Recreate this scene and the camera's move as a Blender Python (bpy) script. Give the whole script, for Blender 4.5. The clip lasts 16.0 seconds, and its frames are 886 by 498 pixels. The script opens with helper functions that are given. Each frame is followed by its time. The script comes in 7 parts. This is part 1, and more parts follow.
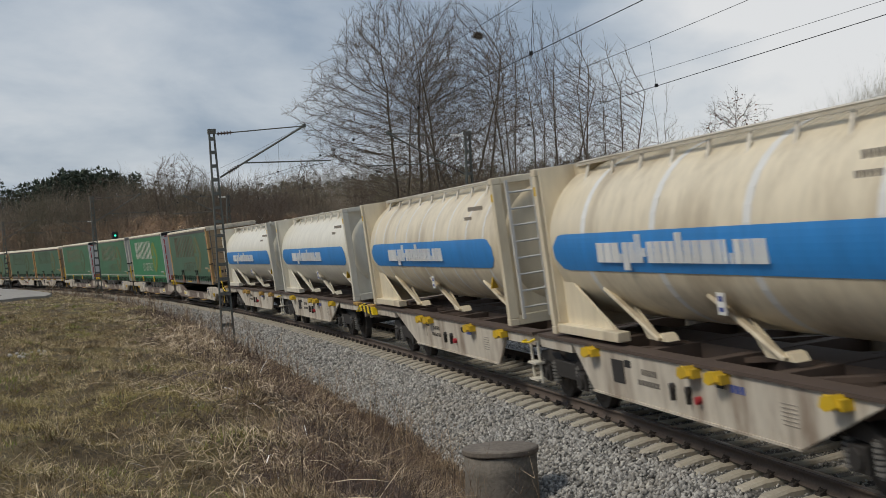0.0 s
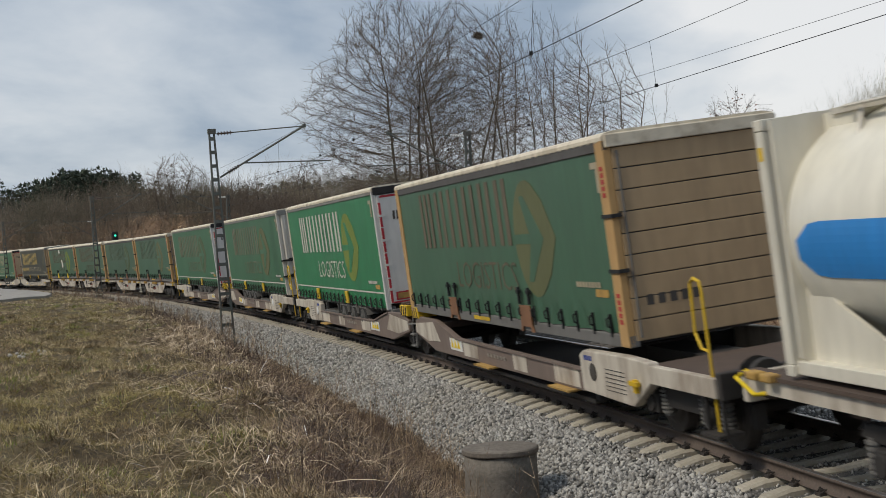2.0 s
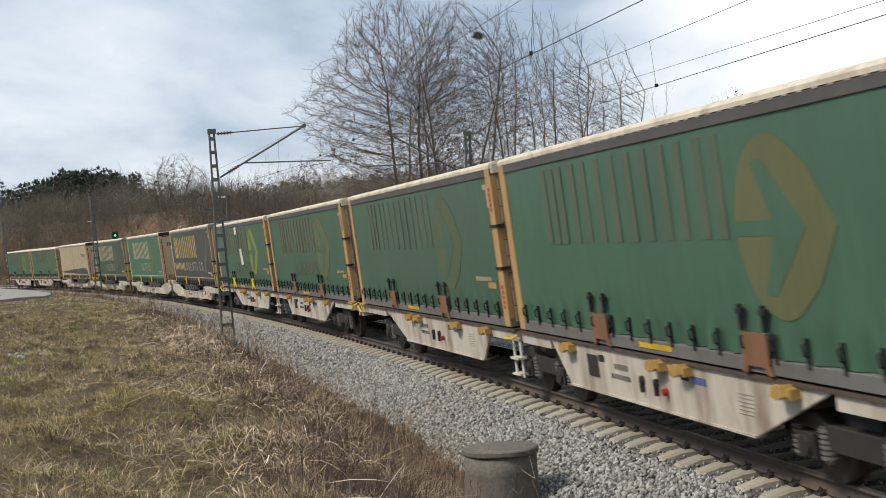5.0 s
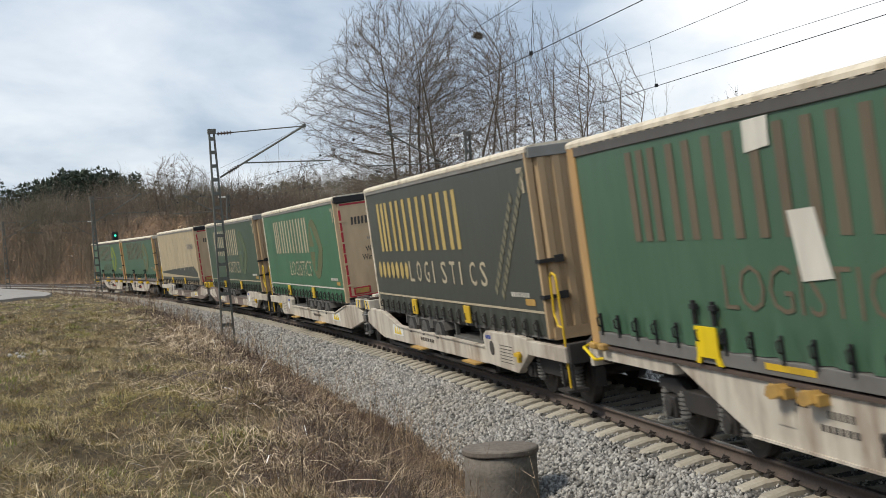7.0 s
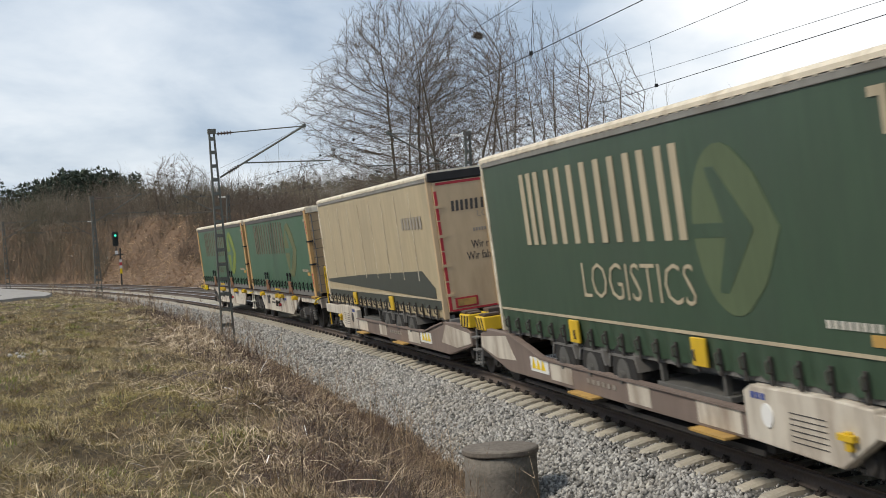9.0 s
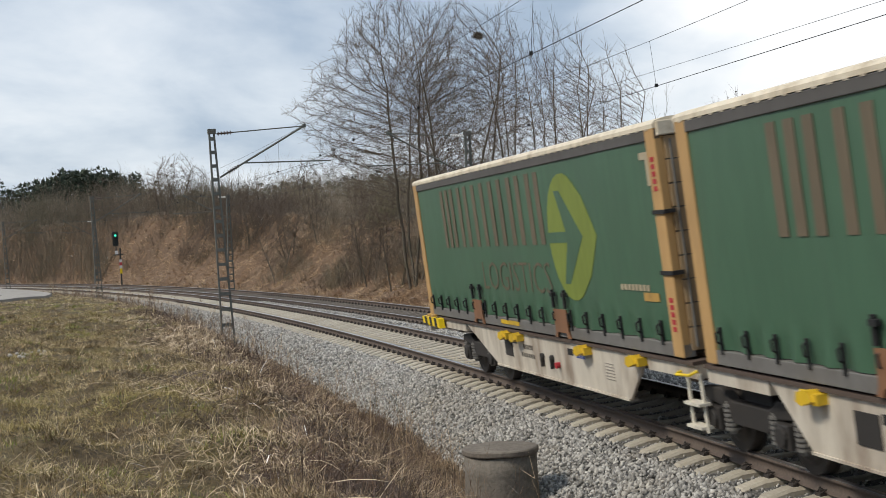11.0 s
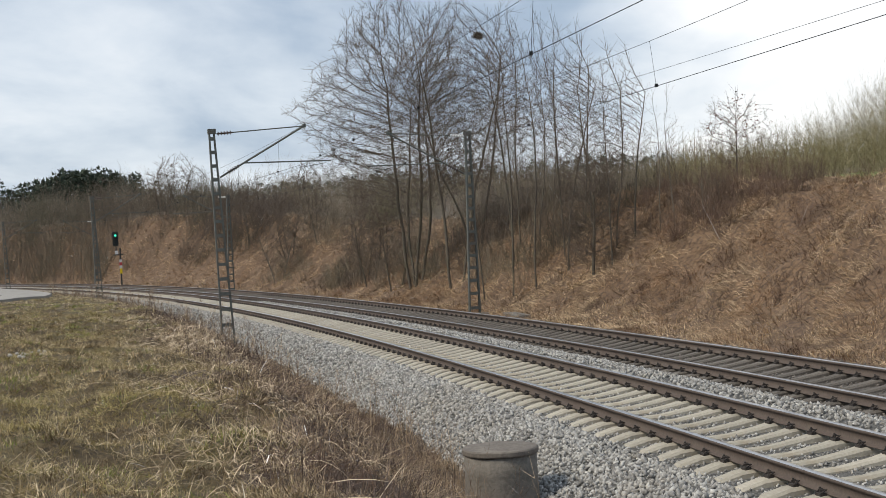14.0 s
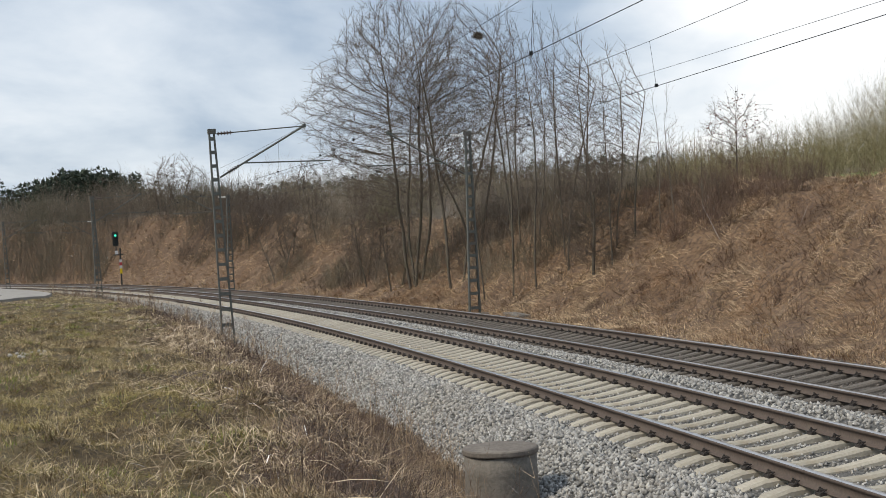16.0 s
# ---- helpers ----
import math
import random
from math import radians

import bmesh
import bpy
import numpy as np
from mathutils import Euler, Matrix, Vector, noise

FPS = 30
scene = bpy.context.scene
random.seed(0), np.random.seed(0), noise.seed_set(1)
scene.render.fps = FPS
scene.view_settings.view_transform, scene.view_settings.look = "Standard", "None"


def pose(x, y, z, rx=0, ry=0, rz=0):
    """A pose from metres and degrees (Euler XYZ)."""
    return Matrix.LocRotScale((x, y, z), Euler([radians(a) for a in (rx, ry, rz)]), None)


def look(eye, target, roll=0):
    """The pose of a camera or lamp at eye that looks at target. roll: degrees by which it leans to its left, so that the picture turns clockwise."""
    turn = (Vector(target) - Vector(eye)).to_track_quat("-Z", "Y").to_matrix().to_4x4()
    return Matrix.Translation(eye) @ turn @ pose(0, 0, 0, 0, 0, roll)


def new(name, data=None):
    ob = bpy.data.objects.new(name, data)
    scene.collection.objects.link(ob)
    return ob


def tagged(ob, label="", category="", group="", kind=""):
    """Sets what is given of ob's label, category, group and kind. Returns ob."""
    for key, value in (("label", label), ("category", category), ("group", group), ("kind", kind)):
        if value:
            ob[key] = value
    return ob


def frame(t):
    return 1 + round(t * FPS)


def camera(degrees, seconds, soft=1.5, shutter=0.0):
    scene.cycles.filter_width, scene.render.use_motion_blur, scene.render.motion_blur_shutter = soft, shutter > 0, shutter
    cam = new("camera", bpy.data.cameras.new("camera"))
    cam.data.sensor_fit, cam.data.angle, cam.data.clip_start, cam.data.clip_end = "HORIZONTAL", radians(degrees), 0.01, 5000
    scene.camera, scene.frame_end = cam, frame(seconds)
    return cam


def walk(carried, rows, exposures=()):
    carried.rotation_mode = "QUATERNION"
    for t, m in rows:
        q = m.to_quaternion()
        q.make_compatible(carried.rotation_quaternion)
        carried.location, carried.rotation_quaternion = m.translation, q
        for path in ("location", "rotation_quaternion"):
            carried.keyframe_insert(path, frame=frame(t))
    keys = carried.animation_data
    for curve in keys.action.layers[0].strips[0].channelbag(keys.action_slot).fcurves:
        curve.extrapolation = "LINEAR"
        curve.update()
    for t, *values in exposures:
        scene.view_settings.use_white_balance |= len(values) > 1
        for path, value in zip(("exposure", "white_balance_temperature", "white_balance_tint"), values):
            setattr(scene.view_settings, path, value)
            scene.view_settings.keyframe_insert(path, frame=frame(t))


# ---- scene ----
# ---------------------------------------------------------------- camera
cam = camera(36.1, 16.0, 0.6, 0.13)
EYE = Vector((0, 0, 2.642))
AIM = EYE + Vector((0, 0.99998, -0.00618))
walk(cam, [(0, look(EYE, AIM, -3.115)), (16, look(EYE, AIM, -3.115))],
     [(0, -0.52), (1.5, -0.44), (2.0, -0.38), (2.5, -0.22), (3.5, -0.04), (4.5, 0.04), (7, 0.06), (9, 0.03), (11.5, 0.0), (16, 0.0)])

# ---------------------------------------------------------------- sky and sun
SUN_AZ, SUN_EL = -112.0, 46.0       # degrees clockwise from +y, height
sun_dir = Vector((math.sin(radians(SUN_AZ)) * math.cos(radians(SUN_EL)), math.cos(radians(SUN_AZ)) * math.cos(radians(SUN_EL)), math.sin(radians(SUN_EL))))


def make_world():
    w = bpy.data.worlds.new("cloudy_sky")
    scene.world = w
    w.use_nodes = True
    nt = w.node_tree
    nt.nodes.clear()
    N, L = nt.nodes.new, nt.links.new
    out, bg = N("ShaderNodeOutputWorld"), N("ShaderNodeBackground")
    sky = N("ShaderNodeTexSky")
    sky.sky_type, sky.sun_disc = "NISHITA", False
    sky.sun_elevation, sky.sun_rotation = radians(SUN_EL), radians(SUN_AZ)
    co = N("ShaderNodeTexCoord")
    sep = N("ShaderNodeSeparateXYZ")
    L(co.outputs["Generated"], sep.inputs[0])
    # cloud sheet: the direction is laid on a plane overhead
    up = N("ShaderNodeMath"); up.operation = "MAXIMUM"; up.inputs[1].default_value = 0.0
    L(sep.outputs["Z"], up.inputs[0])
    add = N("ShaderNodeMath"); add.operation = "ADD"; add.inputs[1].default_value = 0.16
    L(up.outputs[0], add.inputs[0])
    px, py = N("ShaderNodeMath"), N("ShaderNodeMath")
    for m, o in ((px, "X"), (py, "Y")):
        m.operation = "DIVIDE"
        L(sep.outputs[o], m.inputs[0]); L(add.outputs[0], m.inputs[1])
    com = N("ShaderNodeCombineXYZ")
    L(px.outputs[0], com.inputs[0]); L(py.outputs[0], com.inputs[1])
    def fbm(scale, detail, rough, off):
        mp = N("ShaderNodeMapping"); mp.inputs["Location"].default_value = off
        mp.inputs["Scale"].default_value = (1.0, 0.62, 1)
        nz = N("ShaderNodeTexNoise"); nz.inputs["Scale"].default_value = scale
        nz.inputs["Detail"].default_value = detail; nz.inputs["Roughness"].default_value = rough
        nz.inputs["Distortion"].default_value = 0.25
        L(com.outputs[0], mp.inputs[0]); L(mp.outputs[0], nz.inputs["Vector"])
        return nz.outputs["Fac"]
    big, small = fbm(0.62, 6, 0.5, (3.1, 1.7, 0)), fbm(2.3, 8, 0.55, (0.4, 5.2, 0))
    # sheet brightness: large masses, billows, and a bright cloud low on the right
    dot = N("ShaderNodeVectorMath"); dot.operation = "DOT_PRODUCT"
    dot.inputs[1].default_value = Vector((0.37, 1.0, 0.07)).normalized()
    L(co.outputs["Generated"], dot.inputs[0])
    glow = N("ShaderNodeMapRange"); glow.interpolation_type = "SMOOTHSTEP"
    glow.inputs["From Min"].default_value = 0.960; glow.inputs["From Max"].default_value = 0.998
    glow.inputs["To Min"].default_value = 0.0; glow.inputs["To Max"].default_value = 0.40
    L(dot.outputs["Value"], glow.inputs["Value"])
    m1 = N("ShaderNodeMath"); m1.operation = "MULTIPLY_ADD"; m1.inputs[1].default_value = 0.42
    L(small, m1.inputs[0]); L(big, m1.inputs[2])
    m2 = N("ShaderNodeMath"); m2.operation = "ADD"
    L(m1.outputs[0], m2.inputs[0]); L(glow.outputs[0], m2.inputs[1])
    ramp = N("ShaderNodeValToRGB")
    e = ramp.color_ramp.elements
    e[0].position, e[0].color = 0.46, (0.245, 0.33, 0.45, 1)
    e[1].position, e[1].color = 1.10, (1.0, 1.0, 1.0, 1)
    a = e.new(0.64); a.color = (0.40, 0.485, 0.60, 1)
    b = e.new(0.80); b.color = (0.67, 0.73, 0.80, 1)
    e[-1].position = 1.0
    L(m2.outputs[0], ramp.inputs[0])
    # clear sky shows faintly between the clouds
    mix = N("ShaderNodeMixRGB"); mix.inputs[0].default_value = 0.88
    sc = N("ShaderNodeMixRGB"); sc.blend_type = "MULTIPLY"; sc.inputs[0].default_value = 1.0
    sc.inputs[2].default_value = (0.12, 0.12, 0.12, 1)
    L(sky.outputs[0], sc.inputs[1])
    L(sc.outputs[0], mix.inputs[1]); L(ramp.outputs[0], mix.inputs[2])
    L(mix.outputs[0], bg.inputs["Color"])
    bg.inputs["Strength"].default_value = 1.12
    L(bg.outputs[0], out.inputs["Surface"])


make_world()
sun = new("sun", bpy.data.lights.new("sun", "SUN"))
sun.data.energy, sun.data.angle, sun.data.color = 2.85, radians(13), (1.0, 0.91, 0.77)
sun.matrix_basis = look(Vector((0, 0, 30)) + sun_dir, Vector((0, 0, 30)))


# ---------------------------------------------------------------- materials
def surf(name, base, second=None, rough=0.7, metal=0.0, fine=18.0, coarse=1.2, bump=0.25, stain=None, stretch=(1, 1, 1),
         amount=0.6, space="Object", vary=0.0, spec=0.4, emit=0.0, island=0.0, lo=0.48):
    """A surface with two colours mixed by fine grain, stains at a larger scale, and relief."""
    m = bpy.data.materials.new(name)
    m.use_nodes = True
    nt = m.node_tree
    N, L = nt.nodes.new, nt.links.new
    b = nt.nodes["Principled BSDF"]
    second = second or tuple(c * 0.7 for c in base)
    stain = stain or tuple(c * 0.55 for c in base)
    co = N("ShaderNodeTexCoord"); mp = N("ShaderNodeMapping"); mp.inputs["Scale"].default_value = stretch
    L(co.outputs[space], mp.inputs[0])
    n1 = N("ShaderNodeTexNoise"); n1.inputs["Scale"].default_value = fine; n1.inputs["Detail"].default_value = 6
    n2 = N("ShaderNodeTexNoise"); n2.inputs["Scale"].default_value = coarse; n2.inputs["Detail"].default_value = 5
    n2.inputs["Roughness"].default_value = 0.65
    for n in (n1, n2):
        L(mp.outputs[0], n.inputs["Vector"])
    r1 = N("ShaderNodeMapRange"); r1.inputs["From Min"].default_value = 0.35; r1.inputs["From Max"].default_value = 0.65
    L(n1.outputs["Fac"], r1.inputs["Value"])
    x1 = N("ShaderNodeMixRGB"); x1.inputs[1].default_value = (*base, 1); x1.inputs[2].default_value = (*second, 1)
    L(r1.outputs[0], x1.inputs[0])
    r2 = N("ShaderNodeMapRange"); r2.inputs["From Min"].default_value = lo; r2.inputs["From Max"].default_value = 0.72
    r2.inputs["To Max"].default_value = amount
    L(n2.outputs["Fac"], r2.inputs["Value"])
    x2 = N("ShaderNodeMixRGB"); x2.inputs[2].default_value = (*stain, 1)
    L(r2.outputs[0], x2.inputs[0]); L(x1.outputs[0], x2.inputs[1])
    col = x2.outputs[0]
    for src, k in (("obj", vary), ("isl", island)):
        if k:
            h = N("ShaderNodeHueSaturation"); mr = N("ShaderNodeMapRange")
            mr.inputs["To Min"].default_value = 1 - k; mr.inputs["To Max"].default_value = 1 + k
            if src == "obj":
                s = N("ShaderNodeObjectInfo").outputs["Random"]
            else:
                s = N("ShaderNodeNewGeometry").outputs["Random Per Island"]
            L(s, mr.inputs["Value"]); L(mr.outputs[0], h.inputs["Value"]); L(col, h.inputs["Color"])
            col = h.outputs[0]
    L(col, b.inputs["Base Color"])
    b.inputs["Roughness"].default_value, b.inputs["Metallic"].default_value = rough, metal
    b.inputs["Specular IOR Level"].default_value = spec
    if bump:
        bp = N("ShaderNodeBump"); bp.inputs["Strength"].default_value = bump; bp.inputs["Distance"].default_value = 0.02
        L(n1.outputs["Fac"], bp.inputs["Height"]); L(bp.outputs[0], b.inputs["Normal"])
    if emit:
        b.inputs["Emission Color"].default_value = (*base, 1); b.inputs["Emission Strength"].default_value = emit
    return m


# ---------------------------------------------------------------- mesh building
class Geo:
    """Collects corners and faces, then links them as one mesh object."""

    def __init__(self):
        self.v, self.f, self.mi = [], [], []
        self.m = 0

    def add(self, vs, fs):
        k = len(self.v)
        self.v += [tuple(a) for a in vs]
        self.f += [tuple(i + k for i in f) for f in fs]
        self.mi += [self.m] * len(fs)
        return self

    def box(self, x0, x1, y0, y1, z0, z1):
        x0, x1 = min(x0, x1), max(x0, x1); y0, y1 = min(y0, y1), max(y0, y1)
        return self.add([(x, y, z) for z in (z0, z1) for y in (y0, y1) for x in (x0, x1)],
                        [(0, 2, 3, 1), (4, 5, 7, 6), (0, 1, 5, 4), (2, 6, 7, 3), (0, 4, 6, 2), (1, 3, 7, 5)])

    def prism(self, pts, a0, a1, axis="y"):
        """A polygon pushed along an axis. For y the points are (x, z); for x (y, z); for z (x, y)."""
        put = {"y": lambda p, a: (p[0], a, p[1]), "x": lambda p, a: (a, p[0], p[1]), "z": lambda p, a: (p[0], p[1], a)}[axis]
        n = len(pts)
        area = sum(pts[i][0] * pts[(i + 1) % n][1] - pts[(i + 1) % n][0] * pts[i][1] for i in range(n))
        flip = (area > 0) == (axis == "y")
        if a1 < a0:
            a0, a1 = a1, a0
        vs = [put(p, a0) for p in pts] + [put(p, a1) for p in pts]
        lo, hi = tuple(range(n))[::-1], tuple(range(n, 2 * n))
        sides = [(i, (i + 1) % n, n + (i + 1) % n, n + i) for i in range(n)]
        fs = [lo, hi] + sides
        if flip:
            fs = [f[::-1] for f in fs]
        return self.add(vs, fs)

    def cyl(self, a, b, r0, r1=None, n=12, caps=True):
        a, b = Vector(a), Vector(b)
        r1 = r0 if r1 is None else r1
        d = (b - a).normalized()
        u = d.cross(Vector((0, 0, 1)) if abs(d.z) < 0.9 else Vector((1, 0, 0))).normalized()
        w = d.cross(u)
        vs = []
        for c, r in ((a, r0), (b, r1)):
            vs += [c + (u * math.cos(2 * math.pi * i / n) + w * math.sin(2 * math.pi * i / n)) * r for i in range(n)]
        fs = [(i, (i + 1) % n, n + (i + 1) % n, n + i) for i in range(n)]
        if caps:
            fs += [tuple(range(n))[::-1], tuple(range(n, 2 * n))]
        return self.add(vs, fs)

    def tube(self, pts, r, n=6):
        """One bent tube through the points."""
        P = [Vector(p) for p in pts]
        vs, u = [], None
        for i, p in enumerate(P):
            d = (P[min(i + 1, len(P) - 1)] - P[max(i - 1, 0)]).normalized()
            if u is None:
                u = d.cross(Vector((0, 0, 1)) if abs(d.z) < 0.9 else Vector((1, 0, 0)))
            u = (u - d * u.dot(d)).normalized()
            w = d.cross(u)
            vs += [p + (u * math.cos(2 * math.pi * k / n) + w * math.sin(2 * math.pi * k / n)) * r for k in range(n)]
        m = len(P)
        fs = [(i * n + k, i * n + (k + 1) % n, (i + 1) * n + (k + 1) % n, (i + 1) * n + k) for i in range(m - 1) for k in range(n)]
        fs += [tuple(range(n))[::-1], tuple(range((m - 1) * n, m * n))]
        return self.add(vs, fs)

    def lathe(self, c, prof, n=12):
        """A turned solid on an upright axis through c: (radius, height) pairs."""
        vs = [(c[0] + r * math.cos(2 * math.pi * i / n), c[1] + r * math.sin(2 * math.pi * i / n), z) for r, z in prof for i in range(n)]
        m = len(prof)
        fs = [(k * n + i, k * n + (i + 1) % n, (k + 1) * n + (i + 1) % n, (k + 1) * n + i) for k in range(m - 1) for i in range(n)]
        return self.add(vs, fs + [tuple(range(n))[::-1], tuple(range((m - 1) * n, m * n))])

    def bar(self, a, b, w, t, up=(0, 0, 1)):
        """A flat bar from a to b, w wide and t thick."""
        a, b = Vector(a), Vector(b)
        d = (b - a).normalized()
        s = d.cross(Vector(up)).normalized() * (w / 2)
        n = s.cross(d).normalized() * (t / 2)
        vs = [p + i * s + j * n for p in (a, b) for i, j in ((-1, -1), (1, -1), (1, 1), (-1, 1))]
        return self.add(vs, [(0, 1, 2, 3), (7, 6, 5, 4), (0, 4, 5, 1), (1, 5, 6, 2), (2, 6, 7, 3), (3, 7, 4, 0)])

    def mesh(self, name, mats, smooth=False):
        me = bpy.data.meshes.new(name)
        me.from_pydata(self.v, [], self.f)
        for m in mats if isinstance(mats, (list, tuple)) else [mats]:
            me.materials.append(m)
        if self.mi and max(self.mi) > 0:
            me.polygons.foreach_set("material_index", self.mi)
        if smooth:
            me.polygons.foreach_set("use_smooth", [True] * len(me.polygons))
        return me


def part(name, geo, material, parent=None, label="", bevel=0.0, smooth=False):
    """Links a Geo, or a ready mesh, as one mesh object under a thing or a part."""
    me = geo if isinstance(geo, bpy.types.Mesh) else geo.mesh(name, material, smooth)
    ob = new(name, me)
    ob.parent = parent
    if bevel:
        mod = ob.modifiers.new("edge", "BEVEL")
        mod.width, mod.segments, mod.limit_method, mod.angle_limit = bevel, 2, "ANGLE", radians(40)
    return tagged(ob, label) if label else ob


def arrays_mesh(name, verts, faces, mats, mi=None, smooth=False):
    """A mesh straight from number arrays (all faces of one corner count)."""
    me = bpy.data.meshes.new(name)
    nv, (nf, k) = len(verts), faces.shape
    me.vertices.add(nv); me.vertices.foreach_set("co", np.asarray(verts, np.float32).ravel())
    me.loops.add(nf * k); me.loops.foreach_set("vertex_index", faces.astype(np.int32).ravel())
    me.polygons.add(nf); me.polygons.foreach_set("loop_start", np.arange(0, nf * k, k, dtype=np.int32))
    for m in mats if isinstance(mats, (list, tuple)) else [mats]:
        me.materials.append(m)
    if mi is not None:
        me.polygons.foreach_set("material_index", np.asarray(mi, np.int32))
    if smooth:
        me.polygons.foreach_set("use_smooth", np.ones(nf, bool))
    me.update(calc_edges=True)
    return me


# ---------------------------------------------------------------- the line of the railway
CURVE = 0.0018633                  # 1 / radius
HEAD = 0.2206                      # heading where s = 0
CANT = 0.0904
MID = (4.509 - math.cos(HEAD) / CURVE, 15.231 - math.sin(HEAD) / CURVE)
RADIUS = 1 / CURVE
SECOND = 4.02                      # between the two tracks


def at(s, o, z=0.0):
    """World place s metres along the near track and o metres outwards from it."""
    a = HEAD + s * CURVE
    return Vector((MID[0] + (RADIUS + o) * math.cos(a), MID[1] + (RADIUS + o) * math.sin(a), z))


def on(s, o, up=0.0, dz=0.0):
    """The same in the tilted plane of the rails."""
    return at(s, o * math.cos(CANT) - up * math.sin(CANT), o * math.sin(CANT) + up * math.cos(CANT) + dz)


def at_np(s, o, z):
    a = HEAD + s * CURVE
    return np.stack([MID[0] + (RADIUS + o) * np.cos(a), MID[1] + (RADIUS + o) * np.sin(a), z], -1)


def rail_pose(s, length=10.0, off=0.0, dz=0.0):
    """Pose of a thing on the rails: x along the line, y towards the inside of the curve, z up."""
    a, b = on(s - length / 2, off, 0, dz), on(s + length / 2, off, 0, dz)
    x = (b - a).normalized()
    th = HEAD + s * CURVE
    nrm = Vector((math.cos(th), math.sin(th), 0))
    z = (-nrm * math.sin(CANT) + Vector((0, 0, math.cos(CANT)))).normalized()
    y = z.cross(x).normalized()
    m = Matrix((x, y, z)).transposed().to_4x4()
    m.translation = (a + b) / 2
    return m


# ---------------------------------------------------------------- materials of the place
def blade_mat(name, stops, patch=None, scale=0.35, rough=0.85, much=0.8, dark_patch=None, size=1.1):
    """Blades: a colour for each blade, patches of another tone, and darker blotches over both."""
    m = bpy.data.materials.new(name)
    m.use_nodes = True
    nt = m.node_tree
    N, L = nt.nodes.new, nt.links.new
    b = nt.nodes["Principled BSDF"]
    g = N("ShaderNodeNewGeometry"); r = N("ShaderNodeValToRGB")
    L(g.outputs["Random Per Island"], r.inputs[0])
    e = r.color_ramp.elements
    for i, (p, c) in enumerate(stops):
        q = e[0] if i == 0 else e[1] if i == len(stops) - 1 else e.new(p)
        q.position, q.color = p, (*c, 1)
    col = r.outputs[0]
    if patch:
        co = N("ShaderNodeTexCoord"); n = N("ShaderNodeTexNoise"); n.inputs["Scale"].default_value = scale; n.inputs["Detail"].default_value = 4
        L(co.outputs["Object"], n.inputs["Vector"])
        mr = N("ShaderNodeMapRange"); mr.inputs["From Min"].default_value = 0.46; mr.inputs["From Max"].default_value = 0.62; mr.inputs["To Max"].default_value = much
        L(n.outputs["Fac"], mr.inputs["Value"])
        x = N("ShaderNodeMixRGB"); x.inputs[2].default_value = (*patch, 1)
        L(mr.outputs[0], x.inputs[0]); L(col, x.inputs[1])
        col = x.outputs[0]
    # blotches of a darker colour, mixed in by a second noise
    if dark_patch:
        co = N("ShaderNodeTexCoord"); n = N("ShaderNodeTexNoise"); n.inputs["Scale"].default_value = size; n.inputs["Detail"].default_value = 3
        L(co.outputs["Object"], n.inputs["Vector"])
        mr = N("ShaderNodeMapRange"); mr.inputs["From Min"].default_value = 0.50; mr.inputs["From Max"].default_value = 0.64; mr.inputs["To Max"].default_value = 0.85
        L(n.outputs["Fac"], mr.inputs["Value"])
        x = N("ShaderNodeMixRGB"); x.inputs[2].default_value = (*dark_patch, 1)
        L(mr.outputs[0], x.inputs[0]); L(col, x.inputs[1])
        col = x.outputs[0]
    L(col, b.inputs["Base Color"])
    b.inputs["Roughness"].default_value = rough
    b.inputs["Specular IOR Level"].default_value = 0.25
    return m


M_FIELD = surf("field_soil_and_thatch", (0.13, 0.092, 0.045), (0.04, 0.029, 0.016), 0.95, fine=22, coarse=0.9, bump=0.9, stain=(0.13, 0.112, 0.042))
M_VERGE = surf("verge_soil", (0.11, 0.075, 0.05), (0.055, 0.04, 0.028), 0.95, fine=16, coarse=1.1, bump=0.9, stain=(0.085, 0.063, 0.045))
M_SLOPE = surf("dry_slope", (0.23, 0.148, 0.088), (0.075, 0.05, 0.034), 0.95, fine=7, coarse=0.35, bump=0.9, stain=(0.09, 0.06, 0.045))
M_MEADOW = surf("meadow", (0.16, 0.21, 0.06), (0.11, 0.16, 0.045), 0.95, fine=4, coarse=0.2, bump=0.5, stain=(0.18, 0.17, 0.07))
M_WOODS = surf("woodland_floor", (0.13, 0.105, 0.078), (0.085, 0.07, 0.052), 0.95, fine=1.2, coarse=0.08, bump=0.8, stain=(0.13, 0.10, 0.07))
M_PATH = surf("worn_asphalt", (0.36, 0.335, 0.30), (0.28, 0.262, 0.24), 0.9, fine=30, coarse=0.7, bump=0.3)
# bed darker than its stones: shade of the gaps put into the colour
M_BED = surf("ballast_bed", (0.15, 0.146, 0.138), (0.05, 0.048, 0.045), 0.95, fine=26, coarse=0.7, bump=1.0, stain=(0.13, 0.12, 0.105), amount=0.4)
M_BED2 = surf("brown_ballast_bed", (0.13, 0.115, 0.10), (0.045, 0.04, 0.036), 0.95, fine=26, coarse=0.7, bump=1.0, amount=0.4)
M_STONE = surf("granite_ballast", (0.40, 0.39, 0.365), (0.25, 0.243, 0.23), 0.9, fine=14, coarse=0.8, bump=0.2, stain=(0.29, 0.255, 0.205), island=0.5, amount=0.5)
M_STONE2 = surf("rust_stained_ballast", (0.20, 0.18, 0.16), (0.13, 0.115, 0.10), 0.9, fine=14, coarse=0.8, bump=0.2, stain=(0.11, 0.09, 0.075), island=0.45)
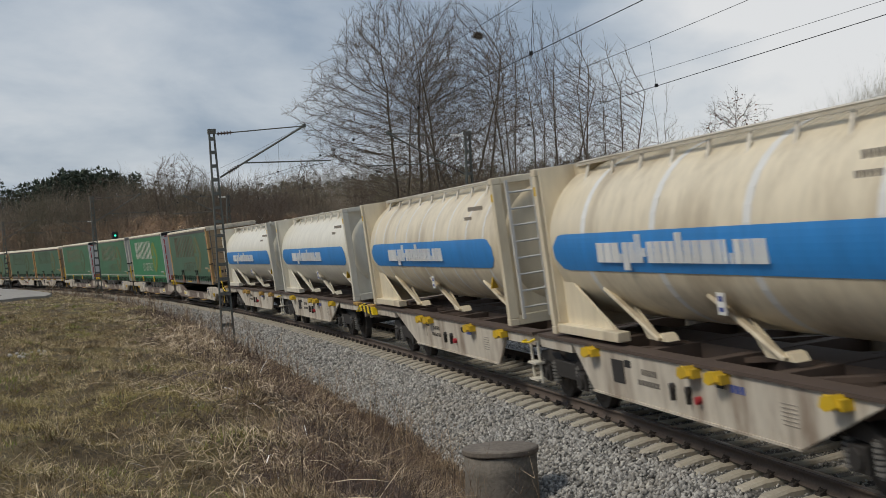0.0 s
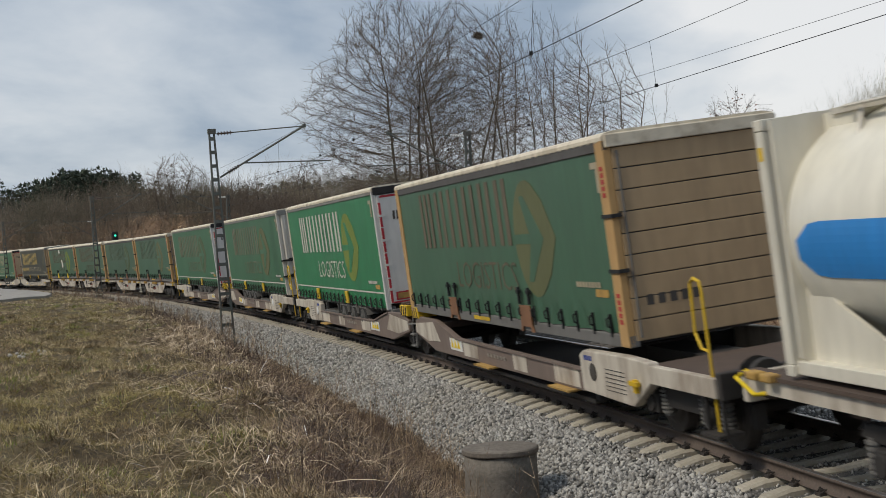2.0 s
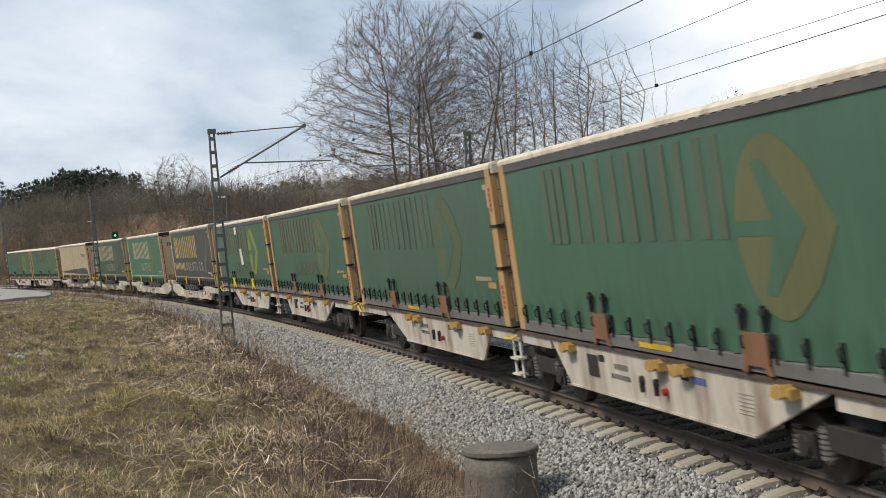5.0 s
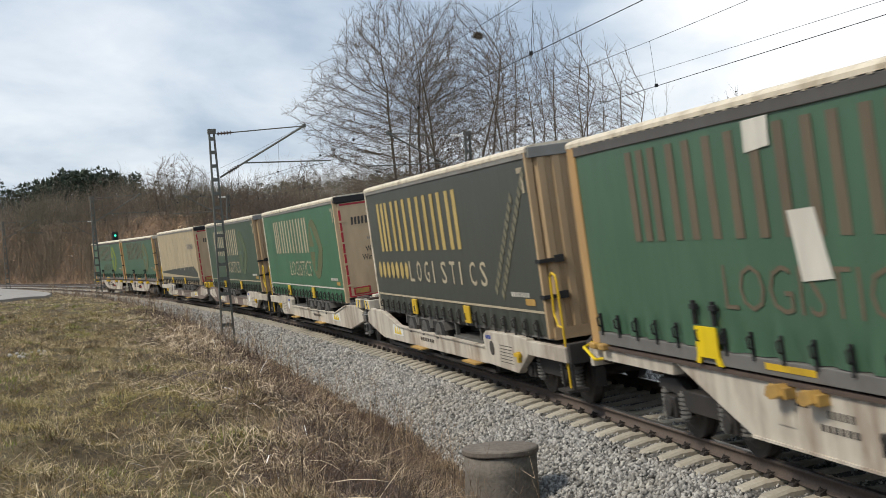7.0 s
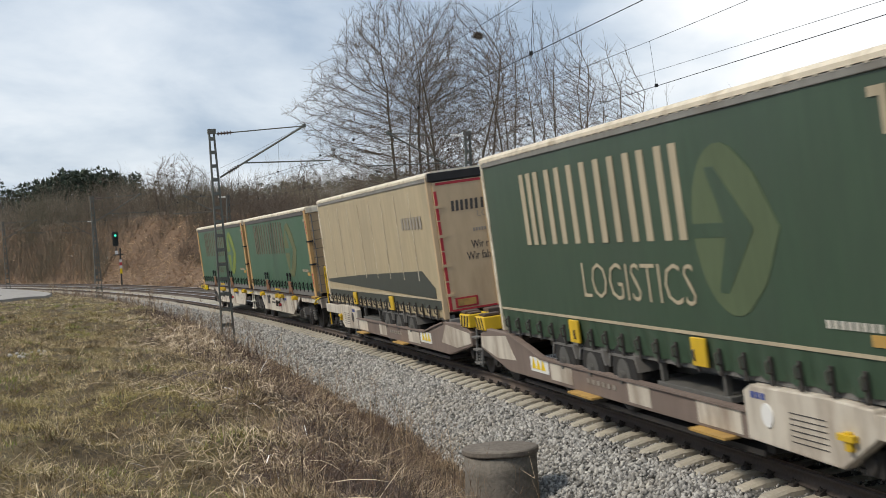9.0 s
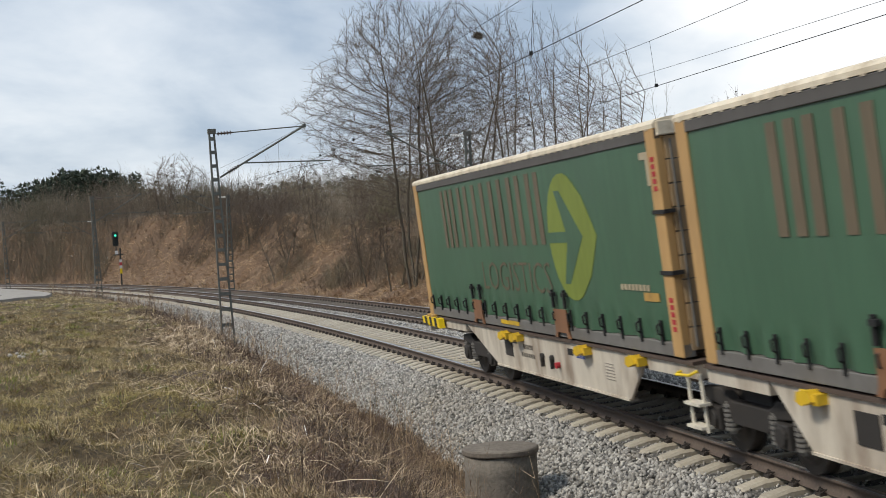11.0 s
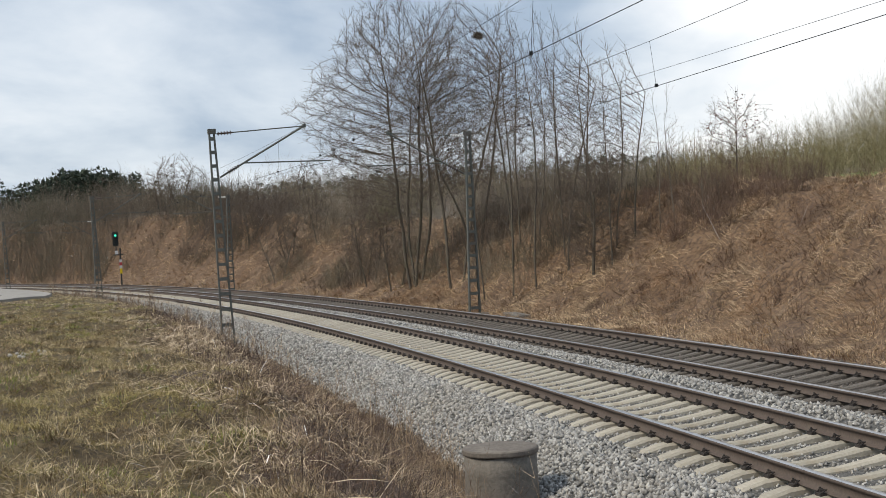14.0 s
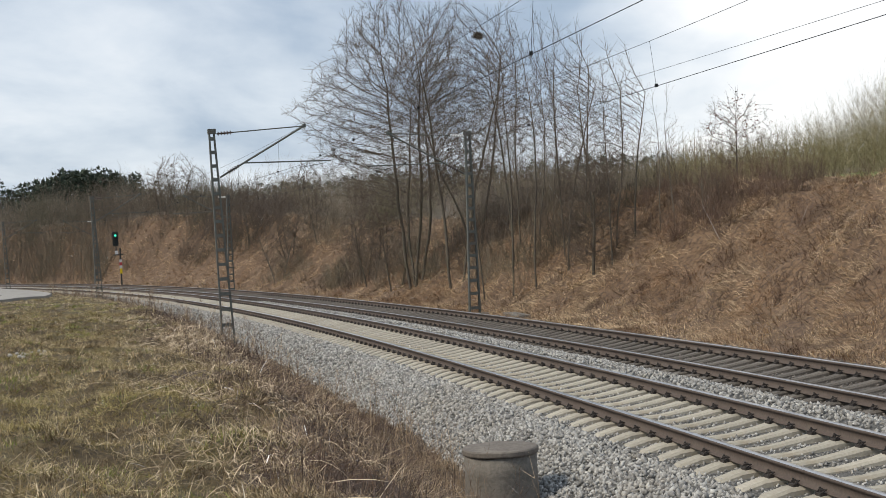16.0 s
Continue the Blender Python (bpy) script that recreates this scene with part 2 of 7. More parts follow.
M_SLEEPER = surf("sleeper_concrete", (0.43, 0.395, 0.325), (0.36, 0.33, 0.27), 0.9, fine=30, coarse=2.2, bump=0.25, stain=(0.33, 0.26, 0.17), vary=0.1, amount=0.5)
M_SLEEPER2 = surf("old_sleeper_concrete", (0.155, 0.135, 0.115), (0.10, 0.088, 0.076), 0.9, fine=30, coarse=2.2, bump=0.25, vary=0.15)
M_CLIP = surf("fastening_steel", (0.055, 0.047, 0.042), (0.035, 0.03, 0.028), 0.8, fine=40, coarse=8)
M_RAIL = surf("rail_rust", (0.115, 0.088, 0.072), (0.085, 0.066, 0.056), 0.75, fine=25, coarse=1.5, bump=0.15, stain=(0.13, 0.105, 0.085))
M_RAILTOP = surf("polished_rail_head", (0.62, 0.61, 0.61), (0.50, 0.49, 0.49), 0.28, 0.9, fine=12, coarse=1, bump=0.03)
M_MAST = surf("weathered_mast_steel", (0.145, 0.155, 0.14), (0.11, 0.115, 0.105), 0.7, 0.2, fine=14, coarse=1.1, bump=0.15, stain=(0.13, 0.095, 0.075))
M_WIRE = surf("dark_wire", (0.03, 0.03, 0.03), (0.022, 0.022, 0.024), 0.55, 0.5, fine=10, coarse=2, bump=0)
M_PORC = surf("insulator_glaze", (0.10, 0.062, 0.05), (0.07, 0.045, 0.038), 0.3, fine=10, coarse=3, bump=0)
M_WHITEINS = surf("white_insulator", (0.72, 0.72, 0.70), (0.6, 0.6, 0.58), 0.3, fine=10, coarse=3, bump=0)
M_CONC = surf("old_concrete", (0.205, 0.185, 0.16), (0.15, 0.137, 0.12), 0.92, fine=24, coarse=2.6, bump=0.5, stain=(0.12, 0.11, 0.09), amount=0.8)
M_LID = surf("weathered_concrete_lid", (0.18, 0.155, 0.132), (0.125, 0.11, 0.095), 0.92, fine=20, coarse=3.0, bump=0.6, stain=(0.27, 0.24, 0.20), amount=0.7)


# ---------------------------------------------------------------- ground
def smooth_step(x, a, b):
    t = np.clip((x - a) / (b - a), 0, 1)
    return t * t * (3 - 2 * t)


def hummock(s, o):
    """Tussocks of the rough field, about -1 to 1."""
    a = np.sin(4.7 * s + 1.9 * np.sin(2.9 * o) + 0.7 * np.sin(1.3 * s)) * np.sin(5.3 * o + 1.7 * np.sin(2.1 * s + 0.5))
    return 0.65 * a + 0.35 * np.sin(9.1 * s + 2.2 * np.sin(4.1 * o)) * np.sin(8.3 * o + 1.5 * np.sin(5.7 * s))


def ground_z(s, o):
    s, o = np.asarray(s, float), np.asarray(o, float)
    field = np.interp(s, [-40, 5, 40, 75, 110, 135, 160, 200], [1.0, 1.0, 0.78, 0.5, 0.42, 0.33, 0.15, -0.1])
    lump = 0.085 * np.sin(s * 1.3 + o * 2.1) * np.sin(o * 1.7 - s * 0.6) + 0.06 * np.sin(s * 0.37 + o * 0.9) + 0.04 * np.sin(3.1 * s - 2.3 * o) * np.sin(1.9 * o + 0.8 * s)
    lump = lump * np.interp(s, [42, 58], [1.0, 0.2]) + 0.06 * hummock(s, o) * np.interp(s, [30, 50], [1.0, 0.3])
    near = np.interp(o, [-60, -14, -8.0, -6.6, -5.4, -4.2, -3.3, -2.6], [0.35, 0.15, 0.02, -0.10, -0.42, -0.80, -0.98, -1.0])
    zn = np.where(o < -6.6, field + near + lump, 0)
    w = smooth_step(o, -6.6, -3.4)
    zv = (field - 0.10) * (1 - w) + (-0.95) * w + lump * (0.4 + 0.6 * (1 - w))
    zn = np.where(o < -6.6, zn, zv)
    crest = np.interp(s, [-60, 27, 42, 62, 85, 110, 150, 260, 400], [4.1, 4.05, 4.45, 3.8, 4.4, 6.0, 8.0, 9.0, 9.0])
    foot = np.interp(s, [0, 60, 140], [8.8, 8.8, 10.0])
    rise = smooth_step(o, foot, foot + 8.5)
    bumps = 0.24 * np.sin(s * 0.9 + o * 0.5) * np.sin(o * 1.1 - 0.3 * s) + 0.17 * np.sin(1.9 * s + 0.7 * o) * np.sin(2.3 * o - 0.7 * s) + 0.06 * np.sin(4.1 * s + 1.3 * o) * np.sin(3.7 * o)
    far = -0.55 + (crest + 0.55) * rise + bumps * smooth_step(o, foot, foot + 3) * (1 - 0.8 * smooth_step(o, foot + 6, foot + 9)) + 0.035 * np.clip(o - 18, 0, 200)
    ridge = 13 * smooth_step(o, 120, 420) + 3.0 * np.sin(s * 0.012 + 1) * smooth_step(o, 150, 400) + 2.0 * np.sin(s * 0.031 + o * 0.01) * smooth_step(o, 150, 400)
    far = far + ridge
    # the same hills close the valley where the line bends away
    far_in = 14 * smooth_step(-o, 60, 260) * smooth_step(s, 150, 420)
    return np.where(o < 1, zn + far_in, far)


def make_ground():
    sa = np.concatenate([np.linspace(-1600, -220, 28), np.arange(-200, -12, 6.0), np.arange(-12, 26, 0.2), np.arange(26, 62, 0.5), np.arange(62, 170, 1.5),
                         np.arange(172, 420, 6.0), np.linspace(430, 1700, 40)])
    oa = np.concatenate([np.linspace(-530, -60, 24), np.arange(-55, -16, 3.0), np.arange(-16, -4, 0.16), np.arange(-4, -2.6, 0.25), np.arange(-2.5, 6.5, 1.0), np.arange(6.5, 22, 0.35),
                         np.arange(22, 60, 2.0), np.arange(62, 460, 12.0), np.linspace(480, 2600, 24)])
    S, O = np.meshgrid(sa, oa, indexing="ij")
    Z = ground_z(S, O)
    V = at_np(S, O, Z).reshape(-1, 3)
    n, m = S.shape
    i, j = np.meshgrid(np.arange(n - 1), np.arange(m - 1), indexing="ij")
    a = i * m + j
    F = np.stack([a, a + 1, a + m + 1, a + m], -1).reshape(-1, 4)[:, ::-1]
    oc = (0.5 * (O[:-1, :-1] + O[1:, 1:])).ravel()
    sc = (0.5 * (S[:-1, :-1] + S[1:, 1:])).ravel()
    wig = 0.5 * np.sin(sc * 0.9) + 0.3 * np.sin(sc * 2.3)
    mi = np.zeros(len(F), int)
    mi[(oc > -6.7 + wig) & (oc < 6)] = 1
    mi[oc >= 6] = 2
    mi[(oc > 17.6 + 0.5 * wig) & (sc < 48)] = 3
    mi[(oc > 17.2) & (sc >= 48)] = 4
    mi[oc > 70] = 4
    ob = new("ground", arrays_mesh("ground", V, F, [M_FIELD, M_VERGE, M_SLOPE, M_MEADOW, M_WOODS], mi, True))
    tagged(ob, "rough grass field, railway cutting and wooded hills", "ground", kind="structure")


make_ground()


def make_path():
    """The asphalt track that bends away across the field."""
    line = [(40, -25.8), (52, -16.8), (60, -12.6), (68, -10.2), (78, -9.2), (92, -9.2), (108, -9.6), (124, -10.2), (140, -10.8)]
    g = Geo()
    n = len(line) * 6
    ts = np.linspace(0, len(line) - 1, n)
    s = np.interp(ts, range(len(line)), [p[0] for p in line]); o = np.interp(ts, range(len(line)), [p[1] for p in line])
    L, R = [], []
    for k in range(n):
        wob = 0.12 * math.sin(k * 1.7)
        for lst, d in ((L, -1.5 - wob), (R, 1.5 + wob)):
            lst.append(at(s[k], o[k] + d, float(ground_z(s[k], o[k] + d)) + 0.16))
    vs = L + R + [v - Vector((0, 0, 0.4)) for v in L + R]
    fs = []
    for k in range(n - 1):
        fs += [(k, n + k, n + k + 1, k + 1), (2 * n + k, k, k + 1, 2 * n + k + 1), (n + k, 3 * n + k, 3 * n + k + 1, n + k + 1)]
    g.add(vs, fs)
    ob = part("path", g, M_PATH, None, "grey asphalt farm track through the grass")
    tagged(ob, category="path", kind="structure")


make_path()


# ---------------------------------------------------------------- the two tracks
RAIL_PROFILE = [(-0.036, 0.0), (0.036, 0.0), (0.036, -0.036), (0.010, -0.050), (0.009, -0.140), (0.075, -0.158), (0.075, -0.172),
                (-0.075, -0.172), (-0.075, -0.158), (-0.009, -0.140), (-0.010, -0.050), (-0.036, -0.036)]
TRACKS = (("track_near", 0.0, 0.0, "curved railway track with pale concrete sleepers"),
          ("track_far", SECOND, -0.41, "older railway track with dark stained sleepers"))
S_RAIL = np.concatenate([np.arange(-380, -20, 6.0), np.arange(-20, 120, 1.0), np.arange(120, 330, 3.0)])


def rail_mesh(off, dz):
    n = len(RAIL_PROFILE)
    V = np.array([[on(s, off + p[0], p[1], dz)[:] for p in RAIL_PROFILE] for s in S_RAIL]).reshape(-1, 3)
    k = len(S_RAIL)
    i, j = np.meshgrid(np.arange(k - 1), np.arange(n), indexing="ij")
    a, b = i * n + j, i * n + (j + 1) % n
    F = np.stack([a, b, b + n, a + n], -1).reshape(-1, 4)
    mi = (np.tile(np.arange(n), k - 1) == 0).astype(int)
    return arrays_mesh("rail", V, F, [M_RAIL, M_RAILTOP], mi)


def sleeper_geo():
    """A pre-stressed sleeper: high rail seats, a waisted middle, sloping ends, and its clips."""
    g = Geo()
    ys = [-1.30, -1.24, -0.98, -0.60, -0.42, 0.0, 0.42, 0.60, 0.98, 1.24, 1.30]
    tops = [-0.27, -0.225, -0.182, -0.182, -0.200, -0.222, -0.200, -0.182, -0.182, -0.225, -0.27]
    half = [0.135, 0.14, 0.145, 0.145, 0.125, 0.11, 0.125, 0.145, 0.145, 0.14, 0.135]
    rings = []
    for y, t, h in zip(ys, tops, half):
        rings.append([(-h, y, -0.42), (h, y, -0.42), (h - 0.02, y, t - 0.03), (h - 0.055, y, t), (-h + 0.055, y, t), (-h + 0.02, y, t - 0.03)])
    vs = [v for r in rings for v in r]
    fs = []
    for i in range(len(rings) - 1):
        for j in range(6):
            a, b = i * 6 + j, i * 6 + (j + 1) % 6
            fs.append((a, b, b + 6, a + 6))
    fs += [tuple(range(6)), tuple(range(60, 66))[::-1]]
    g.add(vs, [f[::-1] for f in fs])
    g.m = 1
    for r in (-0.7535, 0.7535):
        for d in (-1, 1):
            y = r + d * 0.115
            g.box(-0.06, 0.06, y - 0.035, y + 0.035, -0.185, -0.150)
            g.tube([(-0.05, y + d * 0.03, -0.15), (-0.045, y - d * 0.05, -0.125), (0, y + d * 0.02, -0.115), (0.045, y - d * 0.05, -0.125), (0.05, y + d * 0.03, -0.15)], 0.011, 4)
            g.cyl((0, y, -0.15), (0, y, -0.088), 0.016, 0.014, 6)
    return g


def make_tracks():
    near = None
    for name, off, dz, label in TRACKS:
        top = tagged(new(name), label, "railway track", kind="structure")
        top.matrix_basis = Matrix.Translation(at(0, off, dz))
        inv = top.matrix_basis.inverted()
        for d in (-0.7535, 0.7535):
            ob = new("rail", rail_mesh(off + d, dz))
            ob.parent, ob.matrix_parent_inverse = top, inv
        mat = M_SLEEPER if not off else M_SLEEPER2
        me = sleeper_geo().mesh("sleeper", [mat, M_CLIP])
        step, s0 = 0.6024, (3.48 if not off else 3.2)
        rest = []
        for k in range(-150, 420):
            s = s0 + k * step
            m = rail_pose(s, 2.0, off, dz)
            if -8 < s < 72:
                ob = new("sleeper", me)
                ob.parent, ob.matrix_parent_inverse, ob.matrix_basis = top, inv, m
            else:
                rest.append(m)
        co = np.array([v.co[:] for v in me.vertices])[:66]
        F = np.array([p.vertices[:] for p in me.polygons if len(p.vertices) == 4 and max(p.vertices) < 66])
        V = np.concatenate([co @ np.array(m.to_3x3()).T + np.array(m.translation) for m in rest])
        FF = np.concatenate([F + 66 * i for i in range(len(rest))])
        ob = new("distant_sleepers", arrays_mesh("distant_sleepers", V, FF, [mat]))
        ob.parent, ob.matrix_parent_inverse = top, inv
        tagged(ob, kind="stuff")


make_tracks()


def bed_z(o):
    """Height of the ballast surface above the tilted plane of the near rails' zero, by offset."""
    sh = math.sin(CANT)
    a = np.interp(o, [-3.15, -1.75, -1.30, 1.30, 1.7, 2.3, 2.75, 5.3, 5.8, 7.2], [-0.80, -0.30, -0.262, -0.275, -0.255, -0.40, -0.66, -0.69, -0.73, -1.25])
    return a + np.asarray(o) * sh


def make_ballast():
    oa = np.array([-3.6, -3.15, -2.6, -2.1, -1.75, -1.5, -1.3, 0, 1.3, 1.7, 2.3, 2.75, 4.0, 5.3, 5.8, 6.4, 7.2, 7.6])
    sa = np.concatenate([np.arange(-380, -20, 6.0), np.arange(-20, 90, 1.0), np.arange(90, 330, 4.0)])
    S, O = np.meshgrid(sa, oa, indexing="ij")
    Z = bed_z(O)
    Z[:, 0] -= 0.5
    Z[:, -1] -= 0.5
    V = at_np(S, O, Z).reshape(-1, 3)
    n, m = S.shape
    i, j = np.meshgrid(np.arange(n - 1), np.arange(m - 1), indexing="ij")
    a = i * m + j
    F = np.stack([a, a + m, a + m + 1, a + 1], -1).reshape(-1, 4)
    oc = np.tile(0.5 * (oa[1:] + oa[:-1]), n - 1)
    ob = new("ballast_bed", arrays_mesh("ballast_bed", V, F, [M_BED, M_BED2], (oc > 2.5).astype(int), True))
    tagged(ob, "bed of broken granite ballast under the tracks", "ballast", kind="structure")
    # loose stones
    rng = np.random.default_rng(5)
    T = np.array([(1, 0, 0), (0, 1, 0), (-1, 0, 0), (0, -1, 0), (0, 0, 1), (0, 0, -1)], float)
    TF = np.array([(0, 1, 4), (1, 2, 4), (2, 3, 4), (3, 0, 4), (1, 0, 5), (2, 1, 5), (3, 2, 5), (0, 3, 5)])

    def stones(name, zones, mat, label):
        P, R = [], []
        for s0, s1, o0, o1, per, size in zones:
            k = int((s1 - s0) * (o1 - o0) * per)
            P.append(np.stack([rng.uniform(s0, s1, k), rng.uniform(o0, o1, k)], -1)); R.append(np.full(k, size))
        P, R = np.concatenate(P), np.concatenate(R)
        # the sleepers stay mostly clear
        k = len(P)
        r = R * rng.uniform(0.6, 1.25, k)
        c = at_np(P[:, 0], P[:, 1], bed_z(P[:, 1]) + r * rng.uniform(0.05, 0.5, k))
        ang = rng.uniform(0, 2 * np.pi, (k, 3))
        ca, sa_ = np.cos(ang), np.sin(ang)
        Rz = np.zeros((k, 3, 3)); Rz[:, 0, 0] = ca[:, 0]; Rz[:, 0, 1] = -sa_[:, 0]; Rz[:, 1, 0] = sa_[:, 0]; Rz[:, 1, 1] = ca[:, 0]; Rz[:, 2, 2] = 1
        Rx = np.zeros((k, 3, 3)); Rx[:, 0, 0] = 1; Rx[:, 1, 1] = ca[:, 1]; Rx[:, 1, 2] = -sa_[:, 1]; Rx[:, 2, 1] = sa_[:, 1]; Rx[:, 2, 2] = ca[:, 1]
        M = np.einsum("kij,kjl->kil", Rz, Rx)
        shape = T[None] * rng.uniform(0.62, 1.25, (k, 6, 1)) + rng.normal(0, 0.16, (k, 6, 3))
        shape *= rng.uniform(0.65, 1.2, (k, 1, 3))
        V = np.einsum("kij,knj->kni", M, shape) * r[:, None, None] + c[:, None, :]
        F = TF[None] + 6 * np.arange(k)[:, None, None]
        o = new(name, arrays_mesh(name, V.reshape(-1, 3), F.reshape(-1, 3), [mat]))
        tagged(o, label, "ballast", kind="stuff")

    stones("ballast_stones", [(-5, 22, -3.2, -1.28, 460, 0.040), (22, 50, -3.2, -1.28, 220, 0.046), (50, 95, -3.2, -1.28, 60, 0.06),
                              (-5, 30, -1.28, 1.3, 170, 0.027), (30, 75, -1.28, 1.3, 80, 0.034),
                              (-5, 30, 1.3, 2.7, 200, 0.040), (30, 60, 1.3, 2.7, 110, 0.048)], M_STONE,
           "loose pale grey granite ballast stones beside the rails")
    stones("brown_ballast_stones", [(0, 45, 2.75, 5.35, 70, 0.028), (0, 45, 5.4, 7.4, 90, 0.048), (45, 90, 5.4, 7.4, 50, 0.06)], M_STONE2,
           "rust-stained brown ballast stones of the older track")


make_ballast()


# ---------------------------------------------------------------- masts, brackets and wires
def make_mast(s, o, toward, dz, top_z, lean):
    """A tapered lattice mast with its bracket; toward is +1 when the track lies outwards of it."""
    thing = new("catenary_mast")
    base = at(s, o, 0)
    gz = float(ground_z(s, o)) if o < -3 or o > 7 else -0.6
    base.z = gz - 0.1
    th = HEAD + s * CURVE
    x = Vector((math.cos(th), math.sin(th), 0)) * toward          # towards the track
    m = Matrix((x, Vector((0, 0, 1)).cross(x), Vector((0, 0, 1)))).transposed().to_4x4()
    m.translation = base
    thing.matrix_basis = m
    H = top_z - base.z
    w0, w1 = 0.25, 0.105
    part("foundation", Geo().box(-0.45, 0.45, -0.4, 0.4, -0.4, 0.18), M_CONC, thing, bevel=0.03)
    xc = lambda z: lean * (1 - z / H)
    for d in (-1, 1):
        a, b = (xc(0) + d * w0, 0, 0.1), (d * w1, 0, H)
        g = Geo().bar(a, b, 0.16, 0.012, (1, 0, 0))
        for e in (-1, 1):
            g.bar((a[0] - d * 0.025, e * 0.078, 0.1), (b[0] - d * 0.025, e * 0.078, H), 0.012, 0.05, (1, 0, 0))
        part("leg", g, M_MAST, thing)
    n = 15
    for k in range(n):
        z = 0.4 + (H - 0.7) * (k / (n - 1)) ** 0.93
        w = w0 + (w1 - w0) * z / H
        g = Geo()
        for e in (-1, 1):
            g.box(xc(z) - w, xc(z) + w, e * 0.083 - 0.006, e * 0.083 + 0.006, z - 0.06, z + 0.06)
        part("batten", g, M_MAST, thing)
    part("cap", Geo().box(-w1 - 0.03, w1 + 0.05, -0.1, 0.1, H - 0.12, H + 0.06), M_MAST, thing)
    reach = 3.45
    zt, zd, za = H - 0.12, H - 1.72, H - 1.22
    tip = Vector((reach, 0, H + 0.08))

    def insulator(a, b, mat):
        a, b = Vector(a), Vector(b)
        g = Geo().cyl(a, b, 0.03, n=8)
        for k in range(5):
            c = a.lerp(b, 0.12 + 0.19 * k)
            d = (b - a).normalized() * 0.02
            g.cyl(c - d, c + d, 0.085, 0.05, 10)
        part("insulator", g, mat, thing)
    t0 = Vector((w1 + 0.08, 0, zt))
    i1 = t0.lerp(tip, 0.18)
    insulator(t0, i1, M_WHITEINS if toward < 0 else M_PORC)
    part("tie_tube", Geo().cyl(t0, tip, 0.022, n=8), M_MAST, thing)
    d0 = Vector((xc(zd) + w1 + 0.08, 0, zd))
    d1 = d0.lerp(tip, 0.09)
    d2 = d0.lerp(tip, 0.23)
    insulator(d1, d2, M_PORC)
    part("diagonal_tube", Geo().cyl(d0, tip, 0.036, n=8), M_MAST, thing)
    q = d0.lerp(tip, (za - zd) / (tip.z - zd))
    arm_end = Vector((reach + 0.95, 0, za - 0.02))
    part("registration_arm", Geo().cyl(q, arm_end, 0.026, n=8), M_MAST, thing)
    part("steady_arm", Geo().tube([(reach - 0.1, 0.05, za - 0.34), (reach - 0.05, 0.05, za - 0.22), (reach + 0.75, 0, za - 0.1), (reach + 0.75, 0, za - 0.02)], 0.014, 6), M_MAST, thing)
    part("clamp", Geo().box(reach - 0.06, reach + 0.06, -0.05, 0.05, H + 0.02, H + 0.16), M_MAST, thing)
    tagged(thing, "tapered steel lattice catenary mast with insulated bracket", "mast", "catenary masts")
    return thing


MAST_S = {"near": (-15.5, 36.8, 88.0, 139.5), "far": (-11.0, 41.0, 93.3, 146.0)}
for s in MAST_S["near"]:
    make_mast(s, -3.62, 1, 0, 7.12, 0.22)
for s in MAST_S["far"]:
    make_mast(s, 7.6, -1, 0, 7.10, 0.10)


def make_wires():
    """Messenger, contact wire and droppers of each track, one thing a span."""
    for key, base_o, oc, zc, om, sag in (("near", 0.0, -0.30, 5.77, -0.2, 0.42), ("far", SECOND, -0.2, 5.66, -0.3, 0.65)):
        ss = MAST_S[key]
        for s0, s1 in zip(ss[:-1], ss[1:]):
            thing = new("overhead_wire")
            a, b = at(s0, base_o + om, 0), at(s1, base_o + om, 0)
            c0, c1 = at(s0, base_o + oc, 0), at(s1, base_o + oc, 0)
            thing.matrix_basis = Matrix.Translation(a)
            M, C = [], []
            for k in range(25):
                t = k / 24
                p, q = a.lerp(b, t), c0.lerp(c1, t)
                p.z = 7.22 - sag * 4 * t * (1 - t)
                q.z = zc - 0.03 * 4 * t * (1 - t)
                M.append(p - a); C.append(q - a)
            part("messenger_wire", Geo().tube(M, 0.005, 6), M_WIRE, thing)
            part("contact_wire", Geo().tube(C, 0.0068, 6), M_WIRE, thing)
            if not base_o and s0 < 0:
                part("feeder_wire", Geo().tube([m_ + Vector((0, 0, sag * 4 * k / 24 * (1 - k / 24) + 1.1 * (1 - k / 24))) for k, m_ in enumerate(M)], 0.004, 5), M_WIRE, thing)
            if base_o:
                part("feeder_wire", Geo().tube([c - Vector((0, 0, 0)) + Vector((0, 0, 0.04 + 0.6 * k / 24)) for k, c in enumerate(C)], 0.004, 5), M_WIRE, thing)
            for k in (2, 6, 11, 15, 19, 22):
                part("dropper", Geo().cyl(M[k], C[k], 0.004, n=5).box(C[k].x - 0.03, C[k].x + 0.03, C[k].y - 0.03, C[k].y + 0.03, C[k].z - 0.02, C[k].z + 0.05), M_WIRE, thing)
            tagged(thing, "overhead contact line with messenger wire and droppers", "overhead wire", "overhead wires")


make_wires()


# ---------------------------------------------------------------- train: materials
def paint(name, c, dirt=(0.10, 0.085, 0.065), rough=0.55, amount=0.55, streak=True, coarse=0.9, fine=5.0, lo=0.48):
    return surf(name, c, tuple(k * 0.88 for k in c), rough, fine=fine, coarse=coarse, bump=0.06, stain=dirt,
                stretch=(1.0, 1.0, 0.28) if streak else (1, 1, 1), amount=amount, lo=lo)


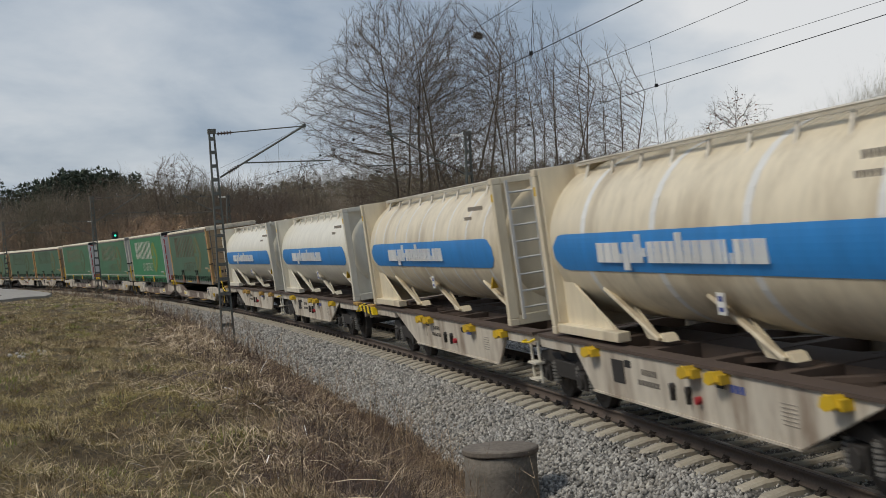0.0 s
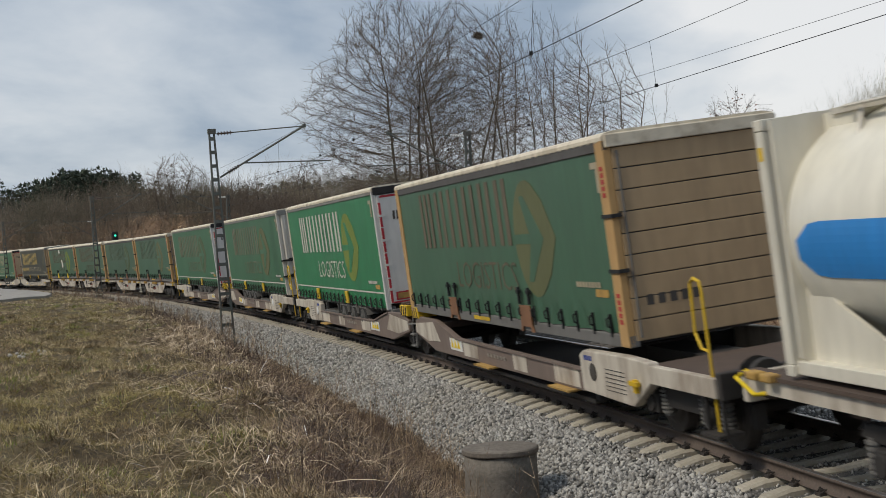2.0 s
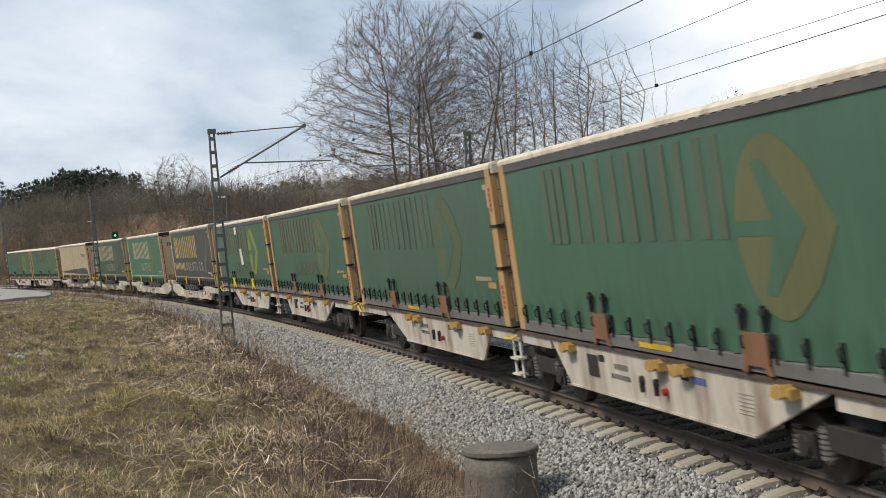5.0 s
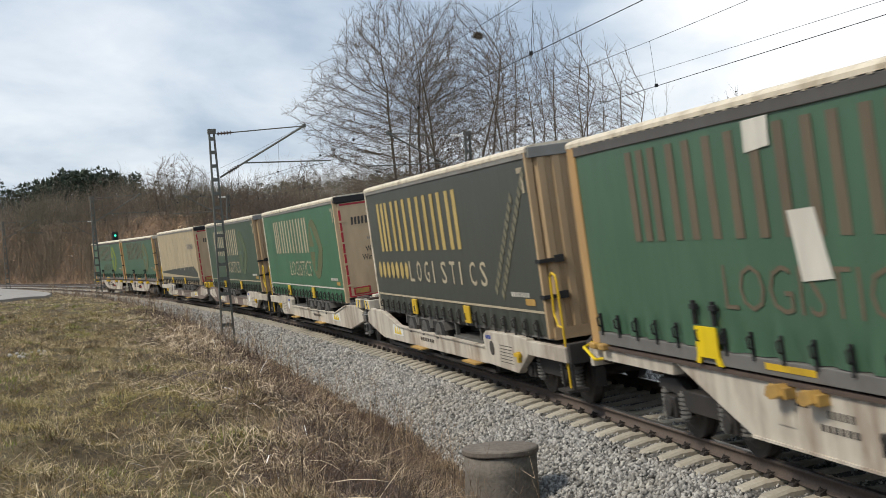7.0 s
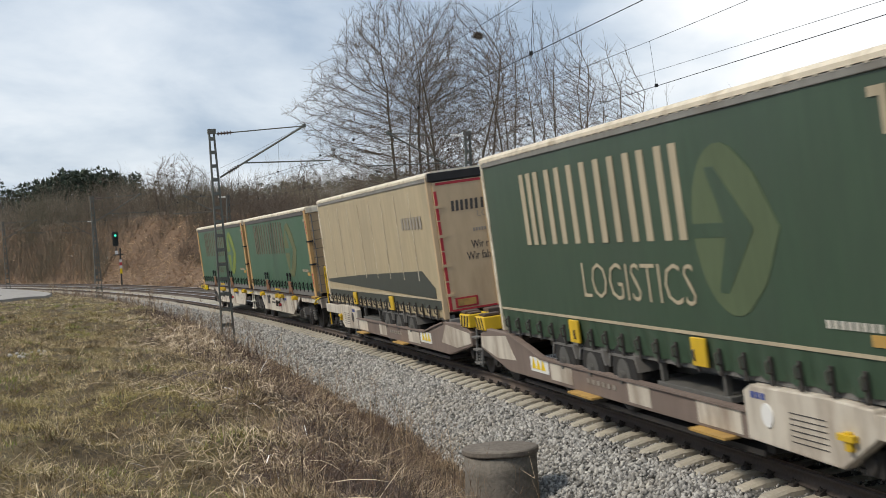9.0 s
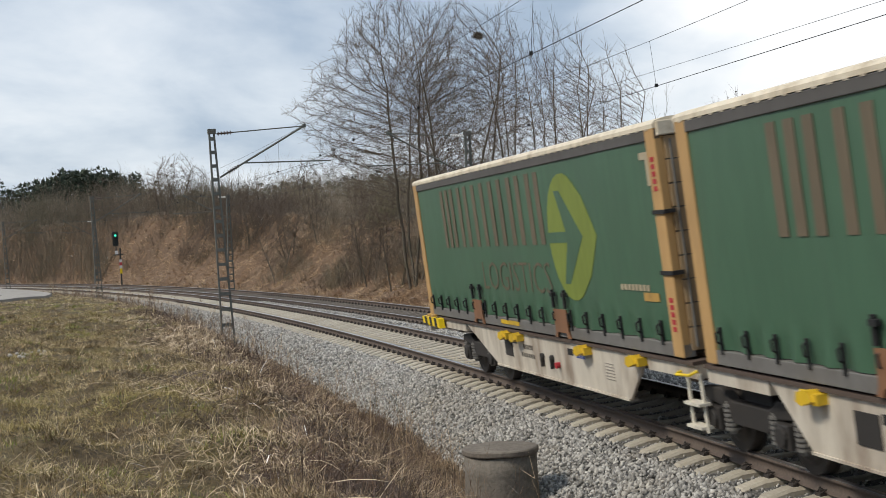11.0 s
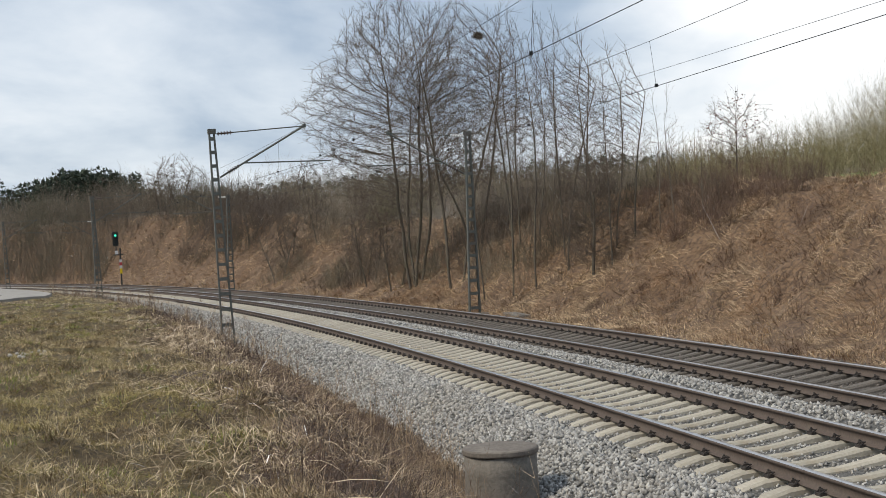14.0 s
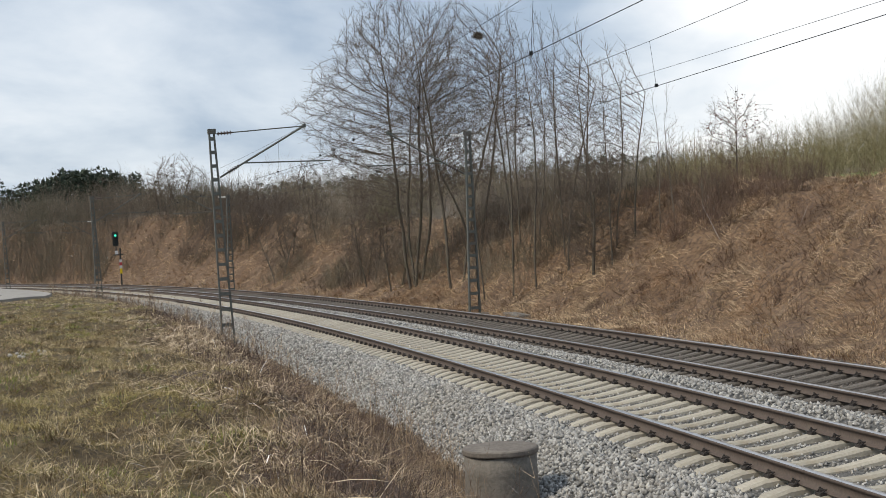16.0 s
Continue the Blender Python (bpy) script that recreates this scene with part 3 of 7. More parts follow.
P_CREAM = paint("grimy_cream_paint", (0.76, 0.675, 0.51), (0.34, 0.265, 0.17), 0.38, 0.75)
P_WHITE = paint("clean_off_white_paint", (0.80, 0.765, 0.655), (0.52, 0.48, 0.38), 0.3, 0.3)
P_FRAMEW = paint("pale_frame_paint", (0.70, 0.665, 0.565), (0.36, 0.30, 0.23), 0.5, 0.45)
P_BLUE = paint("blue_band_paint", (0.035, 0.255, 0.66), (0.03, 0.17, 0.43), 0.4, 0.4)
P_LETTER = paint("white_lettering", (0.78, 0.78, 0.76), (0.5, 0.48, 0.44), 0.5, 0.3)
P_SKIRT = paint("rust_streaked_white_sill", (0.60, 0.55, 0.465), (0.19, 0.13, 0.088), 0.6, 0.9, coarse=1.9, lo=0.44)
P_BROWN = paint("brown_wagon_paint", (0.20, 0.155, 0.13), (0.12, 0.09, 0.075), 0.65, 0.6)
P_DECK = paint("rusty_deck_steel", (0.095, 0.068, 0.054), (0.07, 0.052, 0.045), 0.8, 0.7, False)
P_DARK = paint("greasy_dark_steel", (0.035, 0.032, 0.03), (0.055, 0.045, 0.037), 0.7, 0.7, False)
P_WHEEL = paint("wheel_steel", (0.05, 0.044, 0.04), (0.03, 0.027, 0.025), 0.6, 0.6, False)
P_SPRING = paint("grey_spring_steel", (0.17, 0.165, 0.155), (0.08, 0.07, 0.06), 0.6, 0.6, False)
P_YELLOW = paint("yellow_paint", (0.70, 0.46, 0.025), (0.25, 0.16, 0.05), 0.5, 0.55)
P_BRIGHT = paint("bright_yellow_plate", (0.83, 0.60, 0.01), (0.55, 0.38, 0.03), 0.5, 0.3)
P_RUSTPAD = paint("rusty_lifting_plate", (0.23, 0.115, 0.06), (0.12, 0.07, 0.045), 0.8, 0.6)
P_BLACK = paint("black_rubber", (0.022, 0.022, 0.023), (0.05, 0.045, 0.04), 0.8, 0.5, False)
P_TAN = paint("tan_end_boards", (0.45, 0.32, 0.185), (0.22, 0.15, 0.09), 0.6, 0.6)
P_ORANGE = paint("ochre_corner_post", (0.50, 0.31, 0.13), (0.28, 0.18, 0.09), 0.6, 0.5)
P_OLDWHITE = paint("dirty_white_panel", (0.62, 0.59, 0.52), (0.33, 0.27, 0.19), 0.55, 0.6)
P_DIRTYDOOR = paint("road_grimed_door", (0.56, 0.42, 0.26), (0.30, 0.20, 0.11), 0.55, 0.65)
P_CLEANDOOR = paint("pale_grey_door", (0.66, 0.65, 0.62), (0.42, 0.40, 0.36), 0.5, 0.4)
P_RED = paint("red_reflective_tape", (0.44, 0.035, 0.045), (0.25, 0.03, 0.03), 0.5, 0.4)
P_ROOF = paint("grubby_roof_edge", (0.70, 0.63, 0.50), (0.33, 0.255, 0.16), 0.7, 0.75, False, 2.5)
P_DARKRAIL = paint("dark_grey_cant_rail", (0.105, 0.10, 0.095), (0.07, 0.062, 0.052), 0.6, 0.5)
P_RAILGREY = paint("grey_cant_rail", (0.25, 0.245, 0.225), (0.14, 0.12, 0.095), 0.6, 0.6)
P_GREYBOX = paint("grey_chassis_paint", (0.17, 0.165, 0.155), (0.09, 0.08, 0.07), 0.7, 0.6, False)
P_TYRE = paint("tyre_rubber", (0.026, 0.025, 0.024), (0.045, 0.04, 0.035), 0.85, 0.6, False, 4)
P_RIM = paint("grey_wheel_rim", (0.11, 0.108, 0.10), (0.06, 0.054, 0.048), 0.6, 0.6, False, 4)
P_TEXT = paint("dark_lettering", (0.07, 0.062, 0.055), (0.11, 0.095, 0.08), 0.6, 0.3)
P_PALETEXT = paint("grey_lettering", (0.30, 0.27, 0.23), (0.38, 0.33, 0.26), 0.6, 0.3)
P_LIME = paint("lime_sign_paint", (0.36, 0.48, 0.05), (0.25, 0.33, 0.05), 0.5, 0.3)
P_CODE = paint("blue_code_lettering", (0.06, 0.09, 0.30), (0.1, 0.12, 0.3), 0.5, 0.3)
P_SIGNGREEN = paint("patch_white_tape", (0.70, 0.68, 0.60), (0.5, 0.46, 0.4), 0.6, 0.5)
P_HOOK = paint("ochre_container_lock", (0.47, 0.29, 0.08), (0.17, 0.105, 0.055), 0.65, 0.75, False, 3.0)

CURTAINS = {"bright": (0.040, 0.225, 0.100), "mid": (0.060, 0.168, 0.092), "dark": (0.070, 0.150, 0.095), "deep": (0.072, 0.138, 0.090),
            "slate": (0.066, 0.074, 0.062), "moss": (0.052, 0.088, 0.056), "cream": (0.47, 0.39, 0.25), "green": (0.068, 0.142, 0.088)}
C_MAT = {k: paint(k + "_tarpaulin", c, tuple(0.55 * v + 0.025 for v in c), 0.42, 0.45) for k, c in CURTAINS.items()}
T_MAT = {k: paint(k + "_print", c, tuple(0.6 * v for v in c), 0.55, 0.5, fine=9) for k, c in
         {"white": (0.60, 0.57, 0.50), "cream": (0.47, 0.40, 0.28), "straw": (0.50, 0.37, 0.13), "rose": (0.20, 0.185, 0.125), "redbrown": (0.150, 0.120, 0.080),
          "faint": (0.105, 0.135, 0.088), "yellow": (0.20, 0.255, 0.05), "rust": (0.105, 0.090, 0.054), "khaki": (0.140, 0.150, 0.070), "olive": (0.100, 0.135, 0.070)}.items()}
M_TEXTCACHE = {}

KEYED = []            # (thing, place in the train, length of its base)


# ---------------------------------------------------------------- train: small helpers
def rounded(x0, x1, z0, z1, r, n=6):
    pts = []
    for cx, cz, a0 in ((x1 - r, z1 - r, 0), (x0 + r, z1 - r, 90), (x0 + r, z0 + r, 180), (x1 - r, z0 + r, 270)):
        for k in range(n + 1):
            a = radians(a0 + 90 * k / n)
            pts.append((cx + r * math.cos(a), cz + r * math.sin(a)))
    return pts


def bars(thing, x0, x1, z0, z1, n, y, mat, name="lettering_bar", fill=0.62, lean=0.0):
    """n plain bars where writing stands on the side that faces the field."""
    step = (x1 - x0) / n
    for k in range(n):
        a = x0 + step * k
        part(name, Geo().prism([(a, z0), (a + step * fill, z0), (a + step * fill + lean, z1), (a + lean, z1)], y, y + 0.006), mat, thing)


def words(thing, text, mat, width, height, m, name="words"):
    """Readable words in the built-in font, as a thin mesh fitted to width and height."""
    key = (text, mat.name, round(width, 3), round(height, 3))
    if key not in M_TEXTCACHE:
        cu = bpy.data.curves.new("words", "FONT")
        cu.body, cu.extrude, cu.resolution_u, cu.align_x, cu.offset = text, 0.0015, 2, "LEFT", (-0.012 if text.isupper() and len(text) > 4 else 0.004)
        tmp = bpy.data.objects.new("words", cu)
        me = bpy.data.meshes.new_from_object(tmp)
        bpy.data.objects.remove(tmp)
        co = np.array([v.co[:] for v in me.vertices])
        lo, hi = co.min(0), co.max(0)
        co[:, 0] = (co[:, 0] - lo[0]) / (hi[0] - lo[0]) * width
        co[:, 1] = (co[:, 1] - lo[1]) / (hi[1] - lo[1]) * height
        me.vertices.foreach_set("co", co.astype(np.float32).ravel())
        me.materials.clear(); me.materials.append(mat)
        me.update()
        M_TEXTCACHE[key] = me
    ob = part(name, M_TEXTCACHE[key], None, thing)
    ob.matrix_basis = m
    return ob


def side_pose(x, y, z):
    """Writing on the side: runs towards -x, faces +y."""
    return Matrix(((-1, 0, 0, x), (0, 0, 1, y), (0, 1, 0, z), (0, 0, 0, 1)))


def end_pose(x, y, z):
    """Writing on the -x end: runs towards -y."""
    return Matrix(((0, 0, -1, x), (-1, 0, 0, y), (0, 1, 0, z), (0, 0, 0, 1)))


def wheelset_parts(parent, xc):
    for y in (-0.76, 0.76):
        d = 1 if y > 0 else -1
        g = Geo().cyl((xc, y - 0.065 * d, 0.46), (xc, y + 0.065 * d, 0.46), 0.46, n=28)
        g.cyl((xc, y + 0.066 * d, 0.46), (xc, y + 0.09 * d, 0.46), 0.36, 0.30, n=20)
        g.cyl((xc, y + 0.05 * d, 0.46), (xc, y + 0.2 * d, 0.46), 0.11, 0.10, n=12)
        g.cyl((xc, y - 0.066 * d, 0.46), (xc, y - 0.09 * d, 0.46), 0.487, n=28)
        part("wheel", g, P_WHEEL, parent)
    part("axle", Geo().cyl((xc, -0.8, 0.46), (xc, 0.8, 0.46), 0.08, n=10), P_DARK, parent)


def make_bogie(thing, xc, field=True):
    """A two-axle bogie: side frames with coil springs and axle boxes."""
    bogie = part("bogie", Geo().box(xc - 0.35, xc + 0.35, -0.95, 0.95, 0.62, 0.86).box(xc - 0.9, xc - 0.8, -0.9, 0.9, 0.5, 0.66).box(xc + 0.8, xc + 0.9, -0.9, 0.9, 0.5, 0.66), P_DARK, thing, "dark greasy two-axle bogie", bevel=0.02)
    for dx in (-0.9, 0.9):
        wheelset_parts(bogie, xc + dx)
    for d in (-1, 1):
        y0, y1 = d * 0.93, d * 1.07
        pts = [(-1.38, 0.66), (-1.30, 0.80), (-0.75, 0.83), (-0.5, 0.70), (0.5, 0.70), (0.75, 0.83), (1.30, 0.80), (1.38, 0.66), (0.62, 0.60), (0.45, 0.42), (-0.45, 0.42), (-0.62, 0.60)]
        part("side_frame", Geo().prism([(xc + p[0], p[1]) for p in pts], y0, y1), P_DARK, bogie, bevel=0.02)
        for dx in (-0.9, 0.9):
            part("axle_box", Geo().box(xc + dx - 0.17, xc + dx + 0.17, d * 0.92, d * 1.13, 0.32, 0.60).cyl((xc + dx, d * 1.1, 0.46), (xc + dx, d * 1.17, 0.46), 0.125, n=14), P_DARK, bogie, bevel=0.02)
            for e in (-0.29, 0.29):
                prof = [(0.06, 0.29), (0.06, 0.33)]
                for k in range(6):
                    z = 0.33 + k * 0.056
                    prof += [(0.092, z + 0.004), (0.092, z + 0.034), (0.06, z + 0.038), (0.06, z + 0.052)]
                g = Geo().lathe((xc + dx + e, d * 1.02), prof + [(0.06, 0.68)], 12)
                part("spring", g, P_SPRING, bogie)
            g = Geo().box(xc + dx * 1.62 - 0.05, xc + dx * 1.62 + 0.05, d * 0.68, d * 0.84, 0.32, 0.62)
            part("brake_shoe", g, P_DARK, bogie)
    return bogie


def buffers(thing, x, d):
    """Buffers and coupling at an outer end; d is the way that the end faces."""
    for y in (-0.875, 0.875):
        g = Geo().cyl((x, y, 1.0), (x + d * 0.4, y, 1.0), 0.10, n=14).cyl((x + d * 0.4, y, 1.0), (x + d * 0.47, y, 1.0), 0.23, 0.21, 18)
        part("buffer", g, P_DARK, thing)
    part("coupling", Geo().box(x, x + d * 0.3, -0.09, 0.09, 0.82, 1.02).tube([(x + d * 0.25, 0, 0.92), (x + d * 0.45, 0, 0.80), (x + d * 0.62, 0, 0.84)], 0.04, 8), P_DARK, thing)
    part("air_hose", Geo().tube([(x + d * 0.1, 0.35, 0.9), (x + d * 0.25, 0.38, 0.7), (x + d * 0.42, 0.3, 0.62), (x + d * 0.55, 0.2, 0.75)], 0.025, 6), P_BLACK, thing)


def container_lock(thing, x, bright):
    """A fold-down spigot on the sill: hinged block and pin."""
    g = Geo().prism([(x - 0.17, 1.02), (x - 0.10, 1.13), (x + 0.12, 1.10), (x + 0.17, 1.0), (x + 0.05, 0.96)], 1.24, 1.40)
    g.cyl((x - 0.2, 1.30, 1.04), (x + 0.2, 1.30, 1.06), 0.045, n=8)
    g.box(x - 0.22, x - 0.12, 1.22, 1.36, 0.98, 1.09)
    part("container_lock", g, bright, thing)


# ---------------------------------------------------------------- train: flat container wagon half
def container_wagon(front, seed, locks):
    thing = new("container_wagon_section")
    if front:       # articulation at +x, outer end at -x
        xa, xb = 6.9, -7.25
        top = [(5.28, 1.12), (4.45, 0.44), (-1.95, 0.44), (-3.8, 1.12)]
    else:
        xa, xb = -7.0, 7.25
        top = [(4.05, 1.12), (1.95, 0.44), (-4.65, 0.44), (-5.45, 1.12)]
    lo, hi = min(xa, xb), max(xa, xb)
    for d in (-1, 1):
        y0, y1 = d * 1.19, d * 1.235
        g = Geo().prism(top, y0, y1)
        sill = part("side_sill", g, P_SKIRT, thing, "white sill plate streaked with rust" if d > 0 else "", bevel=0.008)
        part("top_flange", Geo().box(lo, hi, d * 1.02, d * 1.275, 1.105, 1.15), P_DECK, thing, "rust-brown top flange" if d > 0 else "")
        part("bottom_flange", Geo().box(min(top[1][0], top[2][0]), max(top[1][0], top[2][0]), d * 1.13, d * 1.255, 0.425, 0.455), P_SKIRT, thing)
        part("end_beam", Geo().box(lo, top[3][0], d * 1.10, d * 1.232, 0.93, 1.10), P_SKIRT, thing)
        part("end_beam", Geo().box(top[0][0], hi, d * 1.10, d * 1.232, 0.93, 1.10), P_SKIRT, thing)
    for k in range(8):
        x = lo + 0.4 + (hi - lo - 0.8) * k / 7
        part("cross_beam", Geo().box(x - 0.13, x + 0.13, -1.14, 1.14, 0.86, 1.12), P_DECK, thing)
    part("spine_beam", Geo().box(lo + 0.1, hi - 0.1, -0.28, 0.28, 0.74, 1.11), P_DECK, thing)
    for a, b in ((-3.6, -1.4), (-1.4, 1.4), (1.4, 3.6)):
        part("brace", Geo().bar((a, -1.0, 1.05), (b, 1.0, 1.05), 0.14, 0.06), P_DECK, thing)
    ys = 1.236
    # markings and fittings on the sill
    x0 = 1.6 if not front else 3.8
    plate = Geo().box(x0 - 0.75, x0 - 0.3, ys, ys + 0.012, 0.66, 0.98)
    part("data_panel", plate, P_DARK if seed % 2 else P_SKIRT, thing)
    for k in range(5):
        part("marking_bar", Geo().box(x0 - 1.5 - k * 0.11, x0 - 1.44 - k * 0.11, ys, ys + 0.005, 0.84, 0.92), P_TEXT, thing)
    for k in range(6):
        part("marking_bar", Geo().box(x0 - 1.35 - k * 0.13, x0 - 1.27 - k * 0.13, ys, ys + 0.005, 0.70, 0.77), P_TEXT, thing)
    for k in range(3):
        part("marking_bar", Geo().box(x0 - 4.3 - k * 0.13, x0 - 4.20 - k * 0.13, ys, ys + 0.005, 0.88, 0.97), P_CODE, thing)
    for k in range(6):
        part("load_table_line", Geo().box(x0 - 5.75, x0 - 5.4, ys, ys + 0.005, 0.66 + 0.045 * k, 0.672 + 0.045 * k), P_PALETEXT, thing)
    # slots are solid black blocks: the dark of an opening put into colour
    for x in (x0 - 0.9, x0 - 3.9):
        part("sill_slot", Geo().box(x - 0.14, x + 0.1, ys - 0.03, ys + 0.006, 0.90, 1.0), P_BLACK, thing)
    for x in (x0 - 2.5, x0 - 3.0):
        part("brake_handle", Geo().cyl((x, ys, 0.78), (x, ys + 0.05, 0.78), 0.06, n=12).box(x - 0.02, x + 0.02, ys, ys + 0.06, 0.62, 0.8), P_DARK, thing)
    part("release_knob", Geo().cyl((x0 - 3.3, ys, 0.7), (x0 - 3.3, ys + 0.07, 0.7), 0.05, n=10), P_RED, thing)
    for x in locks:
        container_lock(thing, x, P_YELLOW if seed in (1, 2, 3, 9) else P_HOOK)
    if front:
        make_bogie(thing, 6.25)
        make_bogie(thing, -3.75)
    else:
        make_bogie(thing, 3.7)
    if not front:    # step bracket beside the joint
        g = Geo().tube([(-6.62, 1.2, 1.0), (-6.72, 1.24, 0.3)], 0.025, 6).tube([(-7.0, 1.2, 1.0), (-7.12, 1.24, 0.3)], 0.025, 6)
        for z in (0.34, 0.62):
            g.box(-7.12, -6.68, 1.16, 1.32, z, z + 0.035)
        part("step", g, P_FRAMEW, thing, "pale steel footstep")
        part("hand_grip", Geo().tube([(-6.55, 1.25, 1.0), (-6.6, 1.34, 0.98), (-7.0, 1.34, 1.0), (-7.05, 1.25, 1.04)], 0.02, 6), P_BRIGHT, thing)
    d = 1 if not front else -1
    part("headstock", Geo().box(xb - d * 0.12, xb, -1.25, 1.25, 0.80, 1.12), P_SKIRT, thing, bevel=0.01)
    buffers(thing, xb, d)
    part("corner_grip", Geo().tube([(xb - d * 0.1, 1.2, 1.15), (xb - d * 0.12, 1.36, 1.1), (xb - d * 0.55, 1.36, 0.95), (xb - d * 0.6, 1.25, 0.95)], 0.025, 6), P_BRIGHT, thing, "yellow hand grip")
    if seed == 3:
        for k in range(7):
            x = xb - 0.1 - 0.22 * k
            part("hazard_block", Geo().prism([(x, 1.0 - 0.01 * k), (x - 0.21, 0.99 - 0.01 * k), (x - 0.16, 1.13), (x + 0.05, 1.14)], 1.28, 1.40), P_BRIGHT if k % 2 == 0 else P_BLACK, thing)
    for k in range(2):
        part("end_lock", Geo().box(xb - d * (0.35 + 0.35 * k), xb - d * (0.60 + 0.35 * k), 1.22, 1.36, 1.10, 1.19), P_HOOK, thing, bevel=0.02)
    tagged(thing, "white low-floor container wagon section streaked with rust", "freight wagon", "container wagon sections")
    return thing


# ---------------------------------------------------------------- train: pocket wagon half
def pocket_wagon(front, brown, seed):
    thing = new("pocket_wagon_section")
    d = 1 if front else -1           # +x side is the joint for a front section; mirrored for a rear one
    X = lambda x: x * d
    main = P_BROWN if brown else P_SKIRT
    # long low sill, swept up to the joint, boxed up to the outer bogie
    prof = [(8.75, 0.92), (8.3, 1.06), (6.7, 1.05), (5.7, 0.90), (4.9, 0.76), (-2.75, 0.74), (-2.75, 0.40), (6.9, 0.36), (7.9, 0.52), (8.75, 0.66)]
    for s in (-1, 1):
        part("side_sill", Geo().prism([(X(a), b) for a, b in prof], s * 1.16, s * 1.27), main, thing, ("dirty brown side sill" if brown else "dirty white side sill") if s > 0 else "", bevel=0.015)
        part("sill_rim", Geo().prism([(X(a), b) for a, b in ((6.7, 1.055), (5.7, 0.905), (4.9, 0.765), (-2.75, 0.745), (-2.75, 0.715), (4.9, 0.73), (5.7, 0.87), (6.7, 1.02))], s * 1.271, s * 1.30), main, thing)
        cab = [(-2.75, 0.42), (-4.75, 0.38), (-5.55, 0.80), (-5.45, 1.03), (-4.6, 1.06), (-2.95, 1.04), (-2.75, 0.96)]
        part("end_cabinet", Geo().prism([(X(a), b) for a, b in cab], s * 1.13, s * 1.285), P_SKIRT, thing, "white end box with stencilled data" if s > 0 else "", bevel=0.02)
        part("platform_edge", Geo().box(X(-5.5), X(-7.45), s * 1.18, s * 1.29, 0.76, 1.0), P_SKIRT if s > 0 else main, thing, bevel=0.01)
    part("platform", Geo().box(X(-5.3), X(-7.45), -1.2, 1.2, 0.88, 0.99), P_DECK, thing, bevel=0.01)
    part("pocket_floor", Geo().box(X(6.4), X(-2.8), -1.15, 1.15, 0.20, 0.27), P_DARK, thing)
    part("bulkhead", Geo().box(X(-2.8), X(-3.0), -1.12, 1.12, 0.25, 0.98), P_DARK, thing)
    part("joint_deck", Geo().box(X(6.3), X(8.7), -1.15, 1.15, 0.86, 1.0), P_DECK, thing, bevel=0.01)
    part("centre_beam", Geo().box(X(-2.8), X(-7.4), -0.3, 0.3, 0.62, 0.95), P_DARK, thing)
    ys = 1.272
    if brown:
        for a, b in ((4.4, 3.3), (0.9, 0.1), (-1.4, -2.6)):
            part("white_panel", Geo().box(X(a), X(b), ys, ys + 0.006, 0.44, 0.71), P_SKIRT, thing)
        part("joint_panel", Geo().prism([(X(a), b) for a, b in ((8.7, 0.70), (8.65, 0.90), (6.9, 1.0), (6.4, 0.6), (7.6, 0.55))], ys, ys + 0.006), P_SKIRT, thing)
    for k in range(3):
        part("marking_bar", Geo().box(X(-2.95) - 0.0 + d * (-0.12 * k), X(-2.95) + d * (-0.09 - 0.12 * k), 1.286, 1.291, 0.90, 0.97), P_CODE, thing)
    for k in range(6):
        part("stencil_line", Geo().box(X(-3.8), X(-4.55), 1.286, 1.291, 0.522 + 0.06 * k, 0.532 + 0.06 * k), P_TEXT, thing)
        part("marking_bar", Geo().box(X(2.6 - 0.22 * k), X(2.48 - 0.22 * k), ys + 0.007, ys + 0.011, 0.55, 0.62), P_TEXT if not brown else P_PALETEXT, thing)
    for k in range(3):
        x = X(5.3 - 0.26 * k)
        part("warning_triangle", Geo().prism([(x - 0.11, 0.55), (x + 0.11, 0.55), (x, 0.74)], ys + 0.006, ys + 0.011), P_BRIGHT, thing)
    part("warning_panel", Geo().box(X(5.55), X(4.45), ys, ys + 0.005, 0.52, 0.77) if not brown else Geo().box(X(5.5), X(4.5), ys, ys + 0.005, 0.5, 0.74), P_LETTER, thing)
    part("round_mark", Geo().cyl((X(-3.3), 1.286, 0.74), (X(-3.3), 1.30, 0.74), 0.13, n=18), P_LETTER if seed % 2 else P_TEXT, thing)
    part("cabinet_lever", Geo().box(X(-4.95), X(-5.05), 1.26, 1.34, 0.6, 0.78).box(X(-4.85), X(-5.15), 1.3, 1.36, 0.7, 0.76), P_YELLOW, thing)
    part("sill_step", Geo().box(X(3.2), X(2.1), 1.2, 1.42, 0.36, 0.39), P_HOOK, thing)
    part("sill_step", Geo().box(X(-1.4), X(-2.4), 1.2, 1.42, 0.37, 0.40), P_HOOK, thing)
    # yellow hoop rail and footstep at the outer corner
    g = Geo().tube([(X(-7.30), 1.22, 0.35), (X(-7.30), 1.22, 2.02), (X(-7.27), 1.22, 2.12), (X(-7.12), 1.22, 2.16), (X(-7.0), 1.22, 2.1), (X(-6.97), 1.22, 1.5), (X(-7.1), 1.22, 1.32), (X(-7.30), 1.22, 1.3)], 0.02, 8)
    part("hoop_rail", g, P_YELLOW, thing, "yellow hoop handrail")
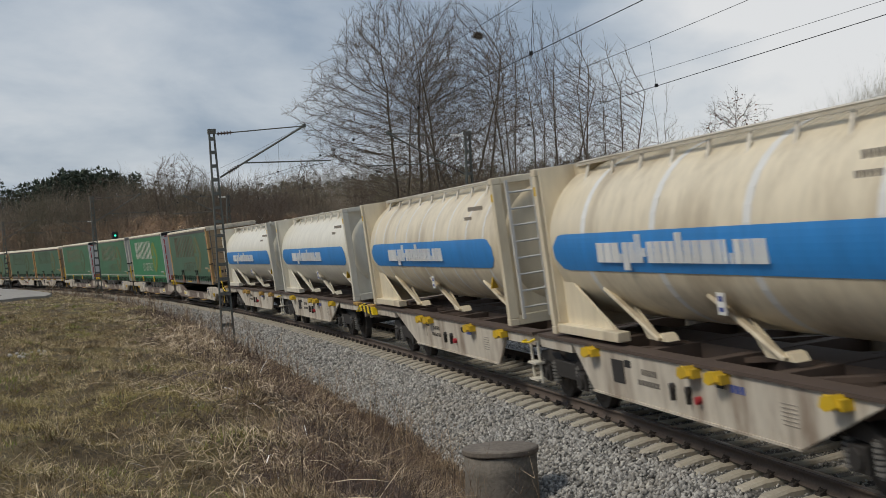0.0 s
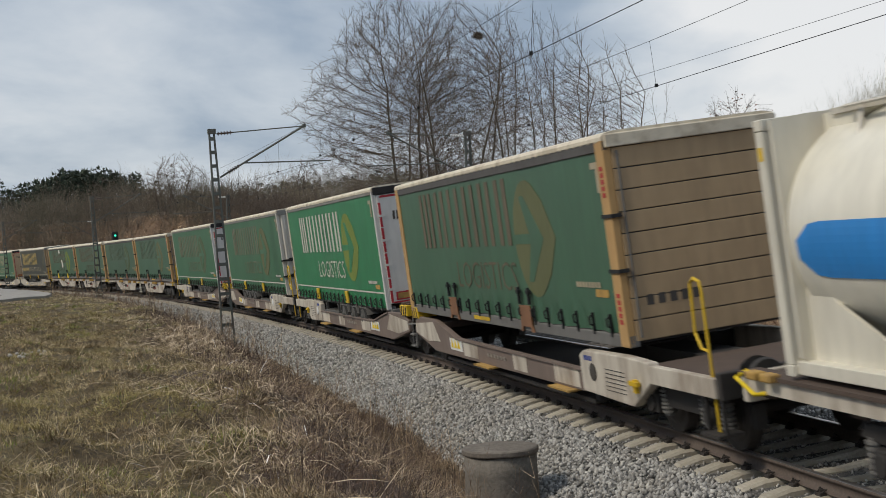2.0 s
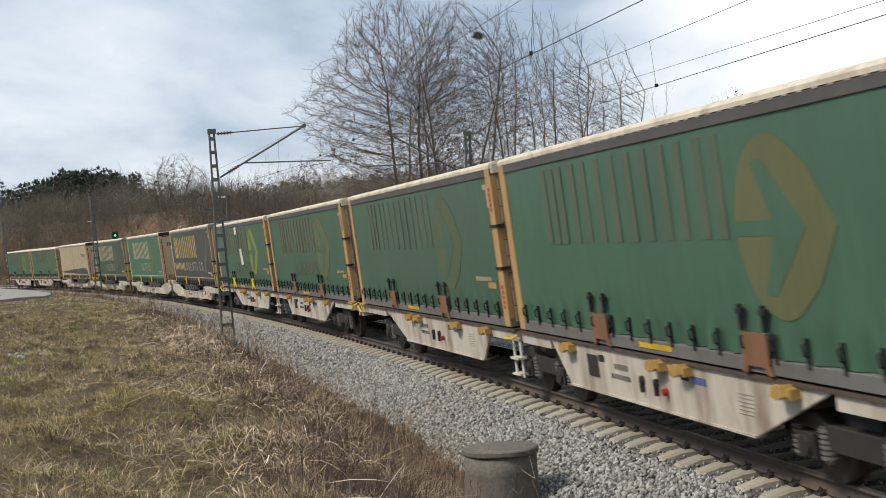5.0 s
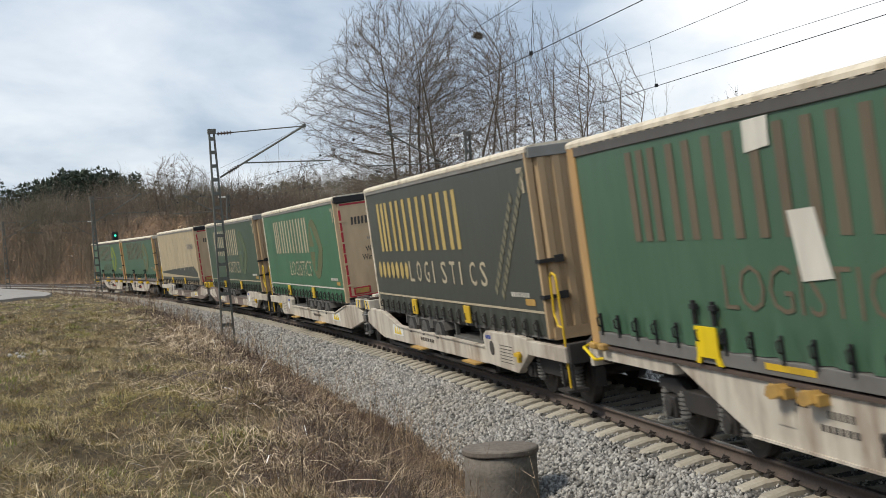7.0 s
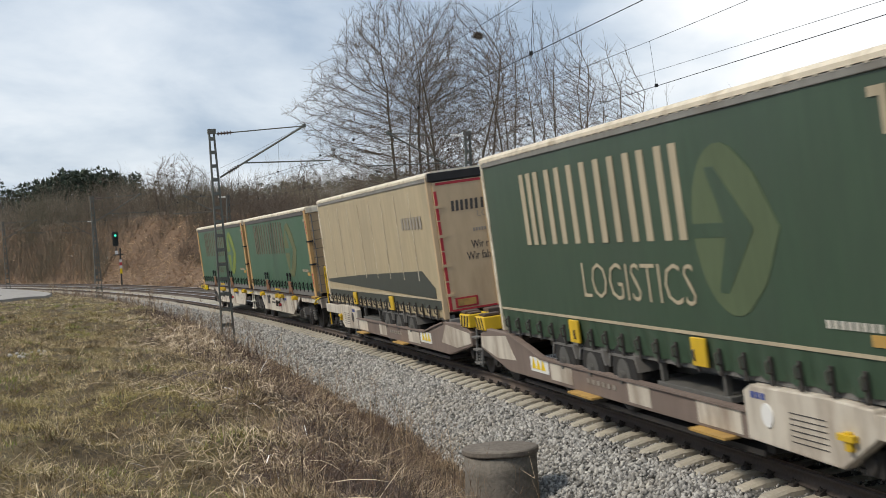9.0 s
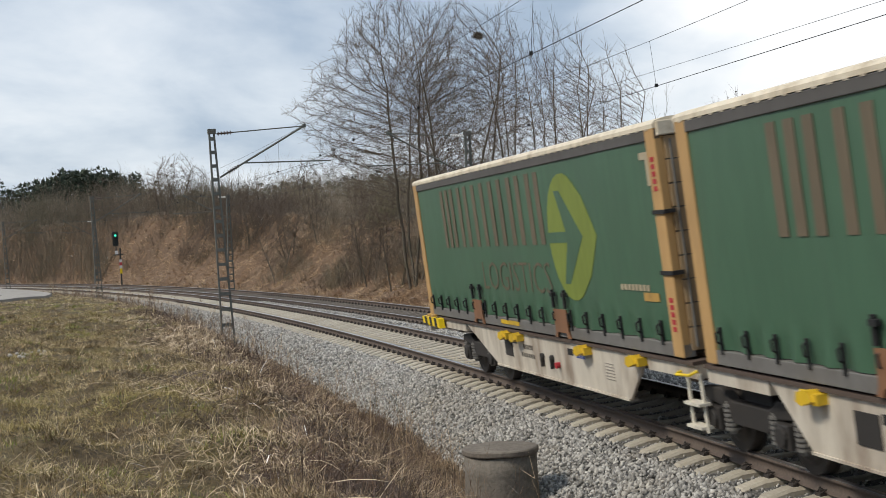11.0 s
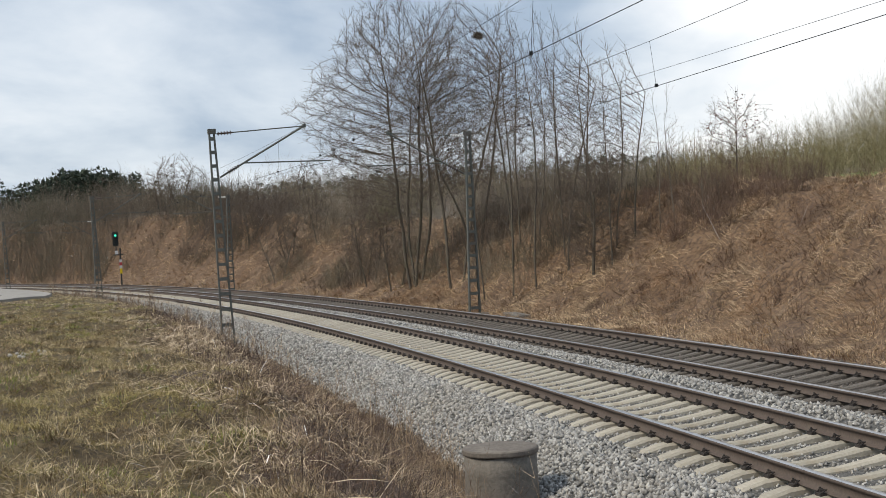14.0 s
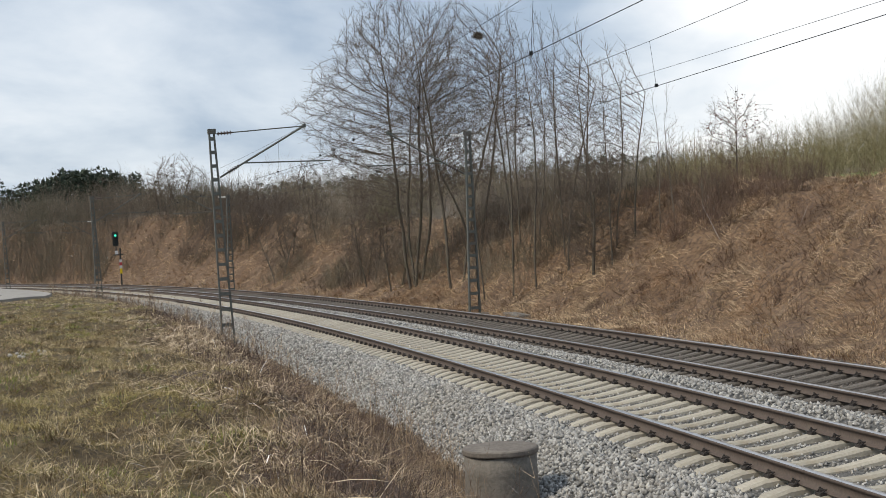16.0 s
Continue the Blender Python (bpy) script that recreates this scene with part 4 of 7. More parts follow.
    part("footstep", Geo().box(X(-7.0), X(-7.5), 1.0, 1.34, 0.30, 0.34).box(X(-7.0), X(-7.04), 1.2, 1.24, 0.32, 0.9).box(X(-7.46), X(-7.5), 1.2, 1.24, 0.32, 0.9), P_DARK, thing)
    # coupling brackets with yellow and black corners, and a ladder at the joint
    part("joint_bracket", Geo().box(X(8.2), X(8.85), 0.86, 1.3, 1.02, 1.28), P_YELLOW if brown else P_SKIRT, thing, bevel=0.02)
    for k in range(3):
        part("hazard_bar", Geo().prism([(X(8.25 + 0.2 * k), 1.04), (X(8.33 + 0.2 * k), 1.04), (X(8.43 + 0.2 * k), 1.26), (X(8.35 + 0.2 * k), 1.26)], 1.30, 1.306), P_BLACK if brown or k == 1 else P_BRIGHT, thing)
    part("lock_block", Geo().box(X(8.25), X(8.5), 0.95, 1.26, 1.282, 1.34).box(X(8.6), X(8.8), 1.0, 1.24, 1.282, 1.32), P_DECK, thing, bevel=0.015)
    part("end_trestle", Geo().box(X(8.35), X(8.7), -1.2, 0.84, 1.0, 1.34), P_SKIRT if not brown else P_DECK, thing, bevel=0.02)
    if front:
        g = Geo()
        for x in (8.85, 9.25):
            g.bar((x, 1.28, 0.3), (x, 1.2, 1.0), 0.05, 0.03, (0, 1, 0))
        for z in (0.34, 0.6, 0.84):
            g.box(8.85, 9.25, 1.2, 1.33, z, z + 0.03)
        part("ladder", g, P_GREYBOX, thing)
        make_bogie(thing, 9.15)
    make_bogie(thing, X(-5.95))
    part("headstock", Geo().box(X(-7.42), X(-7.55), -1.25, 1.25, 0.74, 1.06), P_DARK, thing, bevel=0.015)
    buffers(thing, X(-7.55), -d)
    tagged(thing, ("dirty brown and white" if brown else "dirty white") + " low-slung pocket wagon section", "freight wagon", "pocket wagon sections")
    return thing


# ---------------------------------------------------------------- train: tank container
def tank_container(dirty, seed):
    skin = P_CREAM if dirty else P_WHITE
    fr = P_CREAM if dirty else P_FRAMEW
    thing = new("tank_container")
    Z0, H, L, W = 1.19, 2.62, 12.19, 2.5
    R, zc, hl = 1.215, Z0 + 1.40, L / 2 - 0.42
    # shell: a long drum with dished ends
    rings, n = [], 48
    for k in range(7):
        a = radians(90 - 90 * k / 6)
        rings.append((-hl - 0.35 * math.sin(a), max(R * math.cos(a) ** 0.6, 0.02) if k else 0.02))
    for x in np.linspace(-hl, hl, 12)[1:-1]:
        rings.append((x, R))
    rings += [(-x, rr) for x, rr in rings[:7][::-1]]
    vs, fs = [], []
    for x, rr in rings:
        vs += [(x, rr * math.sin(2 * math.pi * i / n), zc + rr * math.cos(2 * math.pi * i / n)) for i in range(n)]
    for k in range(len(rings) - 1):
        fs += [(k * n + i, k * n + (i + 1) % n, (k + 1) * n + (i + 1) % n, (k + 1) * n + i) for i in range(n)]
    shell = part("shell", Geo().add(vs, fs), skin, thing, "stained cream tank shell" if dirty else "clean white tank shell", smooth=True)
    # reinforcing bands
    for x in ((-4.0, -1.3, 1.4, 4.1) if seed == 1 else (-4.9, -3.7, -2.3, -1.1, 0.2, 1.5, 2.7, 4.0, 5.1) if dirty else (-1.4, 1.4)):
        g = Geo()
        k = 40
        for i in range(k):
            a0, a1 = 2 * math.pi * i / k, 2 * math.pi * (i + 1) / k
            q = lambda a, x, rr: (x, rr * math.sin(a), zc + rr * math.cos(a))
            w = 0.10 if seed == 1 else 0.05 if dirty else 0.03
            g.add([q(a0, x - w, R + 0.004), q(a1, x - w, R + 0.004), q(a1, x + w, R + 0.004), q(a0, x + w, R + 0.004)], [(0, 1, 2, 3)])
        part("band", g, P_LETTER if dirty else skin, shell)
    # blue band with rounded ends wrapped on both flanks
    zs0, zs1 = 2.205, 2.755
    for d in (-1, 1):
        xs = np.linspace(-5.45, 5.55, 45)
        m = 8
        vs, fs = [], []
        for x in xs:
            inset = min(x + 5.45, 5.55 - x)
            q = 1.0 if inset > 0.5 else 0.35 + 0.65 * math.sqrt(max(0.0, 1 - (1 - inset / 0.5) ** 2))
            for j in range(m + 1):
                z = (zs0 + zs1) / 2 + (j / m - 0.5) * (zs1 - zs0) * q
                vs.append((x, d * (math.sqrt((R + 0.008) ** 2 - (z - zc) ** 2)), z))
        for i in range(len(xs) - 1):
            fs += [(i * (m + 1) + j, i * (m + 1) + j + 1, (i + 1) * (m + 1) + j + 1, (i + 1) * (m + 1) + j) for j in range(m)]
        part("blue_band", Geo().add(vs, fs if d > 0 else [f[::-1] for f in fs]), P_BLUE, shell, "blue painted band" if d > 0 else "")
    # bars for the white address on the band
    x = 3.5
    for k, (w, gap, z0, z1) in enumerate([(.26, .05, 2.36, 2.56), (.26, .05, 2.36, 2.56), (.26, .04, 2.36, 2.56), (.06, .06, 2.36, 2.41), (.19, .06, 2.26, 2.56), (.19, .06, 2.36, 2.56), (.07, .05, 2.36, 2.66), (.07, .05, 2.36, 2.66),
                                          (.12, .05, 2.44, 2.48), (.19, .06, 2.36, 2.56), (.19, .06, 2.36, 2.56), (.17, .06, 2.36, 2.56), (.17, .06, 2.36, 2.56), (.19, .06, 2.36, 2.66), (.19, .06, 2.36, 2.56), (.19, .06, 2.36, 2.56),
                                          (.30, .06, 2.36, 2.56), (.19, .06, 2.36, 2.56), (.12, .05, 2.36, 2.56), (.06, .06, 2.36, 2.41), (.17, .06, 2.36, 2.56), (.19, .06, 2.36, 2.56), (.30, .06, 2.36, 2.56)]):
        y = math.sqrt((R + 0.014) ** 2 - (2.46 - zc) ** 2)
        nst = 3 if w > 0.24 else 2 if w > 0.14 else 1
        sw = min(w, 0.08)
        z0, z1 = z0 - 0.02, z1 + 0.05
        for i in range(nst):
            xx = x - i * (w - sw) / max(1, nst - 1)
            part("lettering_bar", Geo().box(xx - sw, xx, y - 0.012, y + 0.012, z0, z1), P_LETTER, shell)
        x -= w + gap * 0.92
    for k in range(8):
        part("code_bar", Geo().box(-3.5 - 0.13 * k, -3.42 - 0.13 * k, 0.985, 1.0, 3.27, 3.36), P_PALETEXT, shell)
    for k in range(4):
        part("code_bar", Geo().box(-3.5 - 0.13 * k, -3.42 - 0.13 * k, 1.08, 1.095, 3.10, 3.18), P_PALETEXT, shell)
    # end frames: posts with castings, rails, and the curved cheek plates that hold the drum
    for e in (-1, 1):
        frame_ = part("end_frame", Geo().box(e * (L / 2 - 0.16), e * L / 2, -W / 2 + 0.17, W / 2 - 0.17, Z0, Z0 + 0.18), fr, thing, bevel=0.012)
        part("top_frame", Geo().box(e * (L / 2 - 0.16), e * L / 2, -W / 2 + 0.17, W / 2 - 0.17, Z0 + H - 0.12, Z0 + H), fr, thing, bevel=0.012)
        for d in (-1, 1):
            part("corner_post", Geo().box(e * (L / 2 - 0.17), e * L / 2, d * (W / 2 - 0.17), d * W / 2, Z0 + 0.12, Z0 + H - 0.12), fr, frame_, bevel=0.012)
            for z in (Z0, Z0 + H - 0.12):
                part("corner_casting", Geo().box(e * (L / 2 - 0.18), e * (L / 2 + 0.003), d * (W / 2 - 0.165), d * (W / 2 + 0.005), z, z + 0.12), fr, frame_, bevel=0.012)
            part("post_mark", Geo().box(e * (L / 2 - 0.14), e * (L / 2 - 0.04), d * (W / 2 + 0.001), d * (W / 2 + 0.006), Z0 + 2.2, Z0 + 2.34), P_YELLOW, frame_)
        # cheek: square plate with a round opening
        k, vs = 32, []
        for x in (e * (L / 2 - 0.30), e * (L / 2 - 0.24)):
            for i in range(k):
                a = 2 * math.pi * i / k
                c, s = math.sin(a), math.cos(a)
                vs.append((x, (R - 0.10) * c, zc + (R - 0.10) * s))
                q = 1 / max(abs(c) / (W / 2 - 0.05), abs(s) / ((Z0 + H - zc) if s > 0 else (zc - Z0)))
                vs.append((x, q * c, zc + q * s))
        fs = []
        for i in range(k):
            a, b = 2 * i, 2 * ((i + 1) % k)
            fs += [(a, a + 1, b + 1, b), (2 * k + a, 2 * k + b, 2 * k + b + 1, 2 * k + a + 1), (a, b, 2 * k + b, 2 * k + a), (a + 1, 2 * k + a + 1, 2 * k + b + 1, b + 1)]
        part("end_cheek", Geo().add(vs, fs), fr, frame_)
        part("fillet", Geo().prism([(e * (L / 2 - 0.28), Z0 + H - 0.03), (e * (L / 2 - 1.05), Z0 + H - 0.03), (e * (L / 2 - 0.28), Z0 + H - 0.75)], -0.62, 0.62), skin, frame_)
        for d in (-1, 1) if e > 0 else ():
            # triangular gusset and bottom rail
            part("gusset", Geo().prism([(e * (L / 2 - 0.17), Z0 + 0.10), (e * (L / 2 - 2.6), Z0 + 0.10), (e * (L / 2 - 1.9), Z0 + 0.36), (e * (L / 2 - 0.9), Z0 + 0.75), (e * (L / 2 - 0.25), Z0 + 1.35)], d * 1.02, d * 1.06), fr, thing)
            part("bottom_rail", Geo().box(e * (L / 2 - 0.17), e * (L / 2 - 2.9), d * 1.02, d * 1.21, Z0 + 0.02, Z0 + 0.16), fr, thing, bevel=0.01)
    for x0 in (4.0, 0.35, -3.95):
        for d in (-1, 1):
            part("saddle_strut", Geo().bar((x0, d * 1.0, 1.93), (x0 - 1.30, d * 0.78, 1.22), 0.05, 0.10, (0, d, 0.3)), fr, thing, bevel=0.01)
            part("saddle_web", Geo().prism([(x0 - 0.35, 1.70), (x0 - 1.30, 1.20), (x0 - 0.78, 1.20), (x0 - 0.42, 1.52)], d * 0.74, d * 0.765), fr, thing)
            part("saddle_foot", Geo().prism([(x0 - 1.0, 1.19), (x0 - 1.46, 1.19), (x0 - 1.38, 1.28), (x0 - 1.26, 1.30)], d * 0.58, d * 0.76), fr, thing)
    part("sign_plate", Geo().box(0.0, -0.22, 1.07, 1.085, 1.72, 1.98), P_LETTER, thing)
    part("sign_mark", Geo().box(-0.05, -0.17, 1.086, 1.09, 1.88, 1.94), P_CODE, thing)
    part("sign_mark", Geo().box(-0.05, -0.17, 1.086, 1.09, 1.76, 1.81), P_CODE, thing)
    part("hazard_mark", Geo().prism([(-4.5, 1.8), (-4.58, 1.8), (-4.76, 2.02), (-4.68, 2.02)], 0.95, 1.07), P_YELLOW, thing)
    # roof walkway with its slats, rail and hatches
    wz = Z0 + H - 0.03
    for y in (0.05, 0.62):
        part("walkway_edge", Geo().box(-L / 2 + 0.5, L / 2 - 0.5, y, y + 0.035, wz - 0.03, wz + 0.03), P_OLDWHITE, thing)
    g = Geo()
    for k in range(60):
        x = -L / 2 + 0.55 + k * (L - 1.1) / 59
        g.box(x - 0.04, x + 0.04, 0.08, 0.62, wz - 0.012, wz + 0.012)
    tagged(part("walkway_slats", g, P_OLDWHITE, thing), kind="stuff")
    for k in range(10):
        x = -5.0 + k * 10 / 9
        part("walkway_stay", Geo().bar((x, 0.64, wz), (x - 0.12, 0.78, wz - 0.3), 0.04, 0.03), P_OLDWHITE, thing)
    rail = Geo().tube([(L / 2 - 0.9, 0.72, wz + 0.02), (-L / 2 + 0.9, 0.72, wz + 0.02)], 0.02, 6)
    part("roof_pipe", rail, P_OLDWHITE, thing)
    for x in (-3.4, 0.2, 3.6):
        part("hatch", Geo().cyl((x, 0, wz - 0.1), (x, 0, wz + 0.03), 0.28, n=20).tube([(x - 0.34, -0.05, wz + 0.03), (x - 0.2, -0.05, wz + 0.07), (x + 0.2, -0.05, wz + 0.07), (x + 0.34, -0.05, wz + 0.03)], 0.018, 6), P_OLDWHITE, thing)
    if dirty and seed == 2:     # ladder and valve box at the rear of the older tank
        xe = -L / 2 - 0.02
        lad = part("ladder", Geo().box(xe - 0.07, xe - 0.01, 0.98, 1.03, Z0 + 0.1, Z0 + 2.55).box(xe - 0.07, xe - 0.01, 0.50, 0.55, Z0 + 0.1, Z0 + 2.55), P_CLEANDOOR, thing, "pale grey steel ladder")
        for k in range(8):
            part("rung", Geo().cyl((xe - 0.04, 0.54, Z0 + 0.3 + 0.29 * k), (xe - 0.04, 0.99, Z0 + 0.3 + 0.29 * k), 0.019, n=8), P_CLEANDOOR, lad)
        part("name_plate", Geo().box(xe - 0.012, xe, -0.9, -0.3, Z0 + 1.55, Z0 + 1.75), P_BLUE, thing)
        part("valve", Geo().cyl((xe + 0.3, -0.45, Z0 + 0.45), (xe - 0.02, -0.45, Z0 + 0.45), 0.3, n=20), P_GREYBOX, thing)
    else:
        xe = -L / 2 + 0.05
        part("end_mark", Geo().box(xe - 0.35 + 0.3, xe - 0.01, 0.1, 0.45, Z0 + 0.95, Z0 + 1.0), P_YELLOW, thing)
    tagged(thing, ("grimy cream" if dirty else "clean off-white") + " forty-foot tank container with a blue band", "tank container", "tank containers")
    return thing


# ---------------------------------------------------------------- train: curtain-sided bodies
LETTERS = [0.92, 0.66, 0.74, 0.72, 0.66, 0.62]


def curtain_mesh(x0, x1, z0, z1, valance):
    """Tarpaulin side: drum-tight above, rippled along the strapped hem."""
    nx, nz = 150, 16
    vs, fs = [], []
    for i in range(nx + 1):
        x = x0 + (x1 - x0) * i / nx
        for j in range(nz + 1):
            z = z0 + (z1 - z0) * (j / nz) ** 1.4
            w = max(0.0, 1 - (z - z0) / valance) if valance else 0
            rip = 0.035 * w * math.sin(x * 2 * math.pi / 0.62) + 0.012 * w * math.sin(x * 17 + z * 9)
            belly = 0.0035 * math.sin(x * 1.9 + 1.3 * z) * (1 - w)
            vs.append((x, 1.262 + rip + belly - 0.02 * w, z))
    for i in range(nx):
        for j in range(nz):
            a = i * (nz + 1) + j
            fs.append((a, a + 1, a + nz + 2, a + nz + 1))
    return Geo().add(vs, fs)


def lorry_body(kind, tarp, letters, disc, end, rail="grey", pads="yellow", patches=False, logistics=None, codes=True):
    """A curtain-sided trailer or swap body. end: rear doors, a fluted front wall, or boards, at the -x end."""
    swap = kind == "swap"
    thing = new("swap_body" if swap else "semi_trailer")
    L2 = 6.8
    zb, zt = (1.20, 4.09) if swap else (1.12, 4.20)
    post_mat = {"boards": P_ORANGE, "fluted_tan": P_TAN, "fluted_white": P_OLDWHITE, "doors": P_CLEANDOOR, "doors_tan": P_DIRTYDOOR}[end]
    # inner shell, roof and its edges
    part("load_space", Geo().box(-L2 + 0.06, L2 - 0.06, -1.2, 1.165, zb + 0.1, zt - 0.06), P_GREYBOX, thing)
    prof = [(-1.29, zt - 0.05), (-1.25, zt - 0.01), (-1.1, zt + 0.02), (1.1, zt + 0.02), (1.25, zt - 0.01), (1.292, zt - 0.05), (1.292, zt - 0.10), (-1.29, zt - 0.10)]
    part("roof", Geo().prism(prof, -L2 - 0.01, L2 + 0.01, "x"), P_ROOF, thing, "grubby pale roof edge")
    g = Geo()
    for k in range(46):
        x = -L2 + 0.2 + k * (2 * L2 - 0.4) / 45
        g.prism([(x - 0.03, zt - 0.118), (x + 0.03, zt - 0.118), (x + 0.04, zt - 0.095), (x - 0.04, zt - 0.095)], 1.287, 1.296)
    tagged(part("roof_trim", g, P_ROOF, thing), kind="stuff")
    part("cant_rail", Geo().box(-L2, L2, 1.20, 1.285, zt - (0.24 if swap else 0.19), zt - 0.105), P_DARKRAIL if swap else P_RAILGREY, thing, "grey cant rail", bevel=0.01)
    part("cant_rail", Geo().box(-L2, L2, -1.285, -1.20, zt - 0.2, zt - 0.105), P_RAILGREY, thing)
    # tarpaulins
    zc0 = zb + (0.16 if swap else 0.0)
    ctop = zt - (0.235 if swap else 0.185)
    curtain = part("curtain", curtain_mesh(-L2 + (0.30 if swap else 0.02), L2 - 0.05, zc0, ctop, 0.36), C_MAT[tarp], thing, tarp.replace("slate", "dark grey").replace("cream", "cream and grey").replace("mid", "green").replace("moss", "dark green").replace("deep", "green").replace("bright", "bright green").replace("dark ", "dark ") + " tarpaulin curtain", smooth=True)
    part("curtain_far", Geo().box(-L2 + 0.02, L2 - 0.05, -1.28, -1.25, zc0, ctop), C_MAT[tarp], thing)
    yd = 1.2685
    # strapped hem
    n = 21 if not swap else 19
    for k in range(n):
        x = -L2 + 0.6 + k * (2 * L2 - 1.1) / (n - 1)
        g = Geo().box(x - 0.022, x + 0.022, 1.27, 1.30, zc0 - 0.05, zc0 + 0.26).tube([(x, 1.30, zc0 + 0.22), (x - 0.01, 1.345, zc0 + 0.2), (x - 0.03, 1.345, zc0 + 0.1), (x - 0.02, 1.30, zc0 + 0.08)], 0.014, 5)
        part("strap_buckle", g, P_BLACK if swap else P_TEXT, thing)
    if not swap:
        part("pale_line", Geo().box(-L2 + 0.15, L2 - 0.15, yd - 0.003, yd + 0.004, zc0 + 0.375, zc0 + 0.415), T_MAT["cream" if tarp not in ("bright", "mid") else "white"], curtain)
    # name in plain bars, the round mark, and the second line
    if letters:
        # the dark grey trailer carries the name larger
        x, k, gap, z0, z1 = (5.56, 1.28, 0.42, 2.58, 3.75) if tarp == "slate" else (4.52, 1.08, 0.365, 2.62, 3.76)
        for w in LETTERS:
            w, st = w * k, 0.2 * k
            for q in ((0, w - st) if w < 0.95 * k * 0.95 else (0, (w - st) / 2, w - st)):
                part("name_bar", Geo().box(x - q - st, x - q, yd - 0.002, yd + 0.004, z0, z1), T_MAT[letters], curtain)
            x -= w + gap
    if disc:
        pts = [(-3.05 + 0.88 * math.cos(a), 2.72 + 0.95 * math.sin(a)) for a in (radians(d) for d in range(-112, 113, 14))] + [(-3.85, 3.30), (-4.3, 2.72), (-3.85, 2.14)]
        part("round_mark", Geo().prism(pts, yd - 0.002, yd + 0.004), T_MAT[disc], curtain)
        g = Geo().prism([(-2.18, 2.64), (-3.02, 2.64), (-2.68, 2.02), (-2.92, 2.02), (-3.72, 2.72), (-2.92, 3.42), (-2.68, 3.42), (-3.02, 2.80), (-2.18, 2.80)], yd + 0.005, yd + 0.008)
        part("arrow_mark", g, C_MAT[tarp], curtain)
    if logistics:
        if tarp == "slate":
            for k, c in enumerate("LOGISTICS"):
                words(curtain, c, T_MAT[logistics], 0.12 if c == "I" else 0.42, 0.46, side_pose(2.8 - 0.745 * k, yd + 0.002, 1.88), "second_line")
        else:
            words(curtain, "LOGISTICS", T_MAT[logistics], 4.0, 0.5, side_pose(2.0, yd + 0.002, 1.84), "second_line")
    if codes:
        for k in range(8):
            part("code_bar", Geo().box(-5.05 - 0.13 * k, -4.97 - 0.13 * k, yd - 0.002, yd + 0.004, zc0 + 0.62, zc0 + 0.70), T_MAT["white"] if not swap else T_MAT["cream"], curtain)
        part("code_plate", Geo().box(-5.75, -6.25, yd - 0.002, yd + 0.004, zc0 + 0.42 + 0.07, zc0 + 0.60), P_HOOK, curtain)
        part("corner_mark", Geo().box(-6.2, -6.5, yd - 0.002, yd + 0.004, ctop - 0.22, ctop - 0.13), T_MAT["cream"], curtain)
        part("corner_mark", Geo().box(-6.38, -6.5, yd - 0.002, yd + 0.004, ctop - 0.55, ctop - 0.22), T_MAT["cream"], curtain)
    for x in (2.6, -2.3 if swap else -1.95):
        if swap:
            part("lifting_plate", Geo().prism([(x - 0.36, zb - 0.02), (x - 0.30, zb + 0.08), (x - 0.3, zb + 0.42), (x + 0.3, zb + 0.42), (x + 0.3, zb + 0.08), (x + 0.36, zb - 0.02), (x + 0.24, zb - 0.02), (x + 0.2, zb + 0.06), (x - 0.2, zb + 0.06), (x - 0.24, zb - 0.02)][::-1], 1.29, 1.315),
                 P_BRIGHT if pads == "bright" else P_RUSTPAD, thing, "bright yellow lifting plate" if pads == "bright" else "rusty lifting plate")
            for q in (-0.3, 0.25):
                part("hook", Geo().box(x + q - 0.03, x + q + 0.03, 1.29, 1.33, zb + 0.44, zb + 0.72).box(x + q - 0.1, x + q + 0.03, 1.29, 1.35, zb + 0.62, zb + 0.68), P_BLACK, thing)
        else:
            part("lifting_plate", Geo().box(x - 0.2, x + 0.2, 1.285, 1.325, zb + 0.02, zb + 0.36), P_YELLOW, thing, "yellow lifting plate", bevel=0.01)
    if patches:
        part("tape_patch", Geo().prism([(1.02, 3.50), (0.45, 3.54), (0.42, 3.84), (1.0, 3.83)], yd + 0.006, yd + 0.012), P_SIGNGREEN, curtain)
        part("tape_patch", Geo().prism([(0.12, 2.18), (-0.50, 2.22), (-0.28, 2.90), (0.26, 2.88)], yd + 0.006, yd + 0.012), P_SIGNGREEN, curtain)
    # corner posts and ends
    for ex in (-1, 1):
        w = 0.30 if swap else 0.10
        for d in (-1, 1):
            post = part("corner_post", Geo().box(ex * (L2 - w), ex * L2, d * 1.17, d * 1.288, zb - 0.02, zt - 0.08), post_mat if ex < 0 or swap else P_ROOF, thing, bevel=0.015)
            if swap and d > 0 and ex < 0:
                for k in range(5):
                    part("mark_bar", Geo().box(-L2 + 0.09, -L2 + 0.2, 1.289, 1.293, zt - 0.5 - 0.09 * k, zt - 0.44 - 0.09 * k), P_RED, post)
                    part("mark_bar", Geo().box(-L2 + 0.09, -L2 + 0.2, 1.289, 1.293, zb + 0.3 + 0.09 * k, zb + 0.36 + 0.09 * k), P_RED, post)
    xe = -L2
    part("end_header", Geo().box(xe - 0.06, xe + 0.04, -1.25, 1.25, zt - 0.2, zt - 0.02), P_BLACK if end.startswith("doors") else P_RAILGREY if end != "boards" else P_ROOF, thing, bevel=0.015)
